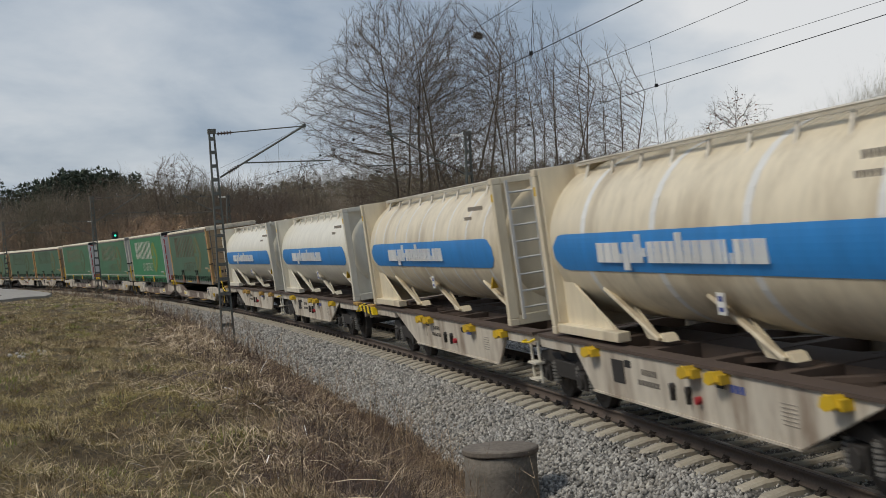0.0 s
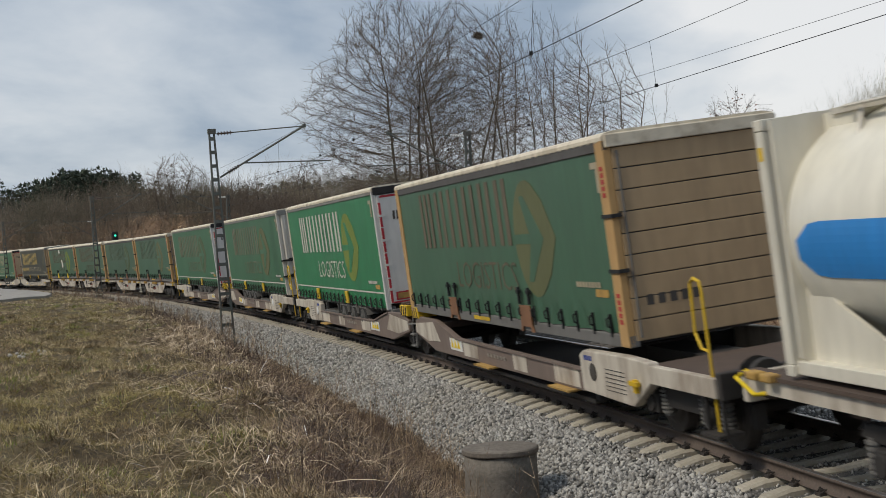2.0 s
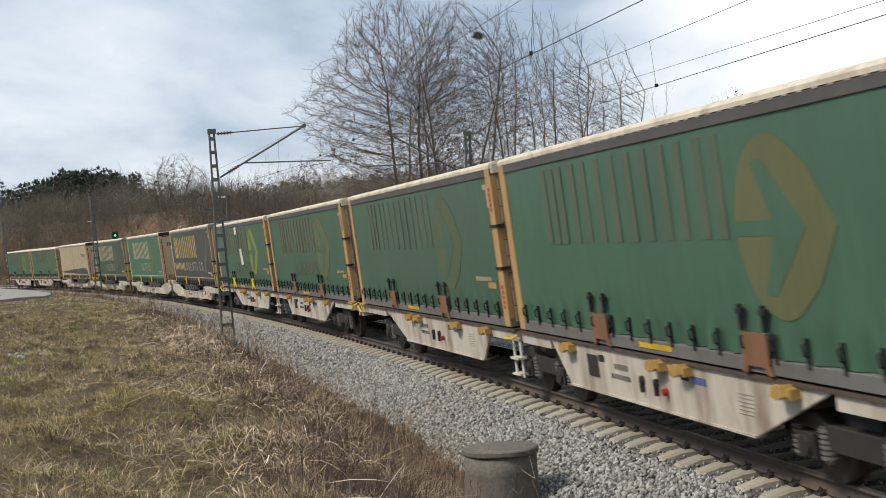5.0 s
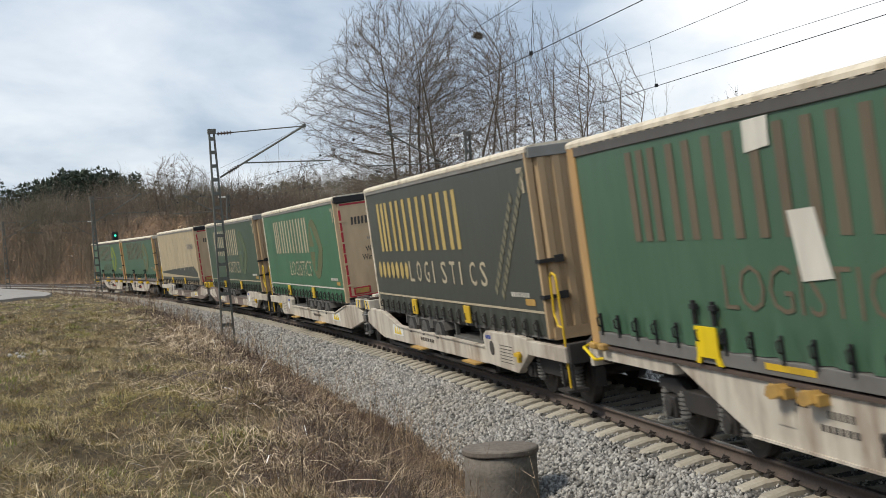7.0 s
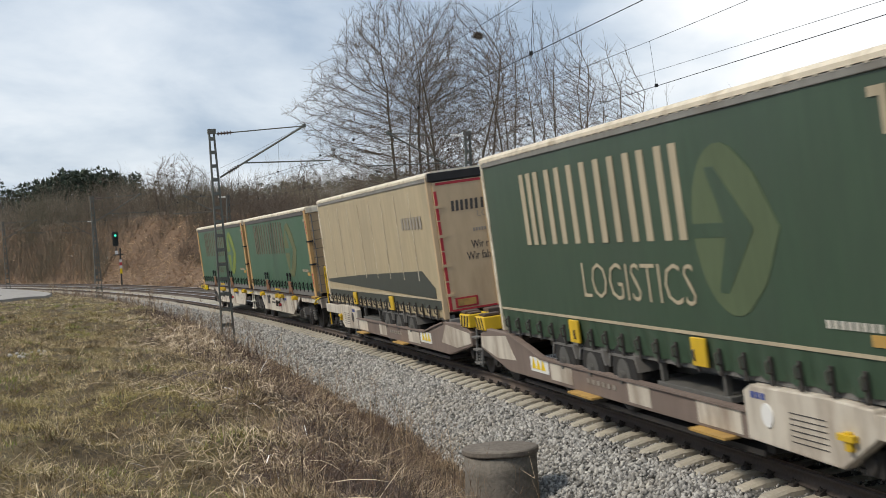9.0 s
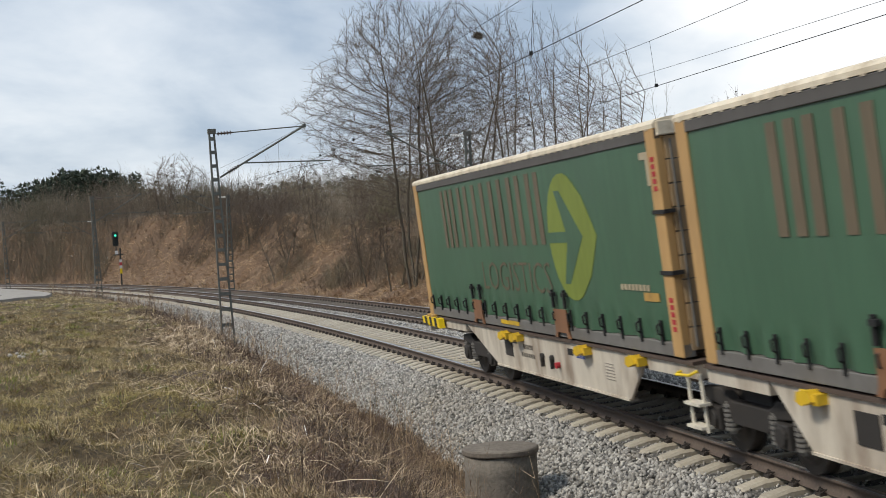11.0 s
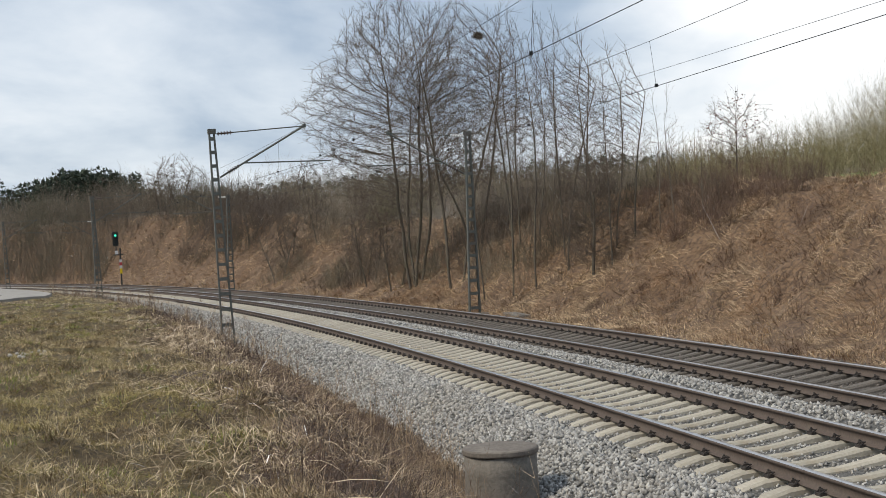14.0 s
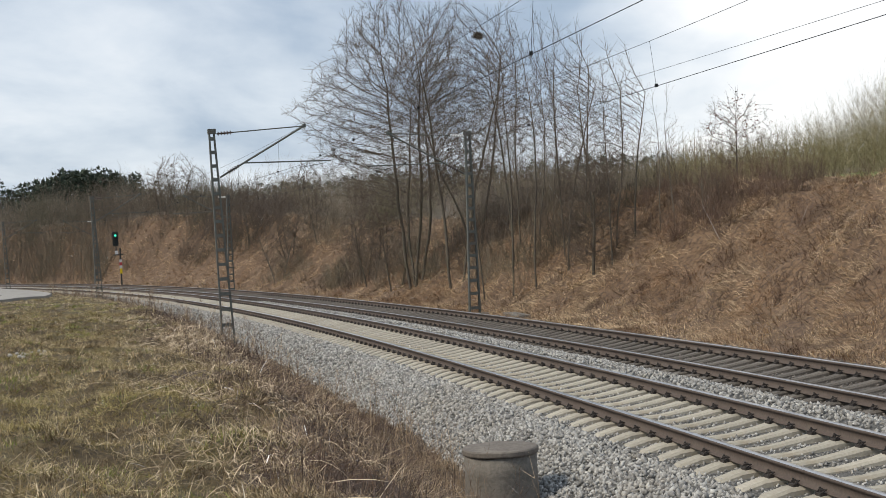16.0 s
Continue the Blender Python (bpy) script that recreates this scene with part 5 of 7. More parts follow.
    part("end_wall_far", Geo().box(L2 - 0.05, L2 - 0.0, -1.16, 1.16, zb, zt - 0.08), P_OLDWHITE, thing)
    if end == "boards":
        nb = 9
        hb = (zt - 0.2 - zb - 0.05) / nb
        for k in range(nb):
            part("end_board", Geo().box(xe - 0.012, xe + 0.03, -1.165, 1.165, zb + 0.05 + k * hb + 0.008, zb + 0.05 + (k + 1) * hb - 0.008), P_TAN, thing, bevel=0.006)
        for k in range(5):
            part("code_bar", Geo().box(xe - 0.017, xe - 0.013, 0.95 - 0.17 * k, 0.85 - 0.17 * k, zb + 0.52, zb + 0.66), P_TEXT, thing)
        for k in range(2):
            part("clasp", Geo().box(xe - 0.06, xe + 0.32, 1.15, 1.31, zb + 1.0 + 0.75 * k, zb + 1.05 + 0.75 * k), P_BLACK, thing)
        part("hinge_rod", Geo().cyl((xe - 0.03, 1.1, zb + 0.1), (xe - 0.03, 1.1, zt - 0.25), 0.018, n=6), P_GREYBOX, thing)
    elif end.startswith("fluted"):
        m = P_OLDWHITE if end == "fluted_white" else P_TAN
        pts = [(1.165, xe + 0.04)]
        k = 9
        for i in range(k):
            y0 = 1.165 - i * 2.33 / k
            s = 2.33 / k
            pts += [(y0 - 0.12 * s, xe - 0.005), (y0 - 0.25 * s, xe - 0.05), (y0 - 0.65 * s, xe - 0.05), (y0 - 0.8 * s, xe - 0.005)]
        pts += [(-1.165, xe + 0.04)]
        part("front_wall", Geo().prism([(b, a) for a, b in pts], zb + 0.02, zt - 0.2, "z"), m, thing, "fluted front wall")
        for k in range(2):
            part("clasp", Geo().box(xe - 0.08, xe + 0.14, 0.95, 1.31, zb + 0.62 + 0.58 * k, zb + 0.68 + 0.58 * k).box(xe - 0.1, xe - 0.02, 0.9, 1.05, zb + 0.6 + 0.58 * k, zb + 0.72 + 0.58 * k), P_BLACK, thing)
        part("wind_panel", Geo().box(xe - 0.05, xe + 0.02, -1.2, 1.2, zb - 0.05, zb + 0.14), m, thing)
    else:
        m = P_CLEANDOOR if end == "doors" else P_DIRTYDOOR
        for d in (-1, 1):
            door = part("rear_door", Geo().box(xe - 0.035, xe + 0.03, d * 0.012, d * 1.17, zb + 0.12, zt - 0.22), m, thing, "pale rear door" if end == "doors" else "grimy tan rear door", bevel=0.012)
            part("lock_rod", Geo().cyl((xe - 0.055, d * 0.10, zb + 0.14), (xe - 0.055, d * 0.10, zt - 0.24), 0.016, n=6), m, door)
            for k in range(4):
                z = zb + 0.45 + k * 0.62
                part("hinge", Geo().box(xe - 0.05, xe - 0.03, d * 1.0, d * 1.2, z, z + 0.06), m, door)
            part("reflector", Geo().box(xe - 0.046, xe - 0.036, d * 0.52, d * 1.02, zb + 0.19, zb + 0.40), P_RED, door)
            part("reflector_field", Geo().box(xe - 0.051, xe - 0.047, d * 0.57, d * 0.97, zb + 0.225, zb + 0.365), P_HOOK, door)
        for k in range(4):
            z0 = zb + 0.14 + 0.64 * k
            for d in (-1, 1):
                part("red_tape", Geo().box(xe - 0.042, xe - 0.036, d * 1.10, d * 1.165, z0, z0 + 0.61), P_RED, thing)
        part("red_tape", Geo().box(xe - 0.042, xe - 0.036, -1.1, 1.1, zt - 0.29, zt - 0.235), P_RED, thing)
        part("red_tape", Geo().box(xe - 0.042, xe - 0.036, -1.1, 1.1, zb + 0.125, zb + 0.165), P_RED, thing)
        # dark name in bars, grey second line, round lime mark, and the two sentences
        y = 0.83
        for w in (0.26, 0.17, 0.19, 0.18, 0.17, 0.16):
            for q in ((0.0, w - 0.06) if w < 0.25 else (0.0, 0.1, 0.2)):
                part("name_bar", Geo().prism([(y - q, 3.33), (y - q - 0.06, 3.33), (y - q - 0.075, 3.55), (y - q - 0.015, 3.55)], xe - 0.043, xe - 0.037, "x"), P_TEXT, thing)
            y -= w + 0.045
        words(thing, "LOGISTICS", P_PALETEXT, 0.92, 0.13, end_pose(xe - 0.041, 0.28, 3.15), "second_line")
        pts = [(-0.82 + 0.28 * math.cos(2 * math.pi * k / 24), 3.40 + 0.235 * math.sin(2 * math.pi * k / 24)) for k in range(24)]
        part("round_mark", Geo().prism(pts, xe - 0.043, xe - 0.037, "x"), P_LIME, thing)
        part("arrow_mark", Geo().prism([(-0.6, 3.37), (-0.85, 3.37), (-0.78, 3.29), (-0.84, 3.26), (-1.02, 3.40), (-0.84, 3.54), (-0.78, 3.51), (-0.85, 3.43), (-0.6, 3.43)], xe - 0.047, xe - 0.0435, "x"), m, thing)
        for k in range(20):
            part("address_bar", Geo().box(xe - 0.042, xe - 0.037, 0.42 - 0.062 * k, 0.42 - 0.062 * k - 0.038, 2.86, 2.93), P_PALETEXT, thing)
        words(thing, "Wir reduzieren", P_TEXT, 1.02, 0.17, end_pose(xe - 0.041, 0.50, 2.50), "sentence")
        words(thing, "CO\u2082", P_TEXT, 0.42, 0.23, end_pose(xe - 0.041, -0.58, 2.47), "sentence")
        words(thing, "Wir fahren mit der Bahn.", P_TEXT, 1.72, 0.17, end_pose(xe - 0.041, 0.63, 2.27), "sentence")
        part("plate_bar", Geo().box(xe - 0.042, xe - 0.037, -0.3, -0.58, zb + 0.3, zb + 0.42), P_LETTER, thing)
        part("bumper_beam", Geo().box(xe - 0.08, xe + 0.1, -1.2, 1.2, zb - 0.14, zb - 0.02), P_GREYBOX, thing, bevel=0.02)
    if tarp == "cream":      # ribbed pale body with a grey lower field
        part("grey_field", Geo().prism([(6.6, 1.72), (-6.3, 1.52), (-6.3, 1.75), (-5.3, 2.12), (1.0, 1.98), (6.6, 1.80)], yd - 0.001, yd + 0.004), C_MAT["slate"], curtain)
        part("grey_hem", Geo().box(6.6, -6.7, yd - 0.001, yd + 0.003, 1.30, 1.49), C_MAT["slate"], curtain)
        for k in range(8):
            part("seam", Geo().box(5.2 - 1.45 * k, 5.16 - 1.45 * k, yd - 0.001, yd + 0.006, 1.9, 3.86), P_ROOF, curtain)
        for k in range(7):
            part("name_bar", Geo().box(-4.0 - 0.28 * k, -4.18 - 0.28 * k, yd + 0.004, yd + 0.009, 3.05, 3.32), P_PALETEXT, curtain)
    if tarp == "slate":      # tilted drawing of a long bar and a short code on the dark side
        def slant(u, v):
            return (-4.1 - 0.766 * u - 0.643 * v * 0.9, 1.72 + 0.643 * u * 1.2 - 0.766 * v)
        for row, n in ((0, 12), (1, 15)):
            for k in range(n):
                u, v, w = 0.185 * k + (0.25 if row else 0.0), 0.34 * row, 0.12
                part("slant_bar", Geo().prism([slant(u, v), slant(u + w, v), slant(u + w, v - 0.17), slant(u, v - 0.17)], yd, yd + 0.005), T_MAT["rose"], curtain)
        for k in range(7):
            x = 6.1 - 0.5 * k
            part("second_line_mark", Geo().prism([(x + 0.17 * math.cos(2 * math.pi * q / 12), 2.12 + 0.2 * math.sin(2 * math.pi * q / 12)) for q in range(12)], yd - 0.001, yd + 0.004), T_MAT["straw"], curtain)
    # underframe
    if swap:
        for d in (-1, 1):
            part("base_rail", Geo().box(-L2, L2, d * 1.12, d * 1.275, zb - 0.02, zb + 0.15), P_GREYBOX, thing, bevel=0.01)
        part("base_frame", Geo().box(-L2 + 0.05, L2 - 0.05, -1.1, 1.1, zb + 0.02, zb + 0.12), P_DARK, thing)
        part("yellow_strip", Geo().box(1.2, 0.1, 1.276, 1.282, zb + 0.04, zb + 0.11), P_YELLOW, thing)
    else:
        part("side_rail", Geo().box(-L2 + 0.05, L2 - 0.05, 1.05, 1.2, zb - 0.06, zb + 0.05), P_GREYBOX, thing)
        m = -1 if end.startswith("fluted") else 1
        for y in (-0.5, 0.5):
            part("chassis_beam", Geo().prism([(m * a, b) for a, b in ((L2 - 0.6, zb + 0.1), (L2 - 0.6, zb - 0.12), (3.0, zb - 0.14), (2.0, zb - 0.38), (-6.4, zb - 0.38), (-6.4, zb + 0.1))], y - 0.06, y + 0.06), P_GREYBOX, thing)
        for xw in (m * -0.9, m * -2.2, m * -3.5):
            axle = part("axle", Geo().cyl((xw, -1.1, 0.76), (xw, 1.1, 0.76), 0.07, n=10), P_DARK, thing)
            for d in (-1, 1):
                g = Geo().cyl((xw, d * 0.86, 0.76), (xw, d * 1.235, 0.76), 0.47, n=30).cyl((xw, d * 0.9, 0.76), (xw, d * 1.2, 0.76), 0.495, n=30)
                part("tyre", g, P_TYRE, axle, bevel=0.03)
                part("rim", Geo().cyl((xw, d * 1.2, 0.76), (xw, d * 1.245, 0.76), 0.24, 0.255, 20).cyl((xw, d * 1.2, 0.76), (xw, d * 1.3, 0.76), 0.10, 0.09, 12), P_RIM, axle)
            part("mudguard", Geo().prism([(xw - 0.58, zb - 0.26), (xw - 0.5, zb - 0.05), (xw + 0.5, zb - 0.05), (xw + 0.58, zb - 0.26), (xw + 0.54, zb - 0.26), (xw + 0.45, zb - 0.09), (xw - 0.45, zb - 0.09), (xw - 0.54, zb - 0.26)], 0.85, 1.24), P_GREYBOX, thing)
        part("pallet_box", Geo().box(m * 0.2, m * 2.4, 0.55, 1.2, zb - 0.40, zb - 0.32).box(m * 0.3, m * 0.38, 1.1, 1.18, zb - 0.32, zb - 0.06).box(m * 2.2, m * 2.28, 1.1, 1.18, zb - 0.32, zb - 0.06), P_RIM, thing, bevel=0.01)
        part("landing_leg", Geo().box(m * 3.1, m * 3.25, 0.7, 0.85, 0.35, zb), P_GREYBOX, thing)
        part("kingpin_plate", Geo().box(m * 4.6, m * 6.3, -0.6, 0.6, zb - 0.1, zb - 0.02), P_DARK, thing)
    col = {"slate": "dark grey", "cream": "cream and grey", "bright": "bright green", "mid": "green", "deep": "green", "green": "green", "dark": "dark green", "moss": "dark green"}[tarp]
    endw = {"boards": "tan boarded end", "fluted_tan": "tan fluted end", "fluted_white": "white fluted end", "doors": "pale rear doors", "doors_tan": "grimy tan rear doors"}[end]
    tagged(thing, col + (" curtain-sided swap body with " if swap else " curtain-sided semi-trailer with ") + endw, "swap body" if swap else "semi-trailer", "curtain-sided loads")
    return thing


def make_train():
    put = lambda ob, s, L: KEYED.append((ob, s, L))
    # flat wagons: joint place, loads
    lock_f, lock_r = (4.2, 0.6, -0.2, -2.9), (1.0, 0.3, -3.1, -5.2)
    for k, joint in enumerate((6.96, 36.3, 133.65, 162.75, 260.95)):
        put(container_wagon(True, 2 * k + 1 if k != 4 else 9, lock_f), joint - 6.25, 9.5)
        put(container_wagon(False, 2 * k + 2 if k != 4 else 3, lock_r), joint + 8.0, 9.5)
    for k, (s, dirty) in enumerate(((0.71, True), (15.28, True), (30.07, False), (44.29, False))):
        put(tank_container(dirty, k + 1), s, 9.5)
    # pocket wagons
    for k, (joint, brown) in enumerate(((68.85, True), (102.72, True), (195.65, False), (229.75, True))):
        put(pocket_wagon(True, brown, k), joint - 9.15, 12)
        put(pocket_wagon(False, brown, k + 1), joint + 9.1, 12)
    for s, spec in ((61.69, dict(kind="swap", tarp="dark", letters="redbrown", disc="khaki", end="boards", pads="rust", logistics="redbrown")),
                    (78.0, dict(kind="trailer", tarp="bright", letters="white", disc="yellow", end="doors", logistics="white")),
                    (93.88, dict(kind="trailer", tarp="mid", letters="rose", disc="khaki", end="fluted_white", logistics="rose")),
                    (111.56, dict(kind="trailer", tarp="mid", letters="rose", disc="olive", end="doors", logistics="rose")),
                    (127.35, dict(kind="swap", tarp="dark", letters="faint", disc="khaki", end="boards", pads="rust")),
                    (141.6, dict(kind="swap", tarp="deep", letters="faint", disc="olive", end="boards", pads="rust")),
                    (156.44, dict(kind="swap", tarp="green", letters="redbrown", disc="khaki", end="boards", pads="rust", logistics="redbrown")),
                    (170.85, dict(kind="swap", tarp="green", letters="redbrown", disc="yellow", end="boards", pads="bright", patches=True, logistics="redbrown")),
                    (186.55, dict(kind="trailer", tarp="slate", letters="straw", disc=None, end="fluted_tan", logistics="cream")),
                    (204.72, dict(kind="trailer", tarp="mid", letters="cream", disc="khaki", end="doors_tan", logistics="cream")),
                    (220.8, dict(kind="trailer", tarp="moss", letters="cream", disc="olive", end="fluted_tan", logistics="cream")),
                    (238.7, dict(kind="trailer", tarp="cream", letters=None, disc=None, end="doors_tan", codes=False)),
                    (254.65, dict(kind="swap", tarp="green", letters="redbrown", disc="khaki", end="boards", pads="rust")),
                    (268.95, dict(kind="swap", tarp="green", letters="redbrown", disc="yellow", end="boards", pads="rust", logistics="redbrown"))):
        put(lorry_body(**spec), s, 10.0)


make_train()


def gone(t):
    """Metres that the slowing train has run since the start."""
    return 26.126 * t - 0.18277 * t * t - 0.00325 * t ** 3 - 0.07 * max(0.0, t - 8.8) ** 2


def motions():
    for ob, s, base in KEYED:
        walk(ob, [(k * 0.5, rail_pose(s - gone(k * 0.5), base)) for k in range(33)])



# ---------------------------------------------------------------- plants: materials
B_BARK = surf("grey_bark", (0.14, 0.118, 0.092), (0.085, 0.073, 0.058), 0.9, fine=12, coarse=1.5, bump=0.5, stain=(0.10, 0.105, 0.06))
B_TWIG = surf("bare_twigs", (0.155, 0.12, 0.092), (0.10, 0.078, 0.06), 0.9, fine=5, coarse=0.6, bump=0, stain=(0.17, 0.13, 0.09))
B_PALE = surf("pale_bark", (0.22, 0.20, 0.165), (0.13, 0.115, 0.09), 0.9, fine=10, coarse=1.5, bump=0.3)
B_BRUSH = blade_mat("brown_brush", [(0, (0.12, 0.10, 0.078)), (0.5, (0.23, 0.19, 0.145)), (1, (0.38, 0.315, 0.235))], (0.19, 0.175, 0.11), 0.05)
B_SCRUB = blade_mat("dark_scrub", [(0, (0.06, 0.048, 0.042)), (0.5, (0.12, 0.094, 0.076)), (1, (0.20, 0.155, 0.12))], (0.09, 0.082, 0.052), 0.12)
B_BEND = blade_mat("dull_brown_brush", [(0, (0.085, 0.07, 0.056)), (0.5, (0.165, 0.135, 0.105)), (1, (0.27, 0.22, 0.165))], (0.13, 0.12, 0.08), 0.06)
B_WILLOW = blade_mat("willow_brush", [(0, (0.13, 0.11, 0.065)), (0.5, (0.27, 0.23, 0.125)), (1, (0.42, 0.36, 0.21))], (0.26, 0.225, 0.12), 0.1)
B_HEATH = blade_mat("reddish_brush", [(0, (0.12, 0.078, 0.06)), (0.6, (0.19, 0.12, 0.095)), (1, (0.24, 0.165, 0.12))], (0.14, 0.11, 0.08), 0.2)
B_PINE = blade_mat("pine_needles", [(0, (0.035, 0.05, 0.04)), (0.6, (0.06, 0.08, 0.058)), (1, (0.09, 0.11, 0.075))], (0.05, 0.068, 0.05), 0.03)
B_GRASS = blade_mat("field_grass", [(0, (0.08, 0.052, 0.026)), (0.25, (0.46, 0.325, 0.15)), (0.5, (0.70, 0.51, 0.245)), (0.8, (0.54, 0.45, 0.135)), (1, (0.92, 0.75, 0.49))], (0.37, 0.315, 0.085), 0.42, much=0.65, dark_patch=(0.10, 0.062, 0.03), size=1.6)
B_THATCH = blade_mat("field_thatch", [(0, (0.05, 0.034, 0.018)), (0.4, (0.22, 0.152, 0.07)), (0.7, (0.42, 0.31, 0.145)), (1, (0.62, 0.46, 0.25))], (0.27, 0.235, 0.06), 0.55, much=0.65, dark_patch=(0.055, 0.034, 0.018), size=1.6)
B_TUFT = blade_mat("straw_tufts", [(0, (0.13, 0.085, 0.045)), (0.45, (0.36, 0.255, 0.13)), (0.8, (0.52, 0.39, 0.21)), (1, (0.70, 0.57, 0.36))], (0.30, 0.255, 0.085), 0.3)
B_BRAMBLE = blade_mat("bramble_canes", [(0, (0.05, 0.036, 0.034)), (0.5, (0.11, 0.078, 0.068)), (1, (0.20, 0.145, 0.115))])
B_WEED = blade_mat("verge_weeds", [(0, (0.07, 0.045, 0.034)), (0.45, (0.22, 0.142, 0.088)), (0.8, (0.37, 0.25, 0.15)), (1, (0.62, 0.47, 0.31))], (0.15, 0.095, 0.068), 0.6, dark_patch=(0.07, 0.045, 0.038), size=1.2)
# dark blotches here put the shade of the slope's hollows into the straw colour
B_STRAW = blade_mat("slope_straw", [(0, (0.11, 0.068, 0.042)), (0.4, (0.44, 0.28, 0.155)), (0.8, (0.70, 0.47, 0.27)), (1, (0.88, 0.67, 0.43))], (0.27, 0.16, 0.09), 0.3, dark_patch=(0.085, 0.052, 0.036), size=0.8)
B_BLEACH = blade_mat("bleached_stalks", [(0, (0.17, 0.115, 0.065)), (0.5, (0.46, 0.335, 0.20)), (1, (0.80, 0.65, 0.46))])
B_GREEN = blade_mat("fresh_grass", [(0, (0.12, 0.18, 0.03)), (0.5, (0.22, 0.28, 0.055)), (1, (0.34, 0.34, 0.09))])
B_LEAF = blade_mat("withered_leaves", [(0, (0.13, 0.055, 0.035)), (1, (0.22, 0.10, 0.06))])
rng = np.random.default_rng(11)


# ---------------------------------------------------------------- plants: blades and stems in numbers
def ribbons(base, aim, length, width, droop, seg=2):
    """Thin blades: base points, unit aims, lengths, widths, and how far the tip falls. Returns corners and triangles."""
    k = len(base)
    side = np.cross(aim, np.array([0, 0, 1.0]) + rng.normal(0, 0.4, (k, 3)))
    side /= np.linalg.norm(side, axis=1)[:, None] + 1e-9
    side *= (width / 2)[:, None]
    rows = []
    for j in range(seg + 1):
        t = j / seg
        c = base + aim * (length * t)[:, None]
        c[:, 2] -= droop * length * t * t
        if j < seg:
            w = 1 - 0.45 * t
            rows += [c - side * w, c + side * w]
        else:
            rows.append(c)
    V = np.stack(rows, 1)
    n = 2 * seg + 1
    F = []
    for j in range(seg - 1):
        a = 2 * j
        F += [(a, a + 1, a + 3), (a, a + 3, a + 2)]
    F.append((2 * seg - 2, 2 * seg - 1, 2 * seg))
    F = np.array(F)[None] + n * np.arange(k)[:, None, None]
    return V.reshape(-1, 3), F.reshape(-1, 3)


def aims(k, tilt, spread):
    """Unit vectors that lean from upright by about tilt degrees."""
    a = rng.uniform(0, 2 * np.pi, k)
    t = np.radians(np.clip(rng.normal(tilt, spread, k), 0, 100))
    return np.stack([np.sin(t) * np.cos(a), np.sin(t) * np.sin(a), np.cos(t)], -1)


def join(parts_):
    V, F, n = [], [], 0
    for v, f in parts_:
        V.append(v); F.append(f + n); n += len(v)
    return np.concatenate(V), np.concatenate(F)


def stuff(name, parts_, mat, label, category):
    V, F = join(parts_) if isinstance(parts_, list) else parts_
    return tagged(new(name, arrays_mesh(name, V, F, [mat])), label, category, kind="stuff")


def on_ground(s, o, sink=0.02):
    g = ground_z(s, o)
    g = np.where((o > -3.4) & (o < 7.2), np.maximum(g, bed_z(o)), g)
    return at_np(s, o, g - sink)


def field_zone(s0, s1, o0, o1, per):
    k = int((s1 - s0) * (o1 - o0) * per)
    return rng.uniform(s0, s1, k), rng.uniform(o0, o1, k)


def clumped(s, o, keep, f=1.0):
    w = np.sin(s * 2.1 * f + 1.7 * np.sin(o * 1.3 * f)) * np.sin(o * 2.7 * f + 1.3 * np.sin(s * 1.1 * f)) + 0.6 * np.sin(s * 0.7 * f - o * 1.1 * f)
    m = rng.uniform(-1.3, 1.3, len(s)) < w + keep
    return s[m], o[m]


def path_clear(s, o):
    c = np.interp(s, [40, 52, 60, 68, 78, 92, 108, 124, 140], [-25.8, -16.8, -12.6, -10.2, -9.2, -9.2, -9.6, -10.2, -10.8])
    m = (np.abs(o - c) > 1.6) | (s < 40)
    return s[m], o[m]


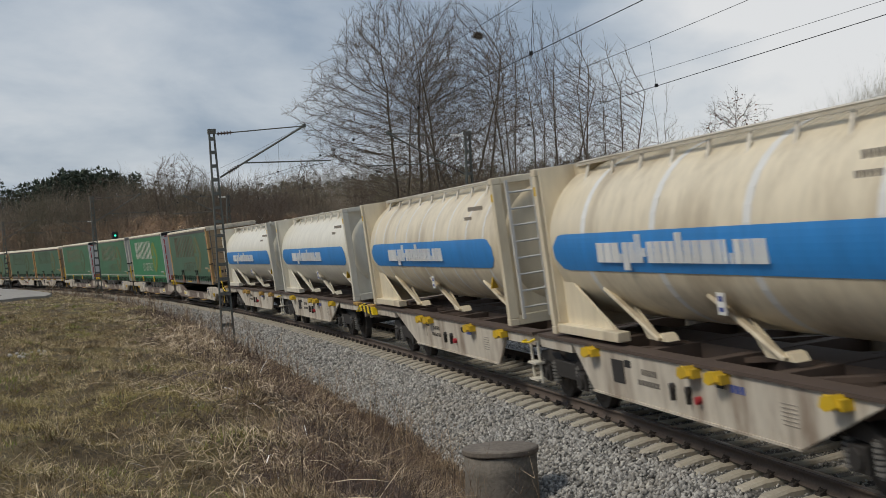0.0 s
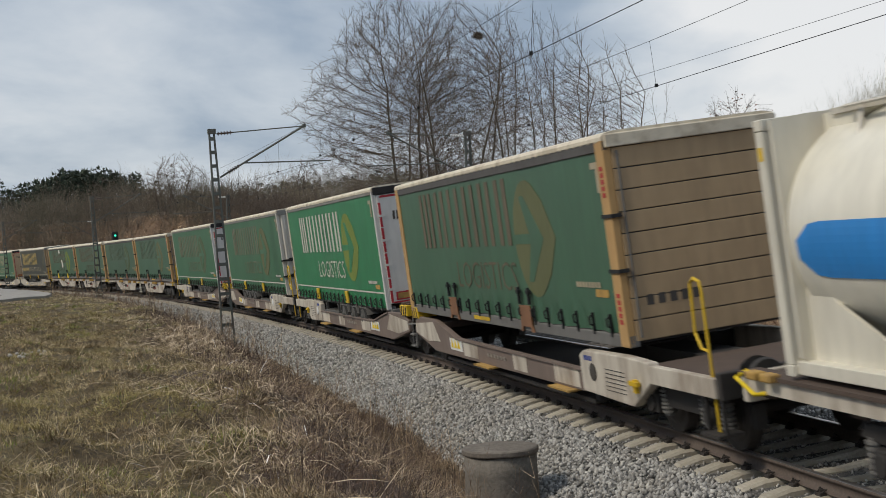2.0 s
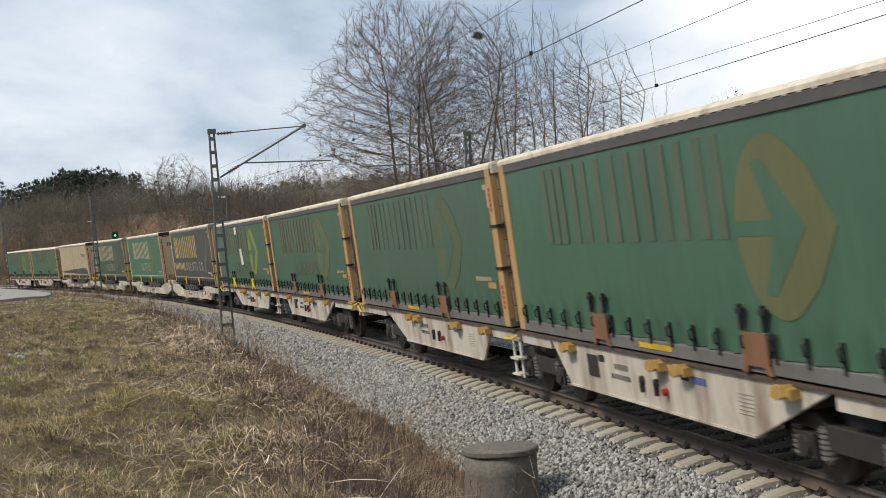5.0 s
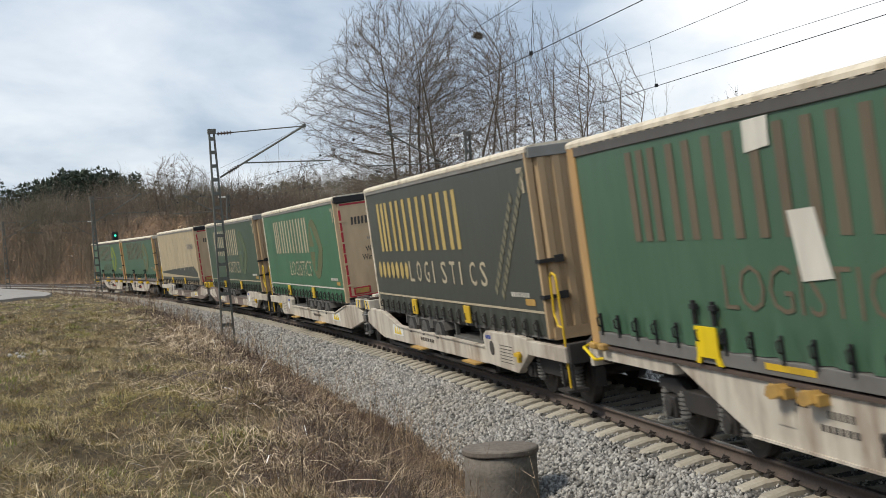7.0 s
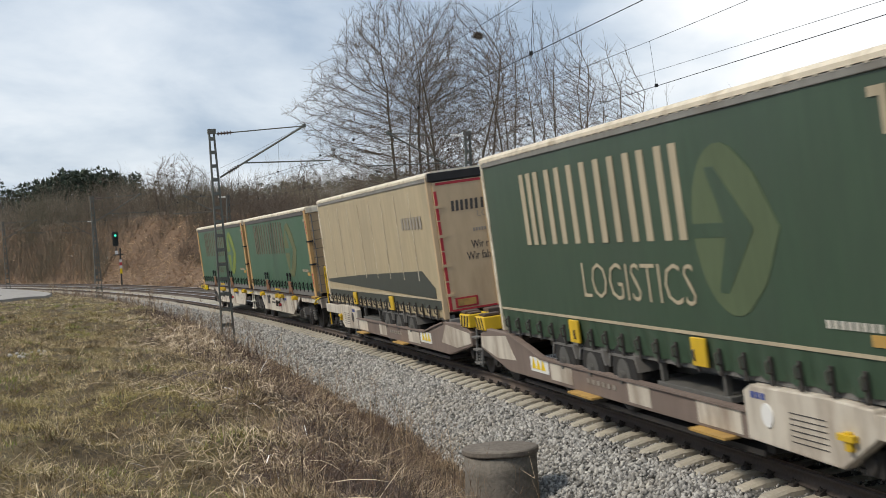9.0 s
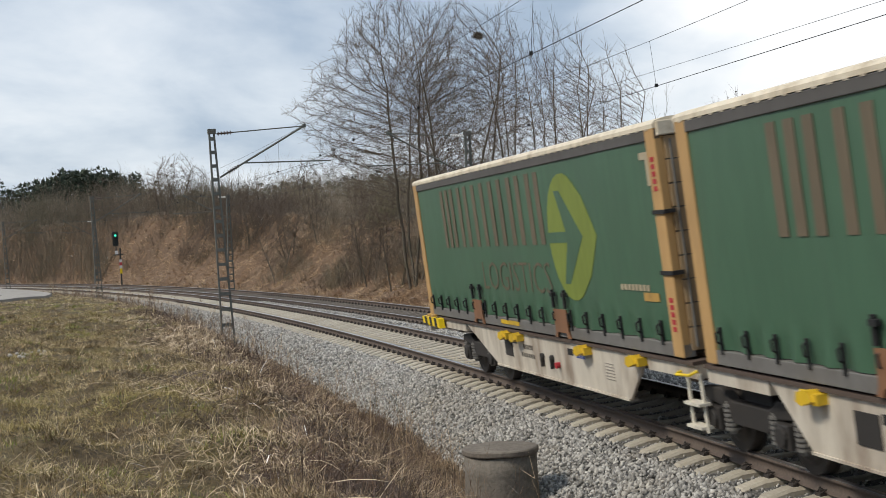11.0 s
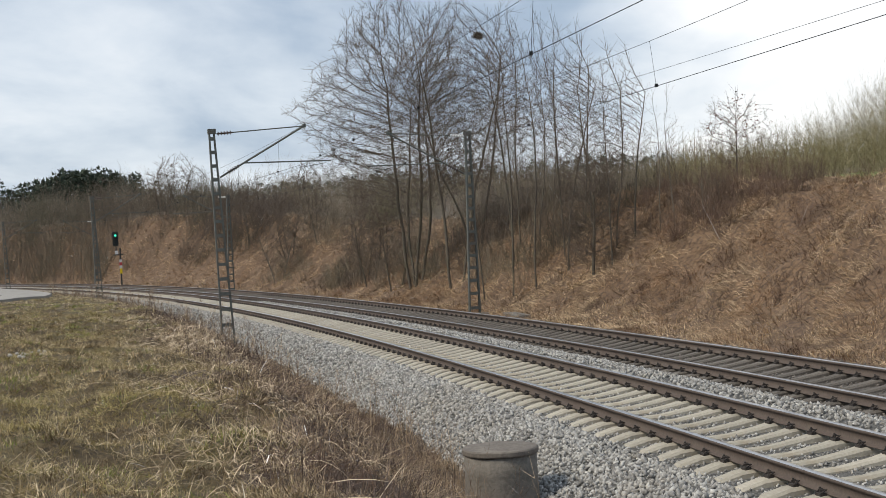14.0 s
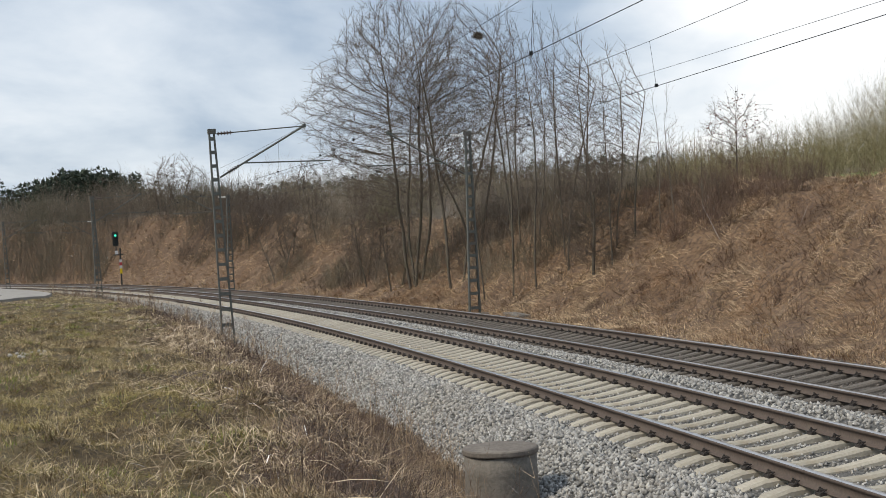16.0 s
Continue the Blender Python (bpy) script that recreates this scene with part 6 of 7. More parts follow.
def make_field():
    P = []
    for s0, s1, o0, o1, per, w, l in ((-8, 4, -13, -6.5, 1700, 0.0052, 0.13), (4, 16, -15, -6.0, 1250, 0.0085, 0.13), (16, 34, -18, -5.0, 620, 0.014, 0.13),
                                      (34, 70, -26, -4.6, 280, 0.026, 0.12), (70, 130, -40, -4.4, 90, 0.045, 0.11)):
        s, o = clumped(*path_clear(*field_zone(s0, s1, o0, o1, per)), 0.1, 2.0)
        k = len(s)
        P.append(ribbons(on_ground(s, o), aims(k, 58, 22), l * rng.uniform(0.4, 1.8, k) * (1 + 0.55 * hummock(s, o)), w * rng.uniform(0.6, 1.4, k), rng.uniform(0.1, 0.55, k), 2 if s0 < 4 else 1))
    stuff("field_grass", P, B_GRASS, "matted rough grass, half dry and half green", "grass")
    # the low dense mat between the tufts
    P = []
    for s0, s1, o0, o1, per, w, l in ((-8, 4, -12, -6.4, 2500, 0.0055, 0.075), (4, 16, -14, -5.9, 1600, 0.009, 0.08), (16, 34, -17, -4.8, 520, 0.016, 0.09)):
        s, o = clumped(*path_clear(*field_zone(s0, s1, o0, o1, per)), 0.35, 3.4)
        k = len(s)
        P.append(ribbons(on_ground(s, o), aims(k, 50, 26), l * rng.uniform(0.4, 1.7, k) * (1 + 0.6 * hummock(s, o)), w * rng.uniform(0.6, 1.5, k), rng.uniform(0.0, 0.4, k), 1))
    stuff("field_thatch", P, B_THATCH, "low brown and mossy thatch of the field", "grass")
    # standing tufts of fresh green
    P = []
    for _ in range(170):
        s0, o0 = rng.uniform(-7, 50), rng.uniform(-15, -6.2)
        k = int(rng.integers(40, 90))
        s, o = s0 + rng.normal(0, 0.17, k), o0 + rng.normal(0, 0.15, k)
        s, o = path_clear(s, o)
        P.append(ribbons(on_ground(s, o), aims(len(s), 30, 15), rng.uniform(0.07, 0.2, len(s)), rng.uniform(0.004, 0.007, len(s)) * (1 + max(0, s0) / 18), rng.uniform(0.1, 0.5, len(s))))
    Q = []
    for _ in range(620):
        s0, o0 = rng.uniform(-7, 42), rng.uniform(-16, -6.4)
        k = int(rng.integers(40, 90))
        s, o = path_clear(s0 + rng.normal(0, 0.2, k), o0 + rng.normal(0, 0.13, k))
        lean = aims(len(s), 55, 16) + np.array([rng.normal(0, 0.6), rng.normal(0, 0.6), 0.0])
        lean /= np.linalg.norm(lean, axis=1)[:, None]
        Q.append(ribbons(on_ground(s, o), lean, rng.uniform(0.14, 0.36, len(s)), rng.uniform(0.003, 0.006, len(s)) * (1 + max(0, s0) / 16), rng.uniform(0.2, 0.9, len(s)), 2))
    stuff("straw_tufts", Q, B_TUFT, "flattened tufts of dry straw in the field", "grass")
    stuff("grass_tufts", P, B_GREEN, "tufts of fresh green grass in the field", "grass")
    # fallen pale stalks, single and in mats
    P = []
    s, o = field_zone(-7, 30, -8, -3.4, 16)
    k = len(s)
    P.append(ribbons(on_ground(s, o, -0.05), aims(k, 78, 12), rng.uniform(0.2, 0.7, k), rng.uniform(0.004, 0.007, k) * (1 + np.maximum(0, s) / 22), rng.uniform(0, 0.25, k), 3))
    for s0, o0, n in ((17.6, -6.3, 700), (16.0, -6.5, 900), (14.6, -6.6, 900), (12.6, -6.3, 500), (10.4, -6.4, 240), (8.0, -6.2, 200), (5.1, -6.4, 200), (4.0, -5.8, 170), (1.0, -6.4, 180), (2.6, -6.9, 170), (-2.0, -6.6, 200), (-3.0, -7.0, 170), (0.4, -5.9, 150), (20, -6.2, 160), (24, -6.0, 150)):
        s, o = s0 + rng.normal(0, 0.5, n), o0 + rng.normal(0, 0.28, n)
        lean = aims(n, 66, 20) + np.array([rng.normal(0, 0.5), rng.normal(0, 0.5), 0.0])
        lean /= np.linalg.norm(lean, axis=1)[:, None]
        P.append(ribbons(on_ground(s, o, -0.07), lean, rng.uniform(0.18, 0.5, n), rng.uniform(0.005, 0.009, n) * (1 + max(0, s0) / 24), rng.uniform(0.4, 1.3, n), 4))
    stuff("fallen_stalks", P, B_BLEACH, "bleached fallen stalks matted on the bank", "dry stalks")


def make_verge():
    P = []
    for s0, s1, per, w in ((-7, 8, 1300, 0.0055), (8, 22, 700, 0.0085), (22, 45, 260, 0.014), (45, 110, 70, 0.028)):
        s, o = clumped(*field_zone(s0, s1, -6.9, -2.7, per), 0.6, 1.6)
        k = len(s)
        far = np.interp(o, [-6.9, -5.4, -3.6, -3.1, -2.7], [0.6, 0.9, 1.15, 0.8, 0.4])
        P.append(ribbons(on_ground(s, o), aims(k, 46, 26), far * rng.uniform(0.10, 0.50, k), w * rng.uniform(0.5, 1.3, k), rng.uniform(0.0, 0.8, k), 2 if s0 < 20 else 1))
    stuff("verge_weeds", P, B_WEED, "brown withered weeds and grass on the bank", "weeds")
    # arching dark bramble canes in clumps
    P = []
    for _ in range(270):
        s0, o0 = rng.uniform(-6, 34), rng.normal(-5.5, 0.7)
        k = int(rng.integers(60, 130))
        s, o = s0 + rng.normal(0, 0.32, k), o0 + rng.normal(0, 0.26, k)
        P.append(ribbons(on_ground(s, o), aims(k, 48, 22), rng.uniform(0.2, 0.62, k), rng.uniform(0.004, 0.007, k) * (1 + max(0, s0) / 20), rng.uniform(0.2, 1.0, k), 3))
    stuff("brambles", P, B_BRAMBLE, "dark tangled bramble canes on the bank", "brambles")
    # taller upright stems with side sprays
    P = []
    s, o = field_zone(4, 100, -6.0, -3.1, 3.4)
    near = rng.uniform(-6, 14, 130)
    s, o = np.concatenate([s, near]), np.concatenate([o, rng.uniform(-4.6, -2.9, 130)])
    k = len(s)
    h = rng.uniform(0.4, 1.15, k)
    wf = 0.006 * (1 + np.maximum(0, s) / 22)
    b, a = on_ground(s, o), aims(k, 12, 8)
    P.append(ribbons(b, a, h, wf, np.zeros(k)))
    for _ in range(9):
        t = rng.uniform(0.3, 0.95, k)
        P.append(ribbons(b + a * (h * t)[:, None], aims(k, 42, 14), h * rng.uniform(0.15, 0.35, k), wf * 0.6, rng.uniform(0, 0.2, k)))
    stuff("dry_stems", P, B_WEED, "tall thin dry stems along the ballast edge", "weeds")


def make_slope():
    P = []
    for s0, s1, per, w, l in ((-4, 30, 330, 0.012, 0.42), (30, 60, 260, 0.016, 0.45), (60, 110, 110, 0.03, 0.55), (110, 220, 32, 0.06, 0.7)):
        s, o = clumped(*field_zone(s0, s1, 7.3, 17.5, per), 0.45, 1.5)
        k = len(s)
        # tufts hang down the slope, each patch combed its own way
        a = aims(k, 45, 20)
        th = HEAD + s * CURVE
        swing = 0.7 * np.sin(s * 1.1 + 2.3 * np.sin(o * 0.9)) + 0.4 * np.sin(o * 2.3 + s * 0.7)
        a[:, 0] += -0.6 * np.cos(th) - swing * np.sin(th); a[:, 1] += -0.6 * np.sin(th) + swing * np.cos(th)
        a /= np.linalg.norm(a, axis=1)[:, None]
        P.append(ribbons(on_ground(s, o), a, l * rng.uniform(0.5, 1.5, k), w * rng.uniform(0.6, 1.4, k), rng.uniform(0.2, 0.9, k), 2 if s0 < 40 else 1))
    stuff("slope_straw", P, B_STRAW, "dry straw-coloured grass hanging down the cutting", "grass")


def thicket(name, s, o, h, stems, twigs, width, mat, label, tilt=30, spread=0.5, full=0.55):
    """Many bare bushes in one sheet: stems that fan out, each with side twigs pointing every way."""
    n = len(s)
    S, O, Hh = np.repeat(s, stems), np.repeat(o, stems), np.repeat(h, stems) * rng.uniform(full, 1.0, n * stems)
    k = len(S)
    b = on_ground(S + rng.normal(0, spread * 0.3, k), O + rng.normal(0, spread * 0.3, k), 0.1)
    a = aims(k, tilt, tilt * 0.55)
    Hh = Hh * np.clip(0.45 + 0.55 * a[:, 2], 0.4, 1)
    up = rng.uniform(-0.28, 0.02, k)
    P = [ribbons(b, a, Hh, np.full(k, width), up, 2)]
    for _ in range(twigs):
        t = rng.uniform(0.22, 0.97, k)
        root = b + a * (Hh * t)[:, None]
        root[:, 2] -= up * Hh * t * t
        aa = aims(k, 58, 26) * 0.9 + a * 0.35
        aa /= np.linalg.norm(aa, axis=1)[:, None]
        P.append(ribbons(root, aa, Hh * rng.uniform(0.08, 0.30, k), width * rng.uniform(0.4, 0.8, k), rng.uniform(-0.25, 0.1, k), 1))
    stuff(name, P, mat, label, "brushwood")


def make_brush():
    def zone(n, s0, s1, o0, o1, h0, h1):
        return rng.uniform(s0, s1, n), rng.uniform(o0, o1, n), rng.uniform(h0, h1, n)

    def both(*zones):
        return [np.concatenate(q) for q in zip(*zones)]
    # willow hedge behind the meadow
    s, o = rng.uniform(24, 70, 560), rng.uniform(20.5, 30, 560)
    m = (s < 51.75 + 1.85 * (o - 21)) & (s > 26 + 1.4 * (o - 21))
    s, o = s[m], o[m]
    thicket("willow_hedge", s, o, np.interp(s - 1.5 * (o - 21), [26, 31, 35, 38, 52], [4.7, 4.1, 3.3, 2.9, 2.8]) * rng.uniform(0.75, 1.05, len(s)), 13, 46, 0.0075, B_WILLOW, "bare yellowish willow thicket behind the cutting", 32, 1.0, 0.6)
    # reddish scrub on the slope
    a = zone(46, 27, 42, 14.6, 17.4, 0.8, 1.6)
    b = (rng.normal(33.2, 1.4, 34), rng.normal(14.6, 0.9, 34), rng.uniform(1.2, 2.1, 34))
    c = zone(150, 6, 42, 9.6, 16.8, 0.25, 0.7)
    d = (np.array([28.7, 28.4, 29.1, 28.9, 26.4]), np.array([14.7, 14.9, 14.5, 12.7, 14.2]), np.array([2.2, 1.9, 1.8, 1.4, 1.1]))
    thicket("slope_scrub", *both(a, b, c, d), 16, 26, 0.012, B_HEATH, "reddish-brown scrub on the cutting slope", 30)
    # scrub below the big trees and along the bank
    a = zone(120, 43, 72, 10.8, 17.5, 1.0, 3.4)
    b = zone(46, 66, 79, 10.0, 14.5, 1.2, 2.6)
    c = zone(120, 78, 104, 14.2, 20.0, 1.5, 3.6)
    d = zone(26, 86, 97, 10.6, 13.0, 0.8, 2.0)
    thicket("bank_brush", *both(a, b, c, d), 13, 32, 0.013, B_BRUSH, "grey-brown leafless brush on the railway bank", 32, 0.8)
    # the dark scrub that covers the bank before the bend
    a = zone(190, 108, 134, 12.6, 20.0, 1.8, 3.6)
    b = zone(40, 70, 80, 10.0, 12.6, 0.9, 1.8)
    c = zone(120, 40, 62, 11.8, 18.0, 1.2, 3.0)
    d = zone(34, 132, 156, 12.0, 17.0, 1.0, 2.2)
    thicket("dark_scrub", *both(a, b, c, d), 14, 26, 0.016, B_SCRUB, "dark leafless scrub on the bank", 36, 0.8)
    # woods on the plateau and round the bend
    a = zone(420, 60, 190, 20, 60, 2.2, 4.2)
    b = zone(360, 132, 330, 16.5, 60, 3.0, 6.0)
    c = zone(260, 190, 330, -60, -14, 5.0, 9.0)
    thicket("bare_wood", *both(a, b, c), 11, 17, 0.024, B_BRUSH, "leafless brown woodland above the line", 26, 1.5)
    a = zone(300, 157, 215, 10.2, 22, 3.5, 6.5)
    b = zone(220, 200, 320, 9.6, 26, 4.5, 7.5)
    c = zone(90, 128, 160, 15.6, 22, 2.0, 4.5)
    thicket("bend_wood", *both(a, b, c), 12, 20, 0.03, B_BEND, "dense leafless trees beside the bend", 26, 1.5)
    thicket("far_wood", *both(zone(1500, -80, 520, 60, 330, 4, 7), zone(1500, -60, 620, 330, 480, 4.5, 7.5)), 8, 6, 0.10, B_BRUSH, "far leafless woods on the ridge", 28, 3.0)


def make_pines():
    """Round-headed pines on the skyline, built of tufted sprays round several limbs."""
    P = []
    n = 600
    u = np.concatenate([rng.uniform(-0.36, -0.21, 140), rng.normal(-0.264, 0.018, 330), rng.uniform(-0.23, 0.17, 130)])
    d = np.concatenate([rng.uniform(330, 430, 470), rng.uniform(470, 540, 130)])
    ang = np.arctan2(d - MID[1], u * d - MID[0])
    s, o = (ang - HEAD) / CURVE, np.hypot(u * d - MID[0], d - MID[1]) - RADIUS
    crown = np.concatenate([np.full(140, 20.0), np.full(330, 25.2), np.full(130, 0.0)])
    h = np.where(crown > 0, np.clip(crown - ground_z(s, o), 7, 17) * rng.uniform(0.72, 1.03, n), rng.uniform(6, 9, n))
    for i in range(n):
        base = on_ground(np.array([s[i]]), np.array([o[i]]), 0)[0]
        wide = h[i] * rng.uniform(0.15, 0.24)
        for c in range(7):
            k = 30
            t = 0.42 + 0.52 * rng.uniform()
            off = rng.normal(0, 1, 3) * np.array([1, 1, 0.25]) * wide * (1.25 - t)
            q = rng.normal(0, 1, (k, 3))
            q /= np.linalg.norm(q, axis=1)[:, None]
            size = wide * rng.uniform(0.5, 0.8)
            b = base + off + q * np.array([1, 1, 0.6]) * size * 0.6 + np.array([0, 0, h[i] * t])
            aim = q + np.array([0, 0, 0.35])
            aim /= np.linalg.norm(aim, axis=1)[:, None]
            P.append(ribbons(b, aim, size * rng.uniform(0.35, 0.7, k), size * rng.uniform(0.25, 0.5, k), rng.uniform(-0.1, 0.2, k), 1))
        P.append(ribbons(np.repeat(base[None], 2, 0), aims(2, 2, 1), np.full(2, h[i] * 0.9), np.full(2, 0.35), np.zeros(2), 1))
    stuff("pines", P, B_PINE, "dark pines standing on the far ridge", "conifer")


# ---------------------------------------------------------------- trees
def grow(seed, shape, stems, count, step=0.3, tip=0.006, shift=(0, 0), twigs=2, fork=0.3, lead=0.8):
    """Bare branching that fills a crown. shape: (height, radius) pairs. Returns tapered pieces (a, b, ra, rb, stem)."""
    r = np.random.default_rng(seed)
    zs, rs = np.array([p[0] for p in shape], float), np.array([p[1] for p in shape], float)
    zz = np.linspace(zs[0], zs[-1], 200)
    w = np.interp(zz, zs, rs) ** 1.7 + 0.05
    z = np.interp(r.uniform(0, 1, count), np.cumsum(w) / w.sum(), zz)
    a, q = r.uniform(0, 2 * np.pi, count), r.uniform(0, 1, count) ** 0.5
    # the outline swells and dips by direction
    rag = 1 + 0.13 * np.sin(3 * a + z) + 0.10 * np.sin(5 * a - 1.3 * z + seed)
    rad = np.interp(z, zs, rs) * q * rag
    T = np.stack([shift[0] + rad * np.cos(a), shift[1] + rad * np.sin(a), z], -1)
    nodes, par, stem_of = [], [], []
    top = zs[-1] * lead
    for k in range(stems):
        b = 2 * math.pi * k / stems + r.uniform(-0.4, 0.4)
        p = np.array([math.cos(b), math.sin(b), 0]) * (0.0 if stems == 1 else 0.28) + np.array([0, 0, -0.2])
        lean = 0.02 if stems == 1 else fork * r.uniform(0.4, 1.0)
        d = np.array([math.cos(b) * lean, math.sin(b) * lean, 1.0])
        last = -1
        for i in range(max(2, int(top / step))):
            nodes.append(p); par.append(last); stem_of.append(k)
            last = len(nodes) - 1
            d = d + r.normal(0, 0.018 if stems == 1 else 0.035, 3) * np.array([1, 1, 0])
            p = p + d / np.linalg.norm(d) * step
    X = np.array(nodes)
    D = np.linalg.norm(T[:, None] - X[None], axis=2)
    near, dist = D.argmin(1), D.min(1)
    heading = np.tile(np.array([0, 0, 1.0]), (len(X), 1))
    par, stem_of = list(par), list(stem_of)
    idle, kids = 0, np.zeros(len(X), int)
    for _ in range(130):
        if not len(T) or idle > 6:
            break
        v = (T - X[near]) / (dist[:, None] + 1e-9)
        tot = np.zeros_like(X)
        np.add.at(tot, near, v)
        grown = np.unique(near)
        g = tot[grown]
        g /= np.linalg.norm(g, axis=1)[:, None] + 1e-9
        g += 0.45 * heading[grown] + np.array([0, 0, 0.38]) + r.normal(0, 0.05, g.shape)
        g /= np.linalg.norm(g, axis=1)[:, None] + 1e-9
        fresh = X[grown] + g * step
        n0 = len(X)
        kids[grown] += 1
        kids = np.concatenate([kids, np.zeros(len(fresh), int)])
        X = np.concatenate([X, fresh]); heading = np.concatenate([heading, g])
        par += list(grown); stem_of += [stem_of[i] for i in grown]
        D = np.linalg.norm(T[:, None] - fresh[None], axis=2)
        m, dm = D.argmin(1), D.min(1)
        better = dm < dist
        near, dist = np.where(better, m + n0, near), np.where(better, dm, dist)
        keep = (dist > 1.35 * step) & (kids[near] < 4)
        idle = idle + 1 if keep.all() else 0
        T, near, dist = T[keep], near[keep], dist[keep]
    n = len(X)
    flow = np.zeros(n)
    for i in range(n - 1, -1, -1):
        if flow[i] == 0:
            flow[i] = tip ** 2.5
        if par[i] >= 0:
            flow[par[i]] += flow[i]
    R = flow ** (1 / 2.5)
    out = [(X[par[i]], X[i], R[par[i]] if R[par[i]] < 1.6 * R[i] else R[i] * 1.15, R[i], stem_of[i]) for i in range(n) if par[i] >= 0]
    thin = np.nonzero(R < 0.03)[0]
    for _ in range(twigs):
        dd = heading[thin] * 0.8 + r.normal(0, 0.36, (len(thin), 3)) + np.array([0, 0, 0.2])
        dd /= np.linalg.norm(dd, axis=1)[:, None]
        ln = r.uniform(0.2, 0.8, len(thin)) * min(1.0, step / 0.25)
        out += [(X[i], X[i] + dd[j] * ln[j], tip * 0.75, tip * 0.45, stem_of[i]) for j, i in enumerate(thin)]
    return out


def branch_mesh(name, pieces, mat, thin):
    """Tapered tubes for all pieces of a crown; thin ones get three sides."""
    A = np.array([p[0] for p in pieces]); B = np.array([p[1] for p in pieces])
    ra = np.array([p[2] for p in pieces]); rb = np.array([p[3] for p in pieces])
    n = 3 if thin else 7
    D = B - A
    D /= np.linalg.norm(D, axis=1)[:, None] + 1e-9
    U = np.cross(D, np.where(np.abs(D[:, 2:3]) < 0.9, np.array([[0, 0, 1.0]]), np.array([[1.0, 0, 0]])))
    U /= np.linalg.norm(U, axis=1)[:, None]
    W = np.cross(D, U)
    ang = 2 * np.pi * np.arange(n) / n
    ring = U[:, None] * np.cos(ang)[None, :, None] + W[:, None] * np.sin(ang)[None, :, None]
    V = np.concatenate([A[:, None] + ring * ra[:, None, None], B[:, None] + ring * rb[:, None, None]], 1)
    i = np.arange(n)
    F = np.stack([i, (i + 1) % n, n + (i + 1) % n, n + i], -1)
    F = F[None] + 2 * n * np.arange(len(A))[:, None, None]
    return arrays_mesh(name, V.reshape(-1, 3), F.reshape(-1, 4), [mat], None, True)


def make_tree(seed, s, o, shape, stems, count, label, bark=None, thick=0.03, **more):
    pieces = grow(seed, shape, stems, count, **more)
    thing = new("tree")
    thing.matrix_basis = Matrix.Translation(at(s, o, float(ground_z(s, o)) - 0.05))
    big = [p for p in pieces if p[2] >= thick]
    small = [p[:4] for p in pieces if p[2] < thick]
    for k in range(stems):
        own = [p for p in big if p[4] == k]
        if own:
            part("trunk", branch_mesh("trunk", own, bark or B_BARK, False), None, thing)
    part("crown", branch_mesh("crown", small, B_TWIG, True), None, thing, "fine bare branches and twigs")
    tagged(thing, label, "tree", "bare trees")
    return thing, pieces


def slim(h, r, low=0.25):
    """Crown of a slender tree: height, half width, and where the branches begin."""
    return [(h * low, r * 0.5), (h * 0.45, r), (h * 0.7, r * 0.8), (h * 0.9, r * 0.42), (h, 0.1)]


def bushy(h, r):
    """Crown of a low spreading tree."""
    return [(h * 0.15, r * 0.6), (h * 0.4, r), (h * 0.7, r * 0.9), (h * 0.92, r * 0.5), (h, 0.15)]


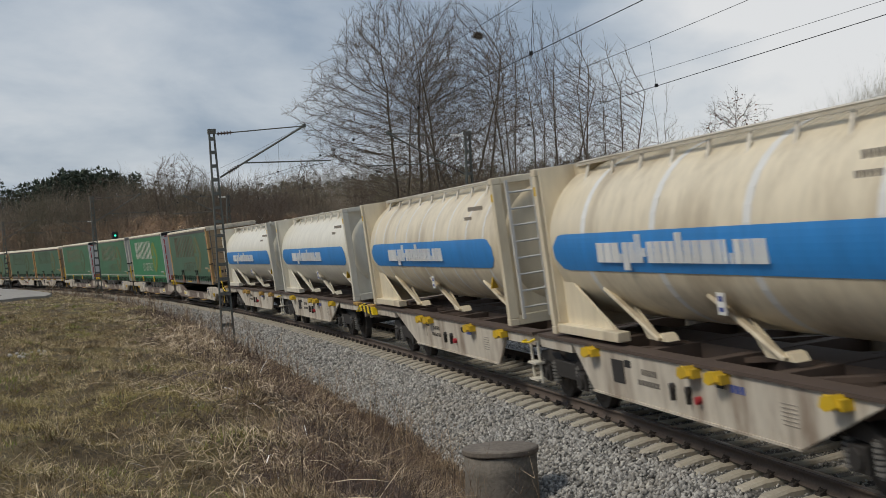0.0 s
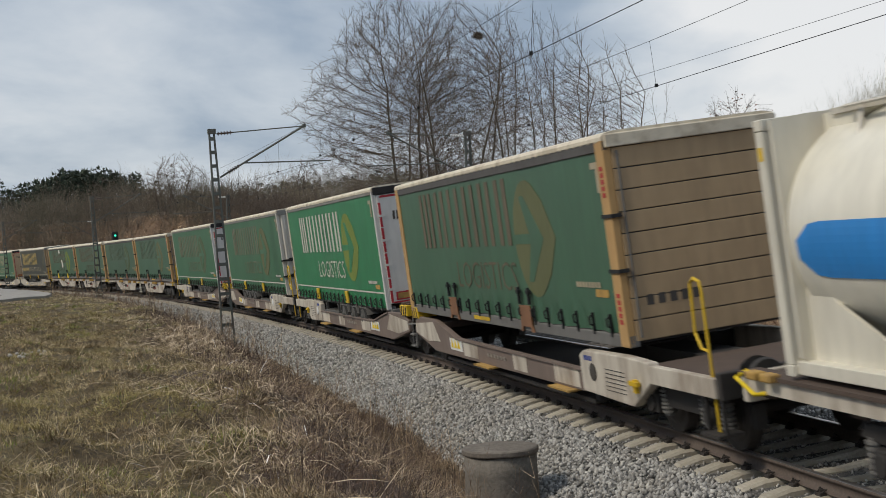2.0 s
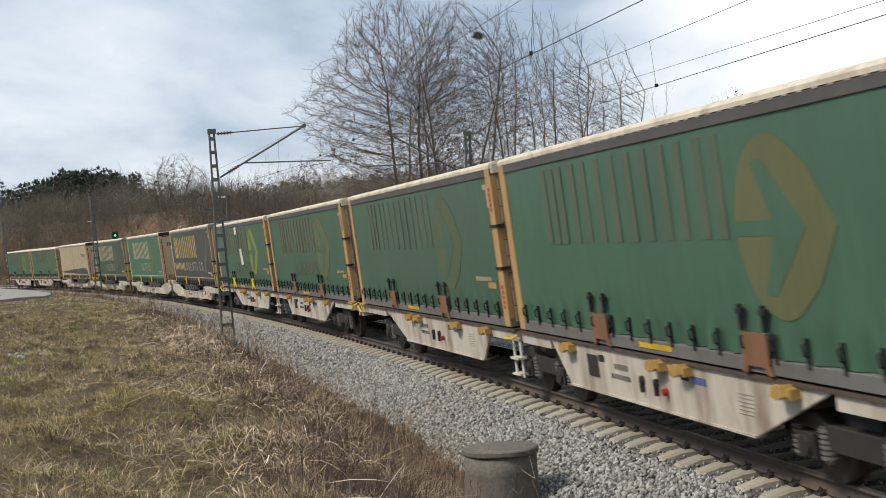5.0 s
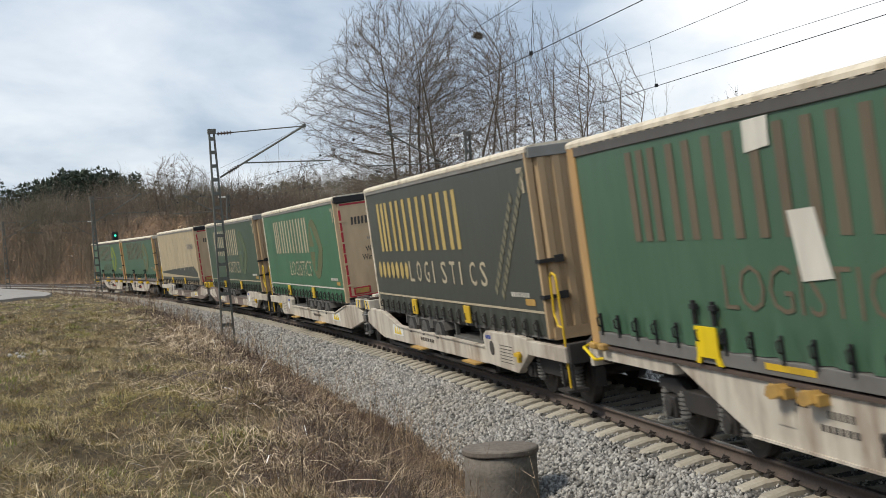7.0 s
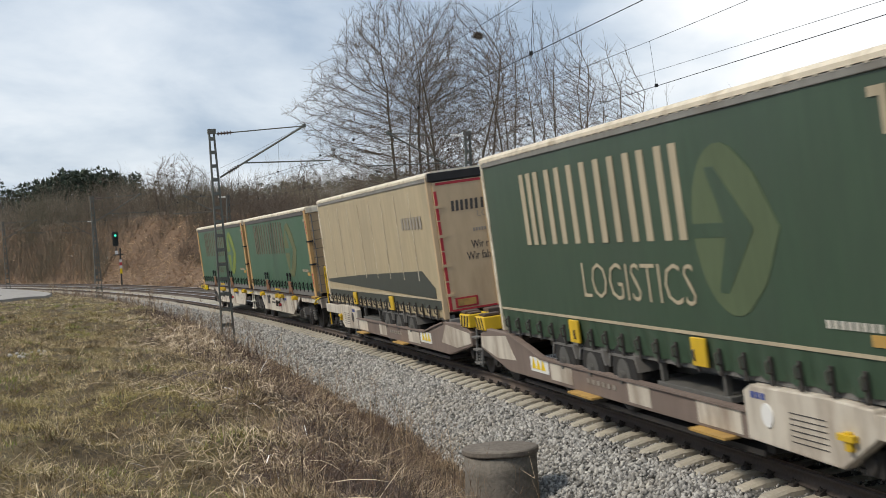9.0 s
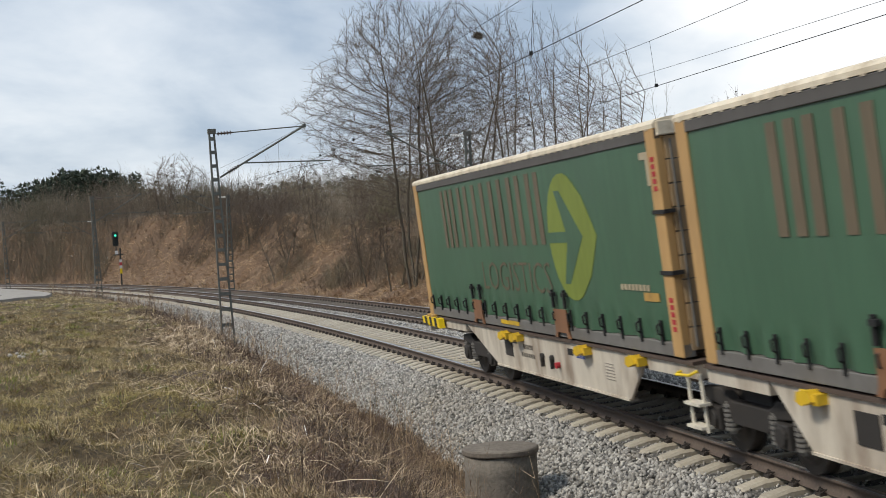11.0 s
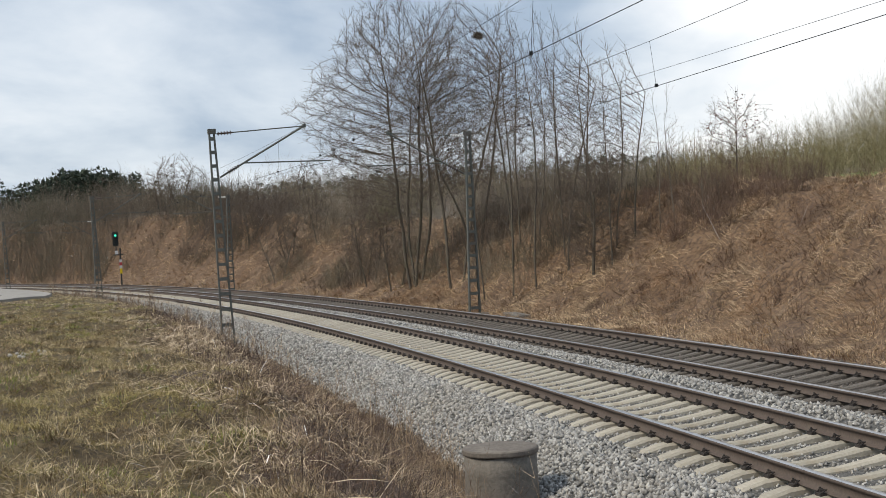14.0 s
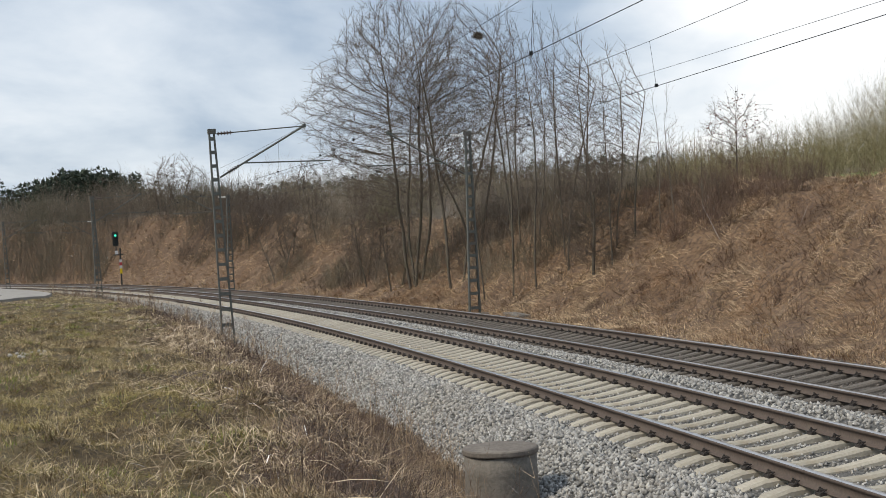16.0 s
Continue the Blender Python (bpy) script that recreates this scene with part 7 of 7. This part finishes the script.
def make_trees():
    make_tree(3, 59.9, 10.8, [(3.4, 1.6), (5.4, 3.9), (7.2, 5.2), (9.6, 5.3), (12.2, 4.4), (14.4, 3.1), (15.8, 1.7), (16.5, 0.4)], 4, 4600, "large leafless alder with several stems and a nest", shift=(-0.5, 0), tip=0.0075, twigs=3, step=0.25, fork=0.3, lead=0.72)
    make_tree(8, 54.0, 11.1, [(3.6, 1.2), (6, 2.8), (9, 3.2), (12, 2.7), (14.2, 1.6), (15.3, 0.3)], 2, 2100, "tall leafless alder beside the track", tip=0.0075, twigs=2, step=0.25, shift=(0.4, 0), fork=0.14)
    make_tree(9, 57.5, 13.6, [(3.4, 1.4), (6, 3.0), (9, 3.4), (12, 2.6), (14.2, 0.4)], 2, 1000, "leafless spreading alder on the bank", tip=0.0075, twigs=2, step=0.25, fork=0.2)
    for k, (s, o, h, st) in enumerate(((44.6, 10.6, 11.8, 1), (42.5, 10.9, 11.2, 1), (46.9, 10.0, 9.5, 1), (43.2, 12.6, 11.0, 1), (41.4, 12.0, 10.8, 1), (40.0, 12.6, 10.0, 1), (38.8, 13.1, 9.0, 1), (38.0, 13.6, 8.2, 1),
                                       (49.0, 12.4, 13.0, 1), (47.5, 13.5, 11.5, 2), (51.0, 13.6, 12.6, 1), (37.3, 12.2, 8.2, 1), (45, 14.5, 9.5, 1))):
        make_tree(20 + k, s, o, slim(h, 0.105 * h, 0.3), st, 400, "slender leafless tree on the bank", tip=0.0068, twigs=2, step=0.22, fork=0.08)
    for k, (s, o, h) in enumerate(((36.7, 14.1, 5.8), (35.4, 14.1, 5.6), (33.6, 14.4, 3.4))):
        make_tree(40 + k, s, o, slim(h, 0.5, 0.2), 1, 150, "thin leafless sapling on the slope", B_PALE, 0.014, tip=0.0048, step=0.2)
    make_tree(44, 38.1, 11.7, bushy(4.8, 1.5), 1, 800, "dark bushy leafless tree at the foot of the slope", tip=0.009, twigs=4, step=0.2)
    oak, pc = make_tree(50, 39.0, 19.0, bushy(3.9, 1.5), 1, 600, "small tree with a few withered red leaves", tip=0.006, twigs=2, step=0.22)
    tips = np.array([p[1] for p in pc if p[2] < 0.01])
    tips = tips[(tips[:, 2] > 2.0) & (tips[:, 0] > -0.9)]
    tips = tips[rng.permutation(len(tips))[:230]]
    V, F = ribbons(tips, aims(len(tips), 90, 40), rng.uniform(0.07, 0.13, len(tips)), rng.uniform(0.05, 0.09, len(tips)), rng.uniform(0.1, 0.6, len(tips)))
    part("leaves", arrays_mesh("leaves", V, F, [B_LEAF]), None, oak, "withered red leaves")
    for k, (s, o, h, st) in enumerate(((92.9, 11.2, 6.0, 2), (95.0, 12.8, 5.6, 3), (91.5, 14.3, 4.6, 3), (111, 14.2, 5.6, 3), (84, 15.5, 4.2, 3), (72, 11.4, 4.8, 3), (101, 16.5, 5.5, 3), (120, 14.0, 6, 3), (63, 10.6, 5.0, 2), (69, 10.9, 5.5, 2))):
        make_tree(60 + k, s, o, bushy(h, 0.32 * h), st, 480, "small leafless tree on the bank", B_PALE if k == 0 else None, tip=0.010, twigs=3, step=0.25, fork=0.25)
    for k, (s, o, h) in enumerate(((150, 17, 5.5), (158, 20, 7), (143, 19, 5.5), (148, 18.5, 7.5), (172, 16, 7), (205, 14, 7), (226, 15, 8), (190, 12, 7))):
        make_tree(80 + k, s, o, bushy(h, 0.34 * h), 2, 300, "leafless tree above the bend", None, 0.05, tip=0.014, twigs=2, step=0.32, fork=0.25)
    # the nest
    nest = new("bird_nest")
    c = Vector((0, 0, 0))
    k = 560
    d = rng.normal(0, 1, (k, 3)); d /= np.linalg.norm(d, axis=1)[:, None]
    b = d * rng.uniform(0.1, 0.27, k)[:, None] * np.array([1, 1, 0.8])
    V, F = ribbons(b, aims(k, 85, 25), rng.uniform(0.15, 0.38, k), np.full(k, 0.03), np.zeros(k))
    me = arrays_mesh("twigs", V, F, [B_TWIG])
    part("twigs", me, None, nest)
    nest.matrix_basis = Matrix.Translation((2.6, 75.5, 13.86))
    tagged(nest, "dark ball of twigs high in the alder", "bird nest")


# ---------------------------------------------------------------- small things beside the line
def make_manhole():
    thing = new("concrete_shaft")
    thing.matrix_basis = Matrix.Translation(at(3.78, -3.13, -0.79))
    n, R = 40, 0.487
    g = Geo()
    prof = [(R + 0.015, -0.2), (R + 0.01, 0.05), (R, 0.3), (R, 0.545), (R - 0.09, 0.55), (R - 0.09, 0.2)]
    vs = [(r * math.cos(2 * math.pi * i / n), r * math.sin(2 * math.pi * i / n), z) for r, z in prof for i in range(n)]
    fs = [(k * n + i, k * n + (i + 1) % n, (k + 1) * n + (i + 1) % n, (k + 1) * n + i) for k in range(len(prof) - 1) for i in range(n)]
    g.add(vs, fs)
    part("ring", g, M_CONC, thing, "grey concrete ring", smooth=True)
    g = Geo()
    lp = [(0.05, 0.552), (R + 0.02, 0.552), (R + 0.03, 0.57), (R + 0.028, 0.615), (R + 0.01, 0.632), (0.3, 0.638), (0.02, 0.638)]
    vs, fs = [], []
    for r, z in lp:
        for i in range(n):
            a = 2 * math.pi * i / n
            q = r * (1 + 0.012 * math.sin(5 * a) + (-0.03 if r > 0.4 and 0.4 < a < 0.75 else 0))
            vs.append((q * math.cos(a), q * math.sin(a), z))
    fs = [(k * n + i, k * n + (i + 1) % n, (k + 1) * n + (i + 1) % n, (k + 1) * n + i) for k in range(len(lp) - 1) for i in range(n)]
    fs.append(tuple(range((len(lp) - 1) * n, len(lp) * n)))
    g.add(vs, fs)
    part("lid", g, M_LID, thing, "chipped round concrete lid")
    tagged(thing, "round concrete shaft with a chipped lid beside the ballast", "manhole")


def make_signal():
    M_BOX = surf("signal_black", (0.03, 0.033, 0.032), (0.02, 0.022, 0.022), 0.6, fine=10, coarse=2)
    M_LAMP = surf("green_signal_lamp", (0.05, 1.0, 0.55), (0.05, 0.95, 0.5), 0.3, emit=2.5, bump=0)
    M_W = surf("signal_white", (0.75, 0.75, 0.73), (0.6, 0.6, 0.58), 0.5, fine=10, coarse=2)
    thing = new("railway_signal")
    thing.matrix_basis = Matrix.Translation(at(134.8, 7.5, -0.55)) @ pose(0, 0, 0, 0, 0, 14)
    part("post", Geo().cyl((0, 0, 0), (0, 0, 4.3), 0.085, n=12), M_BOX, thing)
    part("foundation", Geo().box(-0.35, 0.35, -0.35, 0.35, -0.3, 0.35), M_CONC, thing, bevel=0.03)
    part("lower_board", Geo().box(-0.13, 0.13, -0.13, -0.1, 1.55, 2.1), P_BRIGHT, thing, "yellow mast plate")
    part("mast_board", Geo().box(-0.14, 0.14, -0.13, -0.1, 2.1, 2.42), M_W, thing, "white and red mast plate")
    part("mast_board", Geo().box(-0.14, 0.14, -0.131, -0.1, 2.42, 2.75), P_RED, thing)
    part("mast_board", Geo().box(-0.14, 0.14, -0.13, -0.1, 2.75, 3.05), M_W, thing)
    part("bracket", Geo().box(-0.75, 0.3, -0.1, 0.1, 3.5, 3.62), M_BOX, thing)
    part("sign", Geo().box(-0.55, -0.2, -0.14, -0.1, 3.62, 4.0), M_W, thing)
    head = part("signal_head", Geo().prism(rounded(-0.72, -0.12, 4.5, 6.0, 0.1), -0.1, 0.1), M_BOX, thing, "black signal head")
    part("arm", Geo().cyl((-0.4, 0, 3.6), (-0.4, 0, 4.6), 0.06, n=8), M_BOX, thing)
    for z in (4.85, 5.25, 5.62):
        part("hood", Geo().cyl((-0.42, -0.1, z), (-0.42, -0.32, z + 0.03), 0.13, 0.12, 14, False), M_BOX, head)
    part("lamp", Geo().cyl((-0.42, -0.11, 5.62), (-0.42, -0.15, 5.62), 0.115, n=16), M_LAMP, head, "lit green lamp")
    tagged(thing, "main line signal showing green beside the track", "signal")


def make_small():
    g = Geo()
    slab = part("cable_trough", Geo().box(-1.3, 1.3, -0.28, 0.28, 0, 0.22), M_CONC, None, bevel=0.03)
    slab.matrix_basis = Matrix.Translation(at(37.6, 8.1, -0.62)) @ pose(0, 0, 0, 0, 0, 100)
    tagged(slab, "low concrete trough block beside the far track", "concrete block")
    M_PALE = surf("pale_fieldstone", (0.52, 0.49, 0.45), (0.40, 0.38, 0.34), 0.9, fine=14, coarse=4, vary=0.2)
    r = random.Random(4)
    for k in range(14):
        g = Geo()
        n = 8
        vs = [Vector((math.cos(2 * math.pi * i / n) * r.uniform(0.7, 1.1) * q, math.sin(2 * math.pi * i / n) * r.uniform(0.7, 1.1) * q, z)) * 0.04 for q, z in ((0.8, -0.5), (1.0, 0.0), (0.6, 0.55)) for i in range(n)]
        fs = [(j * n + i, j * n + (i + 1) % n, (j + 1) * n + (i + 1) % n, (j + 1) * n + i) for j in range(2) for i in range(n)] + [tuple(range(2 * n, 3 * n))]
        s, o = 9.8 + r.uniform(-0.6, 0.6), -9.7 + r.uniform(-0.35, 0.45)
        ob = part("field_stone", g.add(vs, fs), M_PALE, None, smooth=True)
        ob.matrix_basis = Matrix.Translation(at(s, o, float(ground_z(s, o)) + 0.05)) @ pose(0, 0, 0, r.uniform(-20, 20), r.uniform(-20, 20), r.uniform(0, 360))
        tagged(ob, "small pale stone lying in the rough grass", "stone", "field stones")


make_manhole()
make_signal()
make_small()
make_trees()
make_brush()
make_pines()
make_slope()
make_verge()
make_field()

motions()
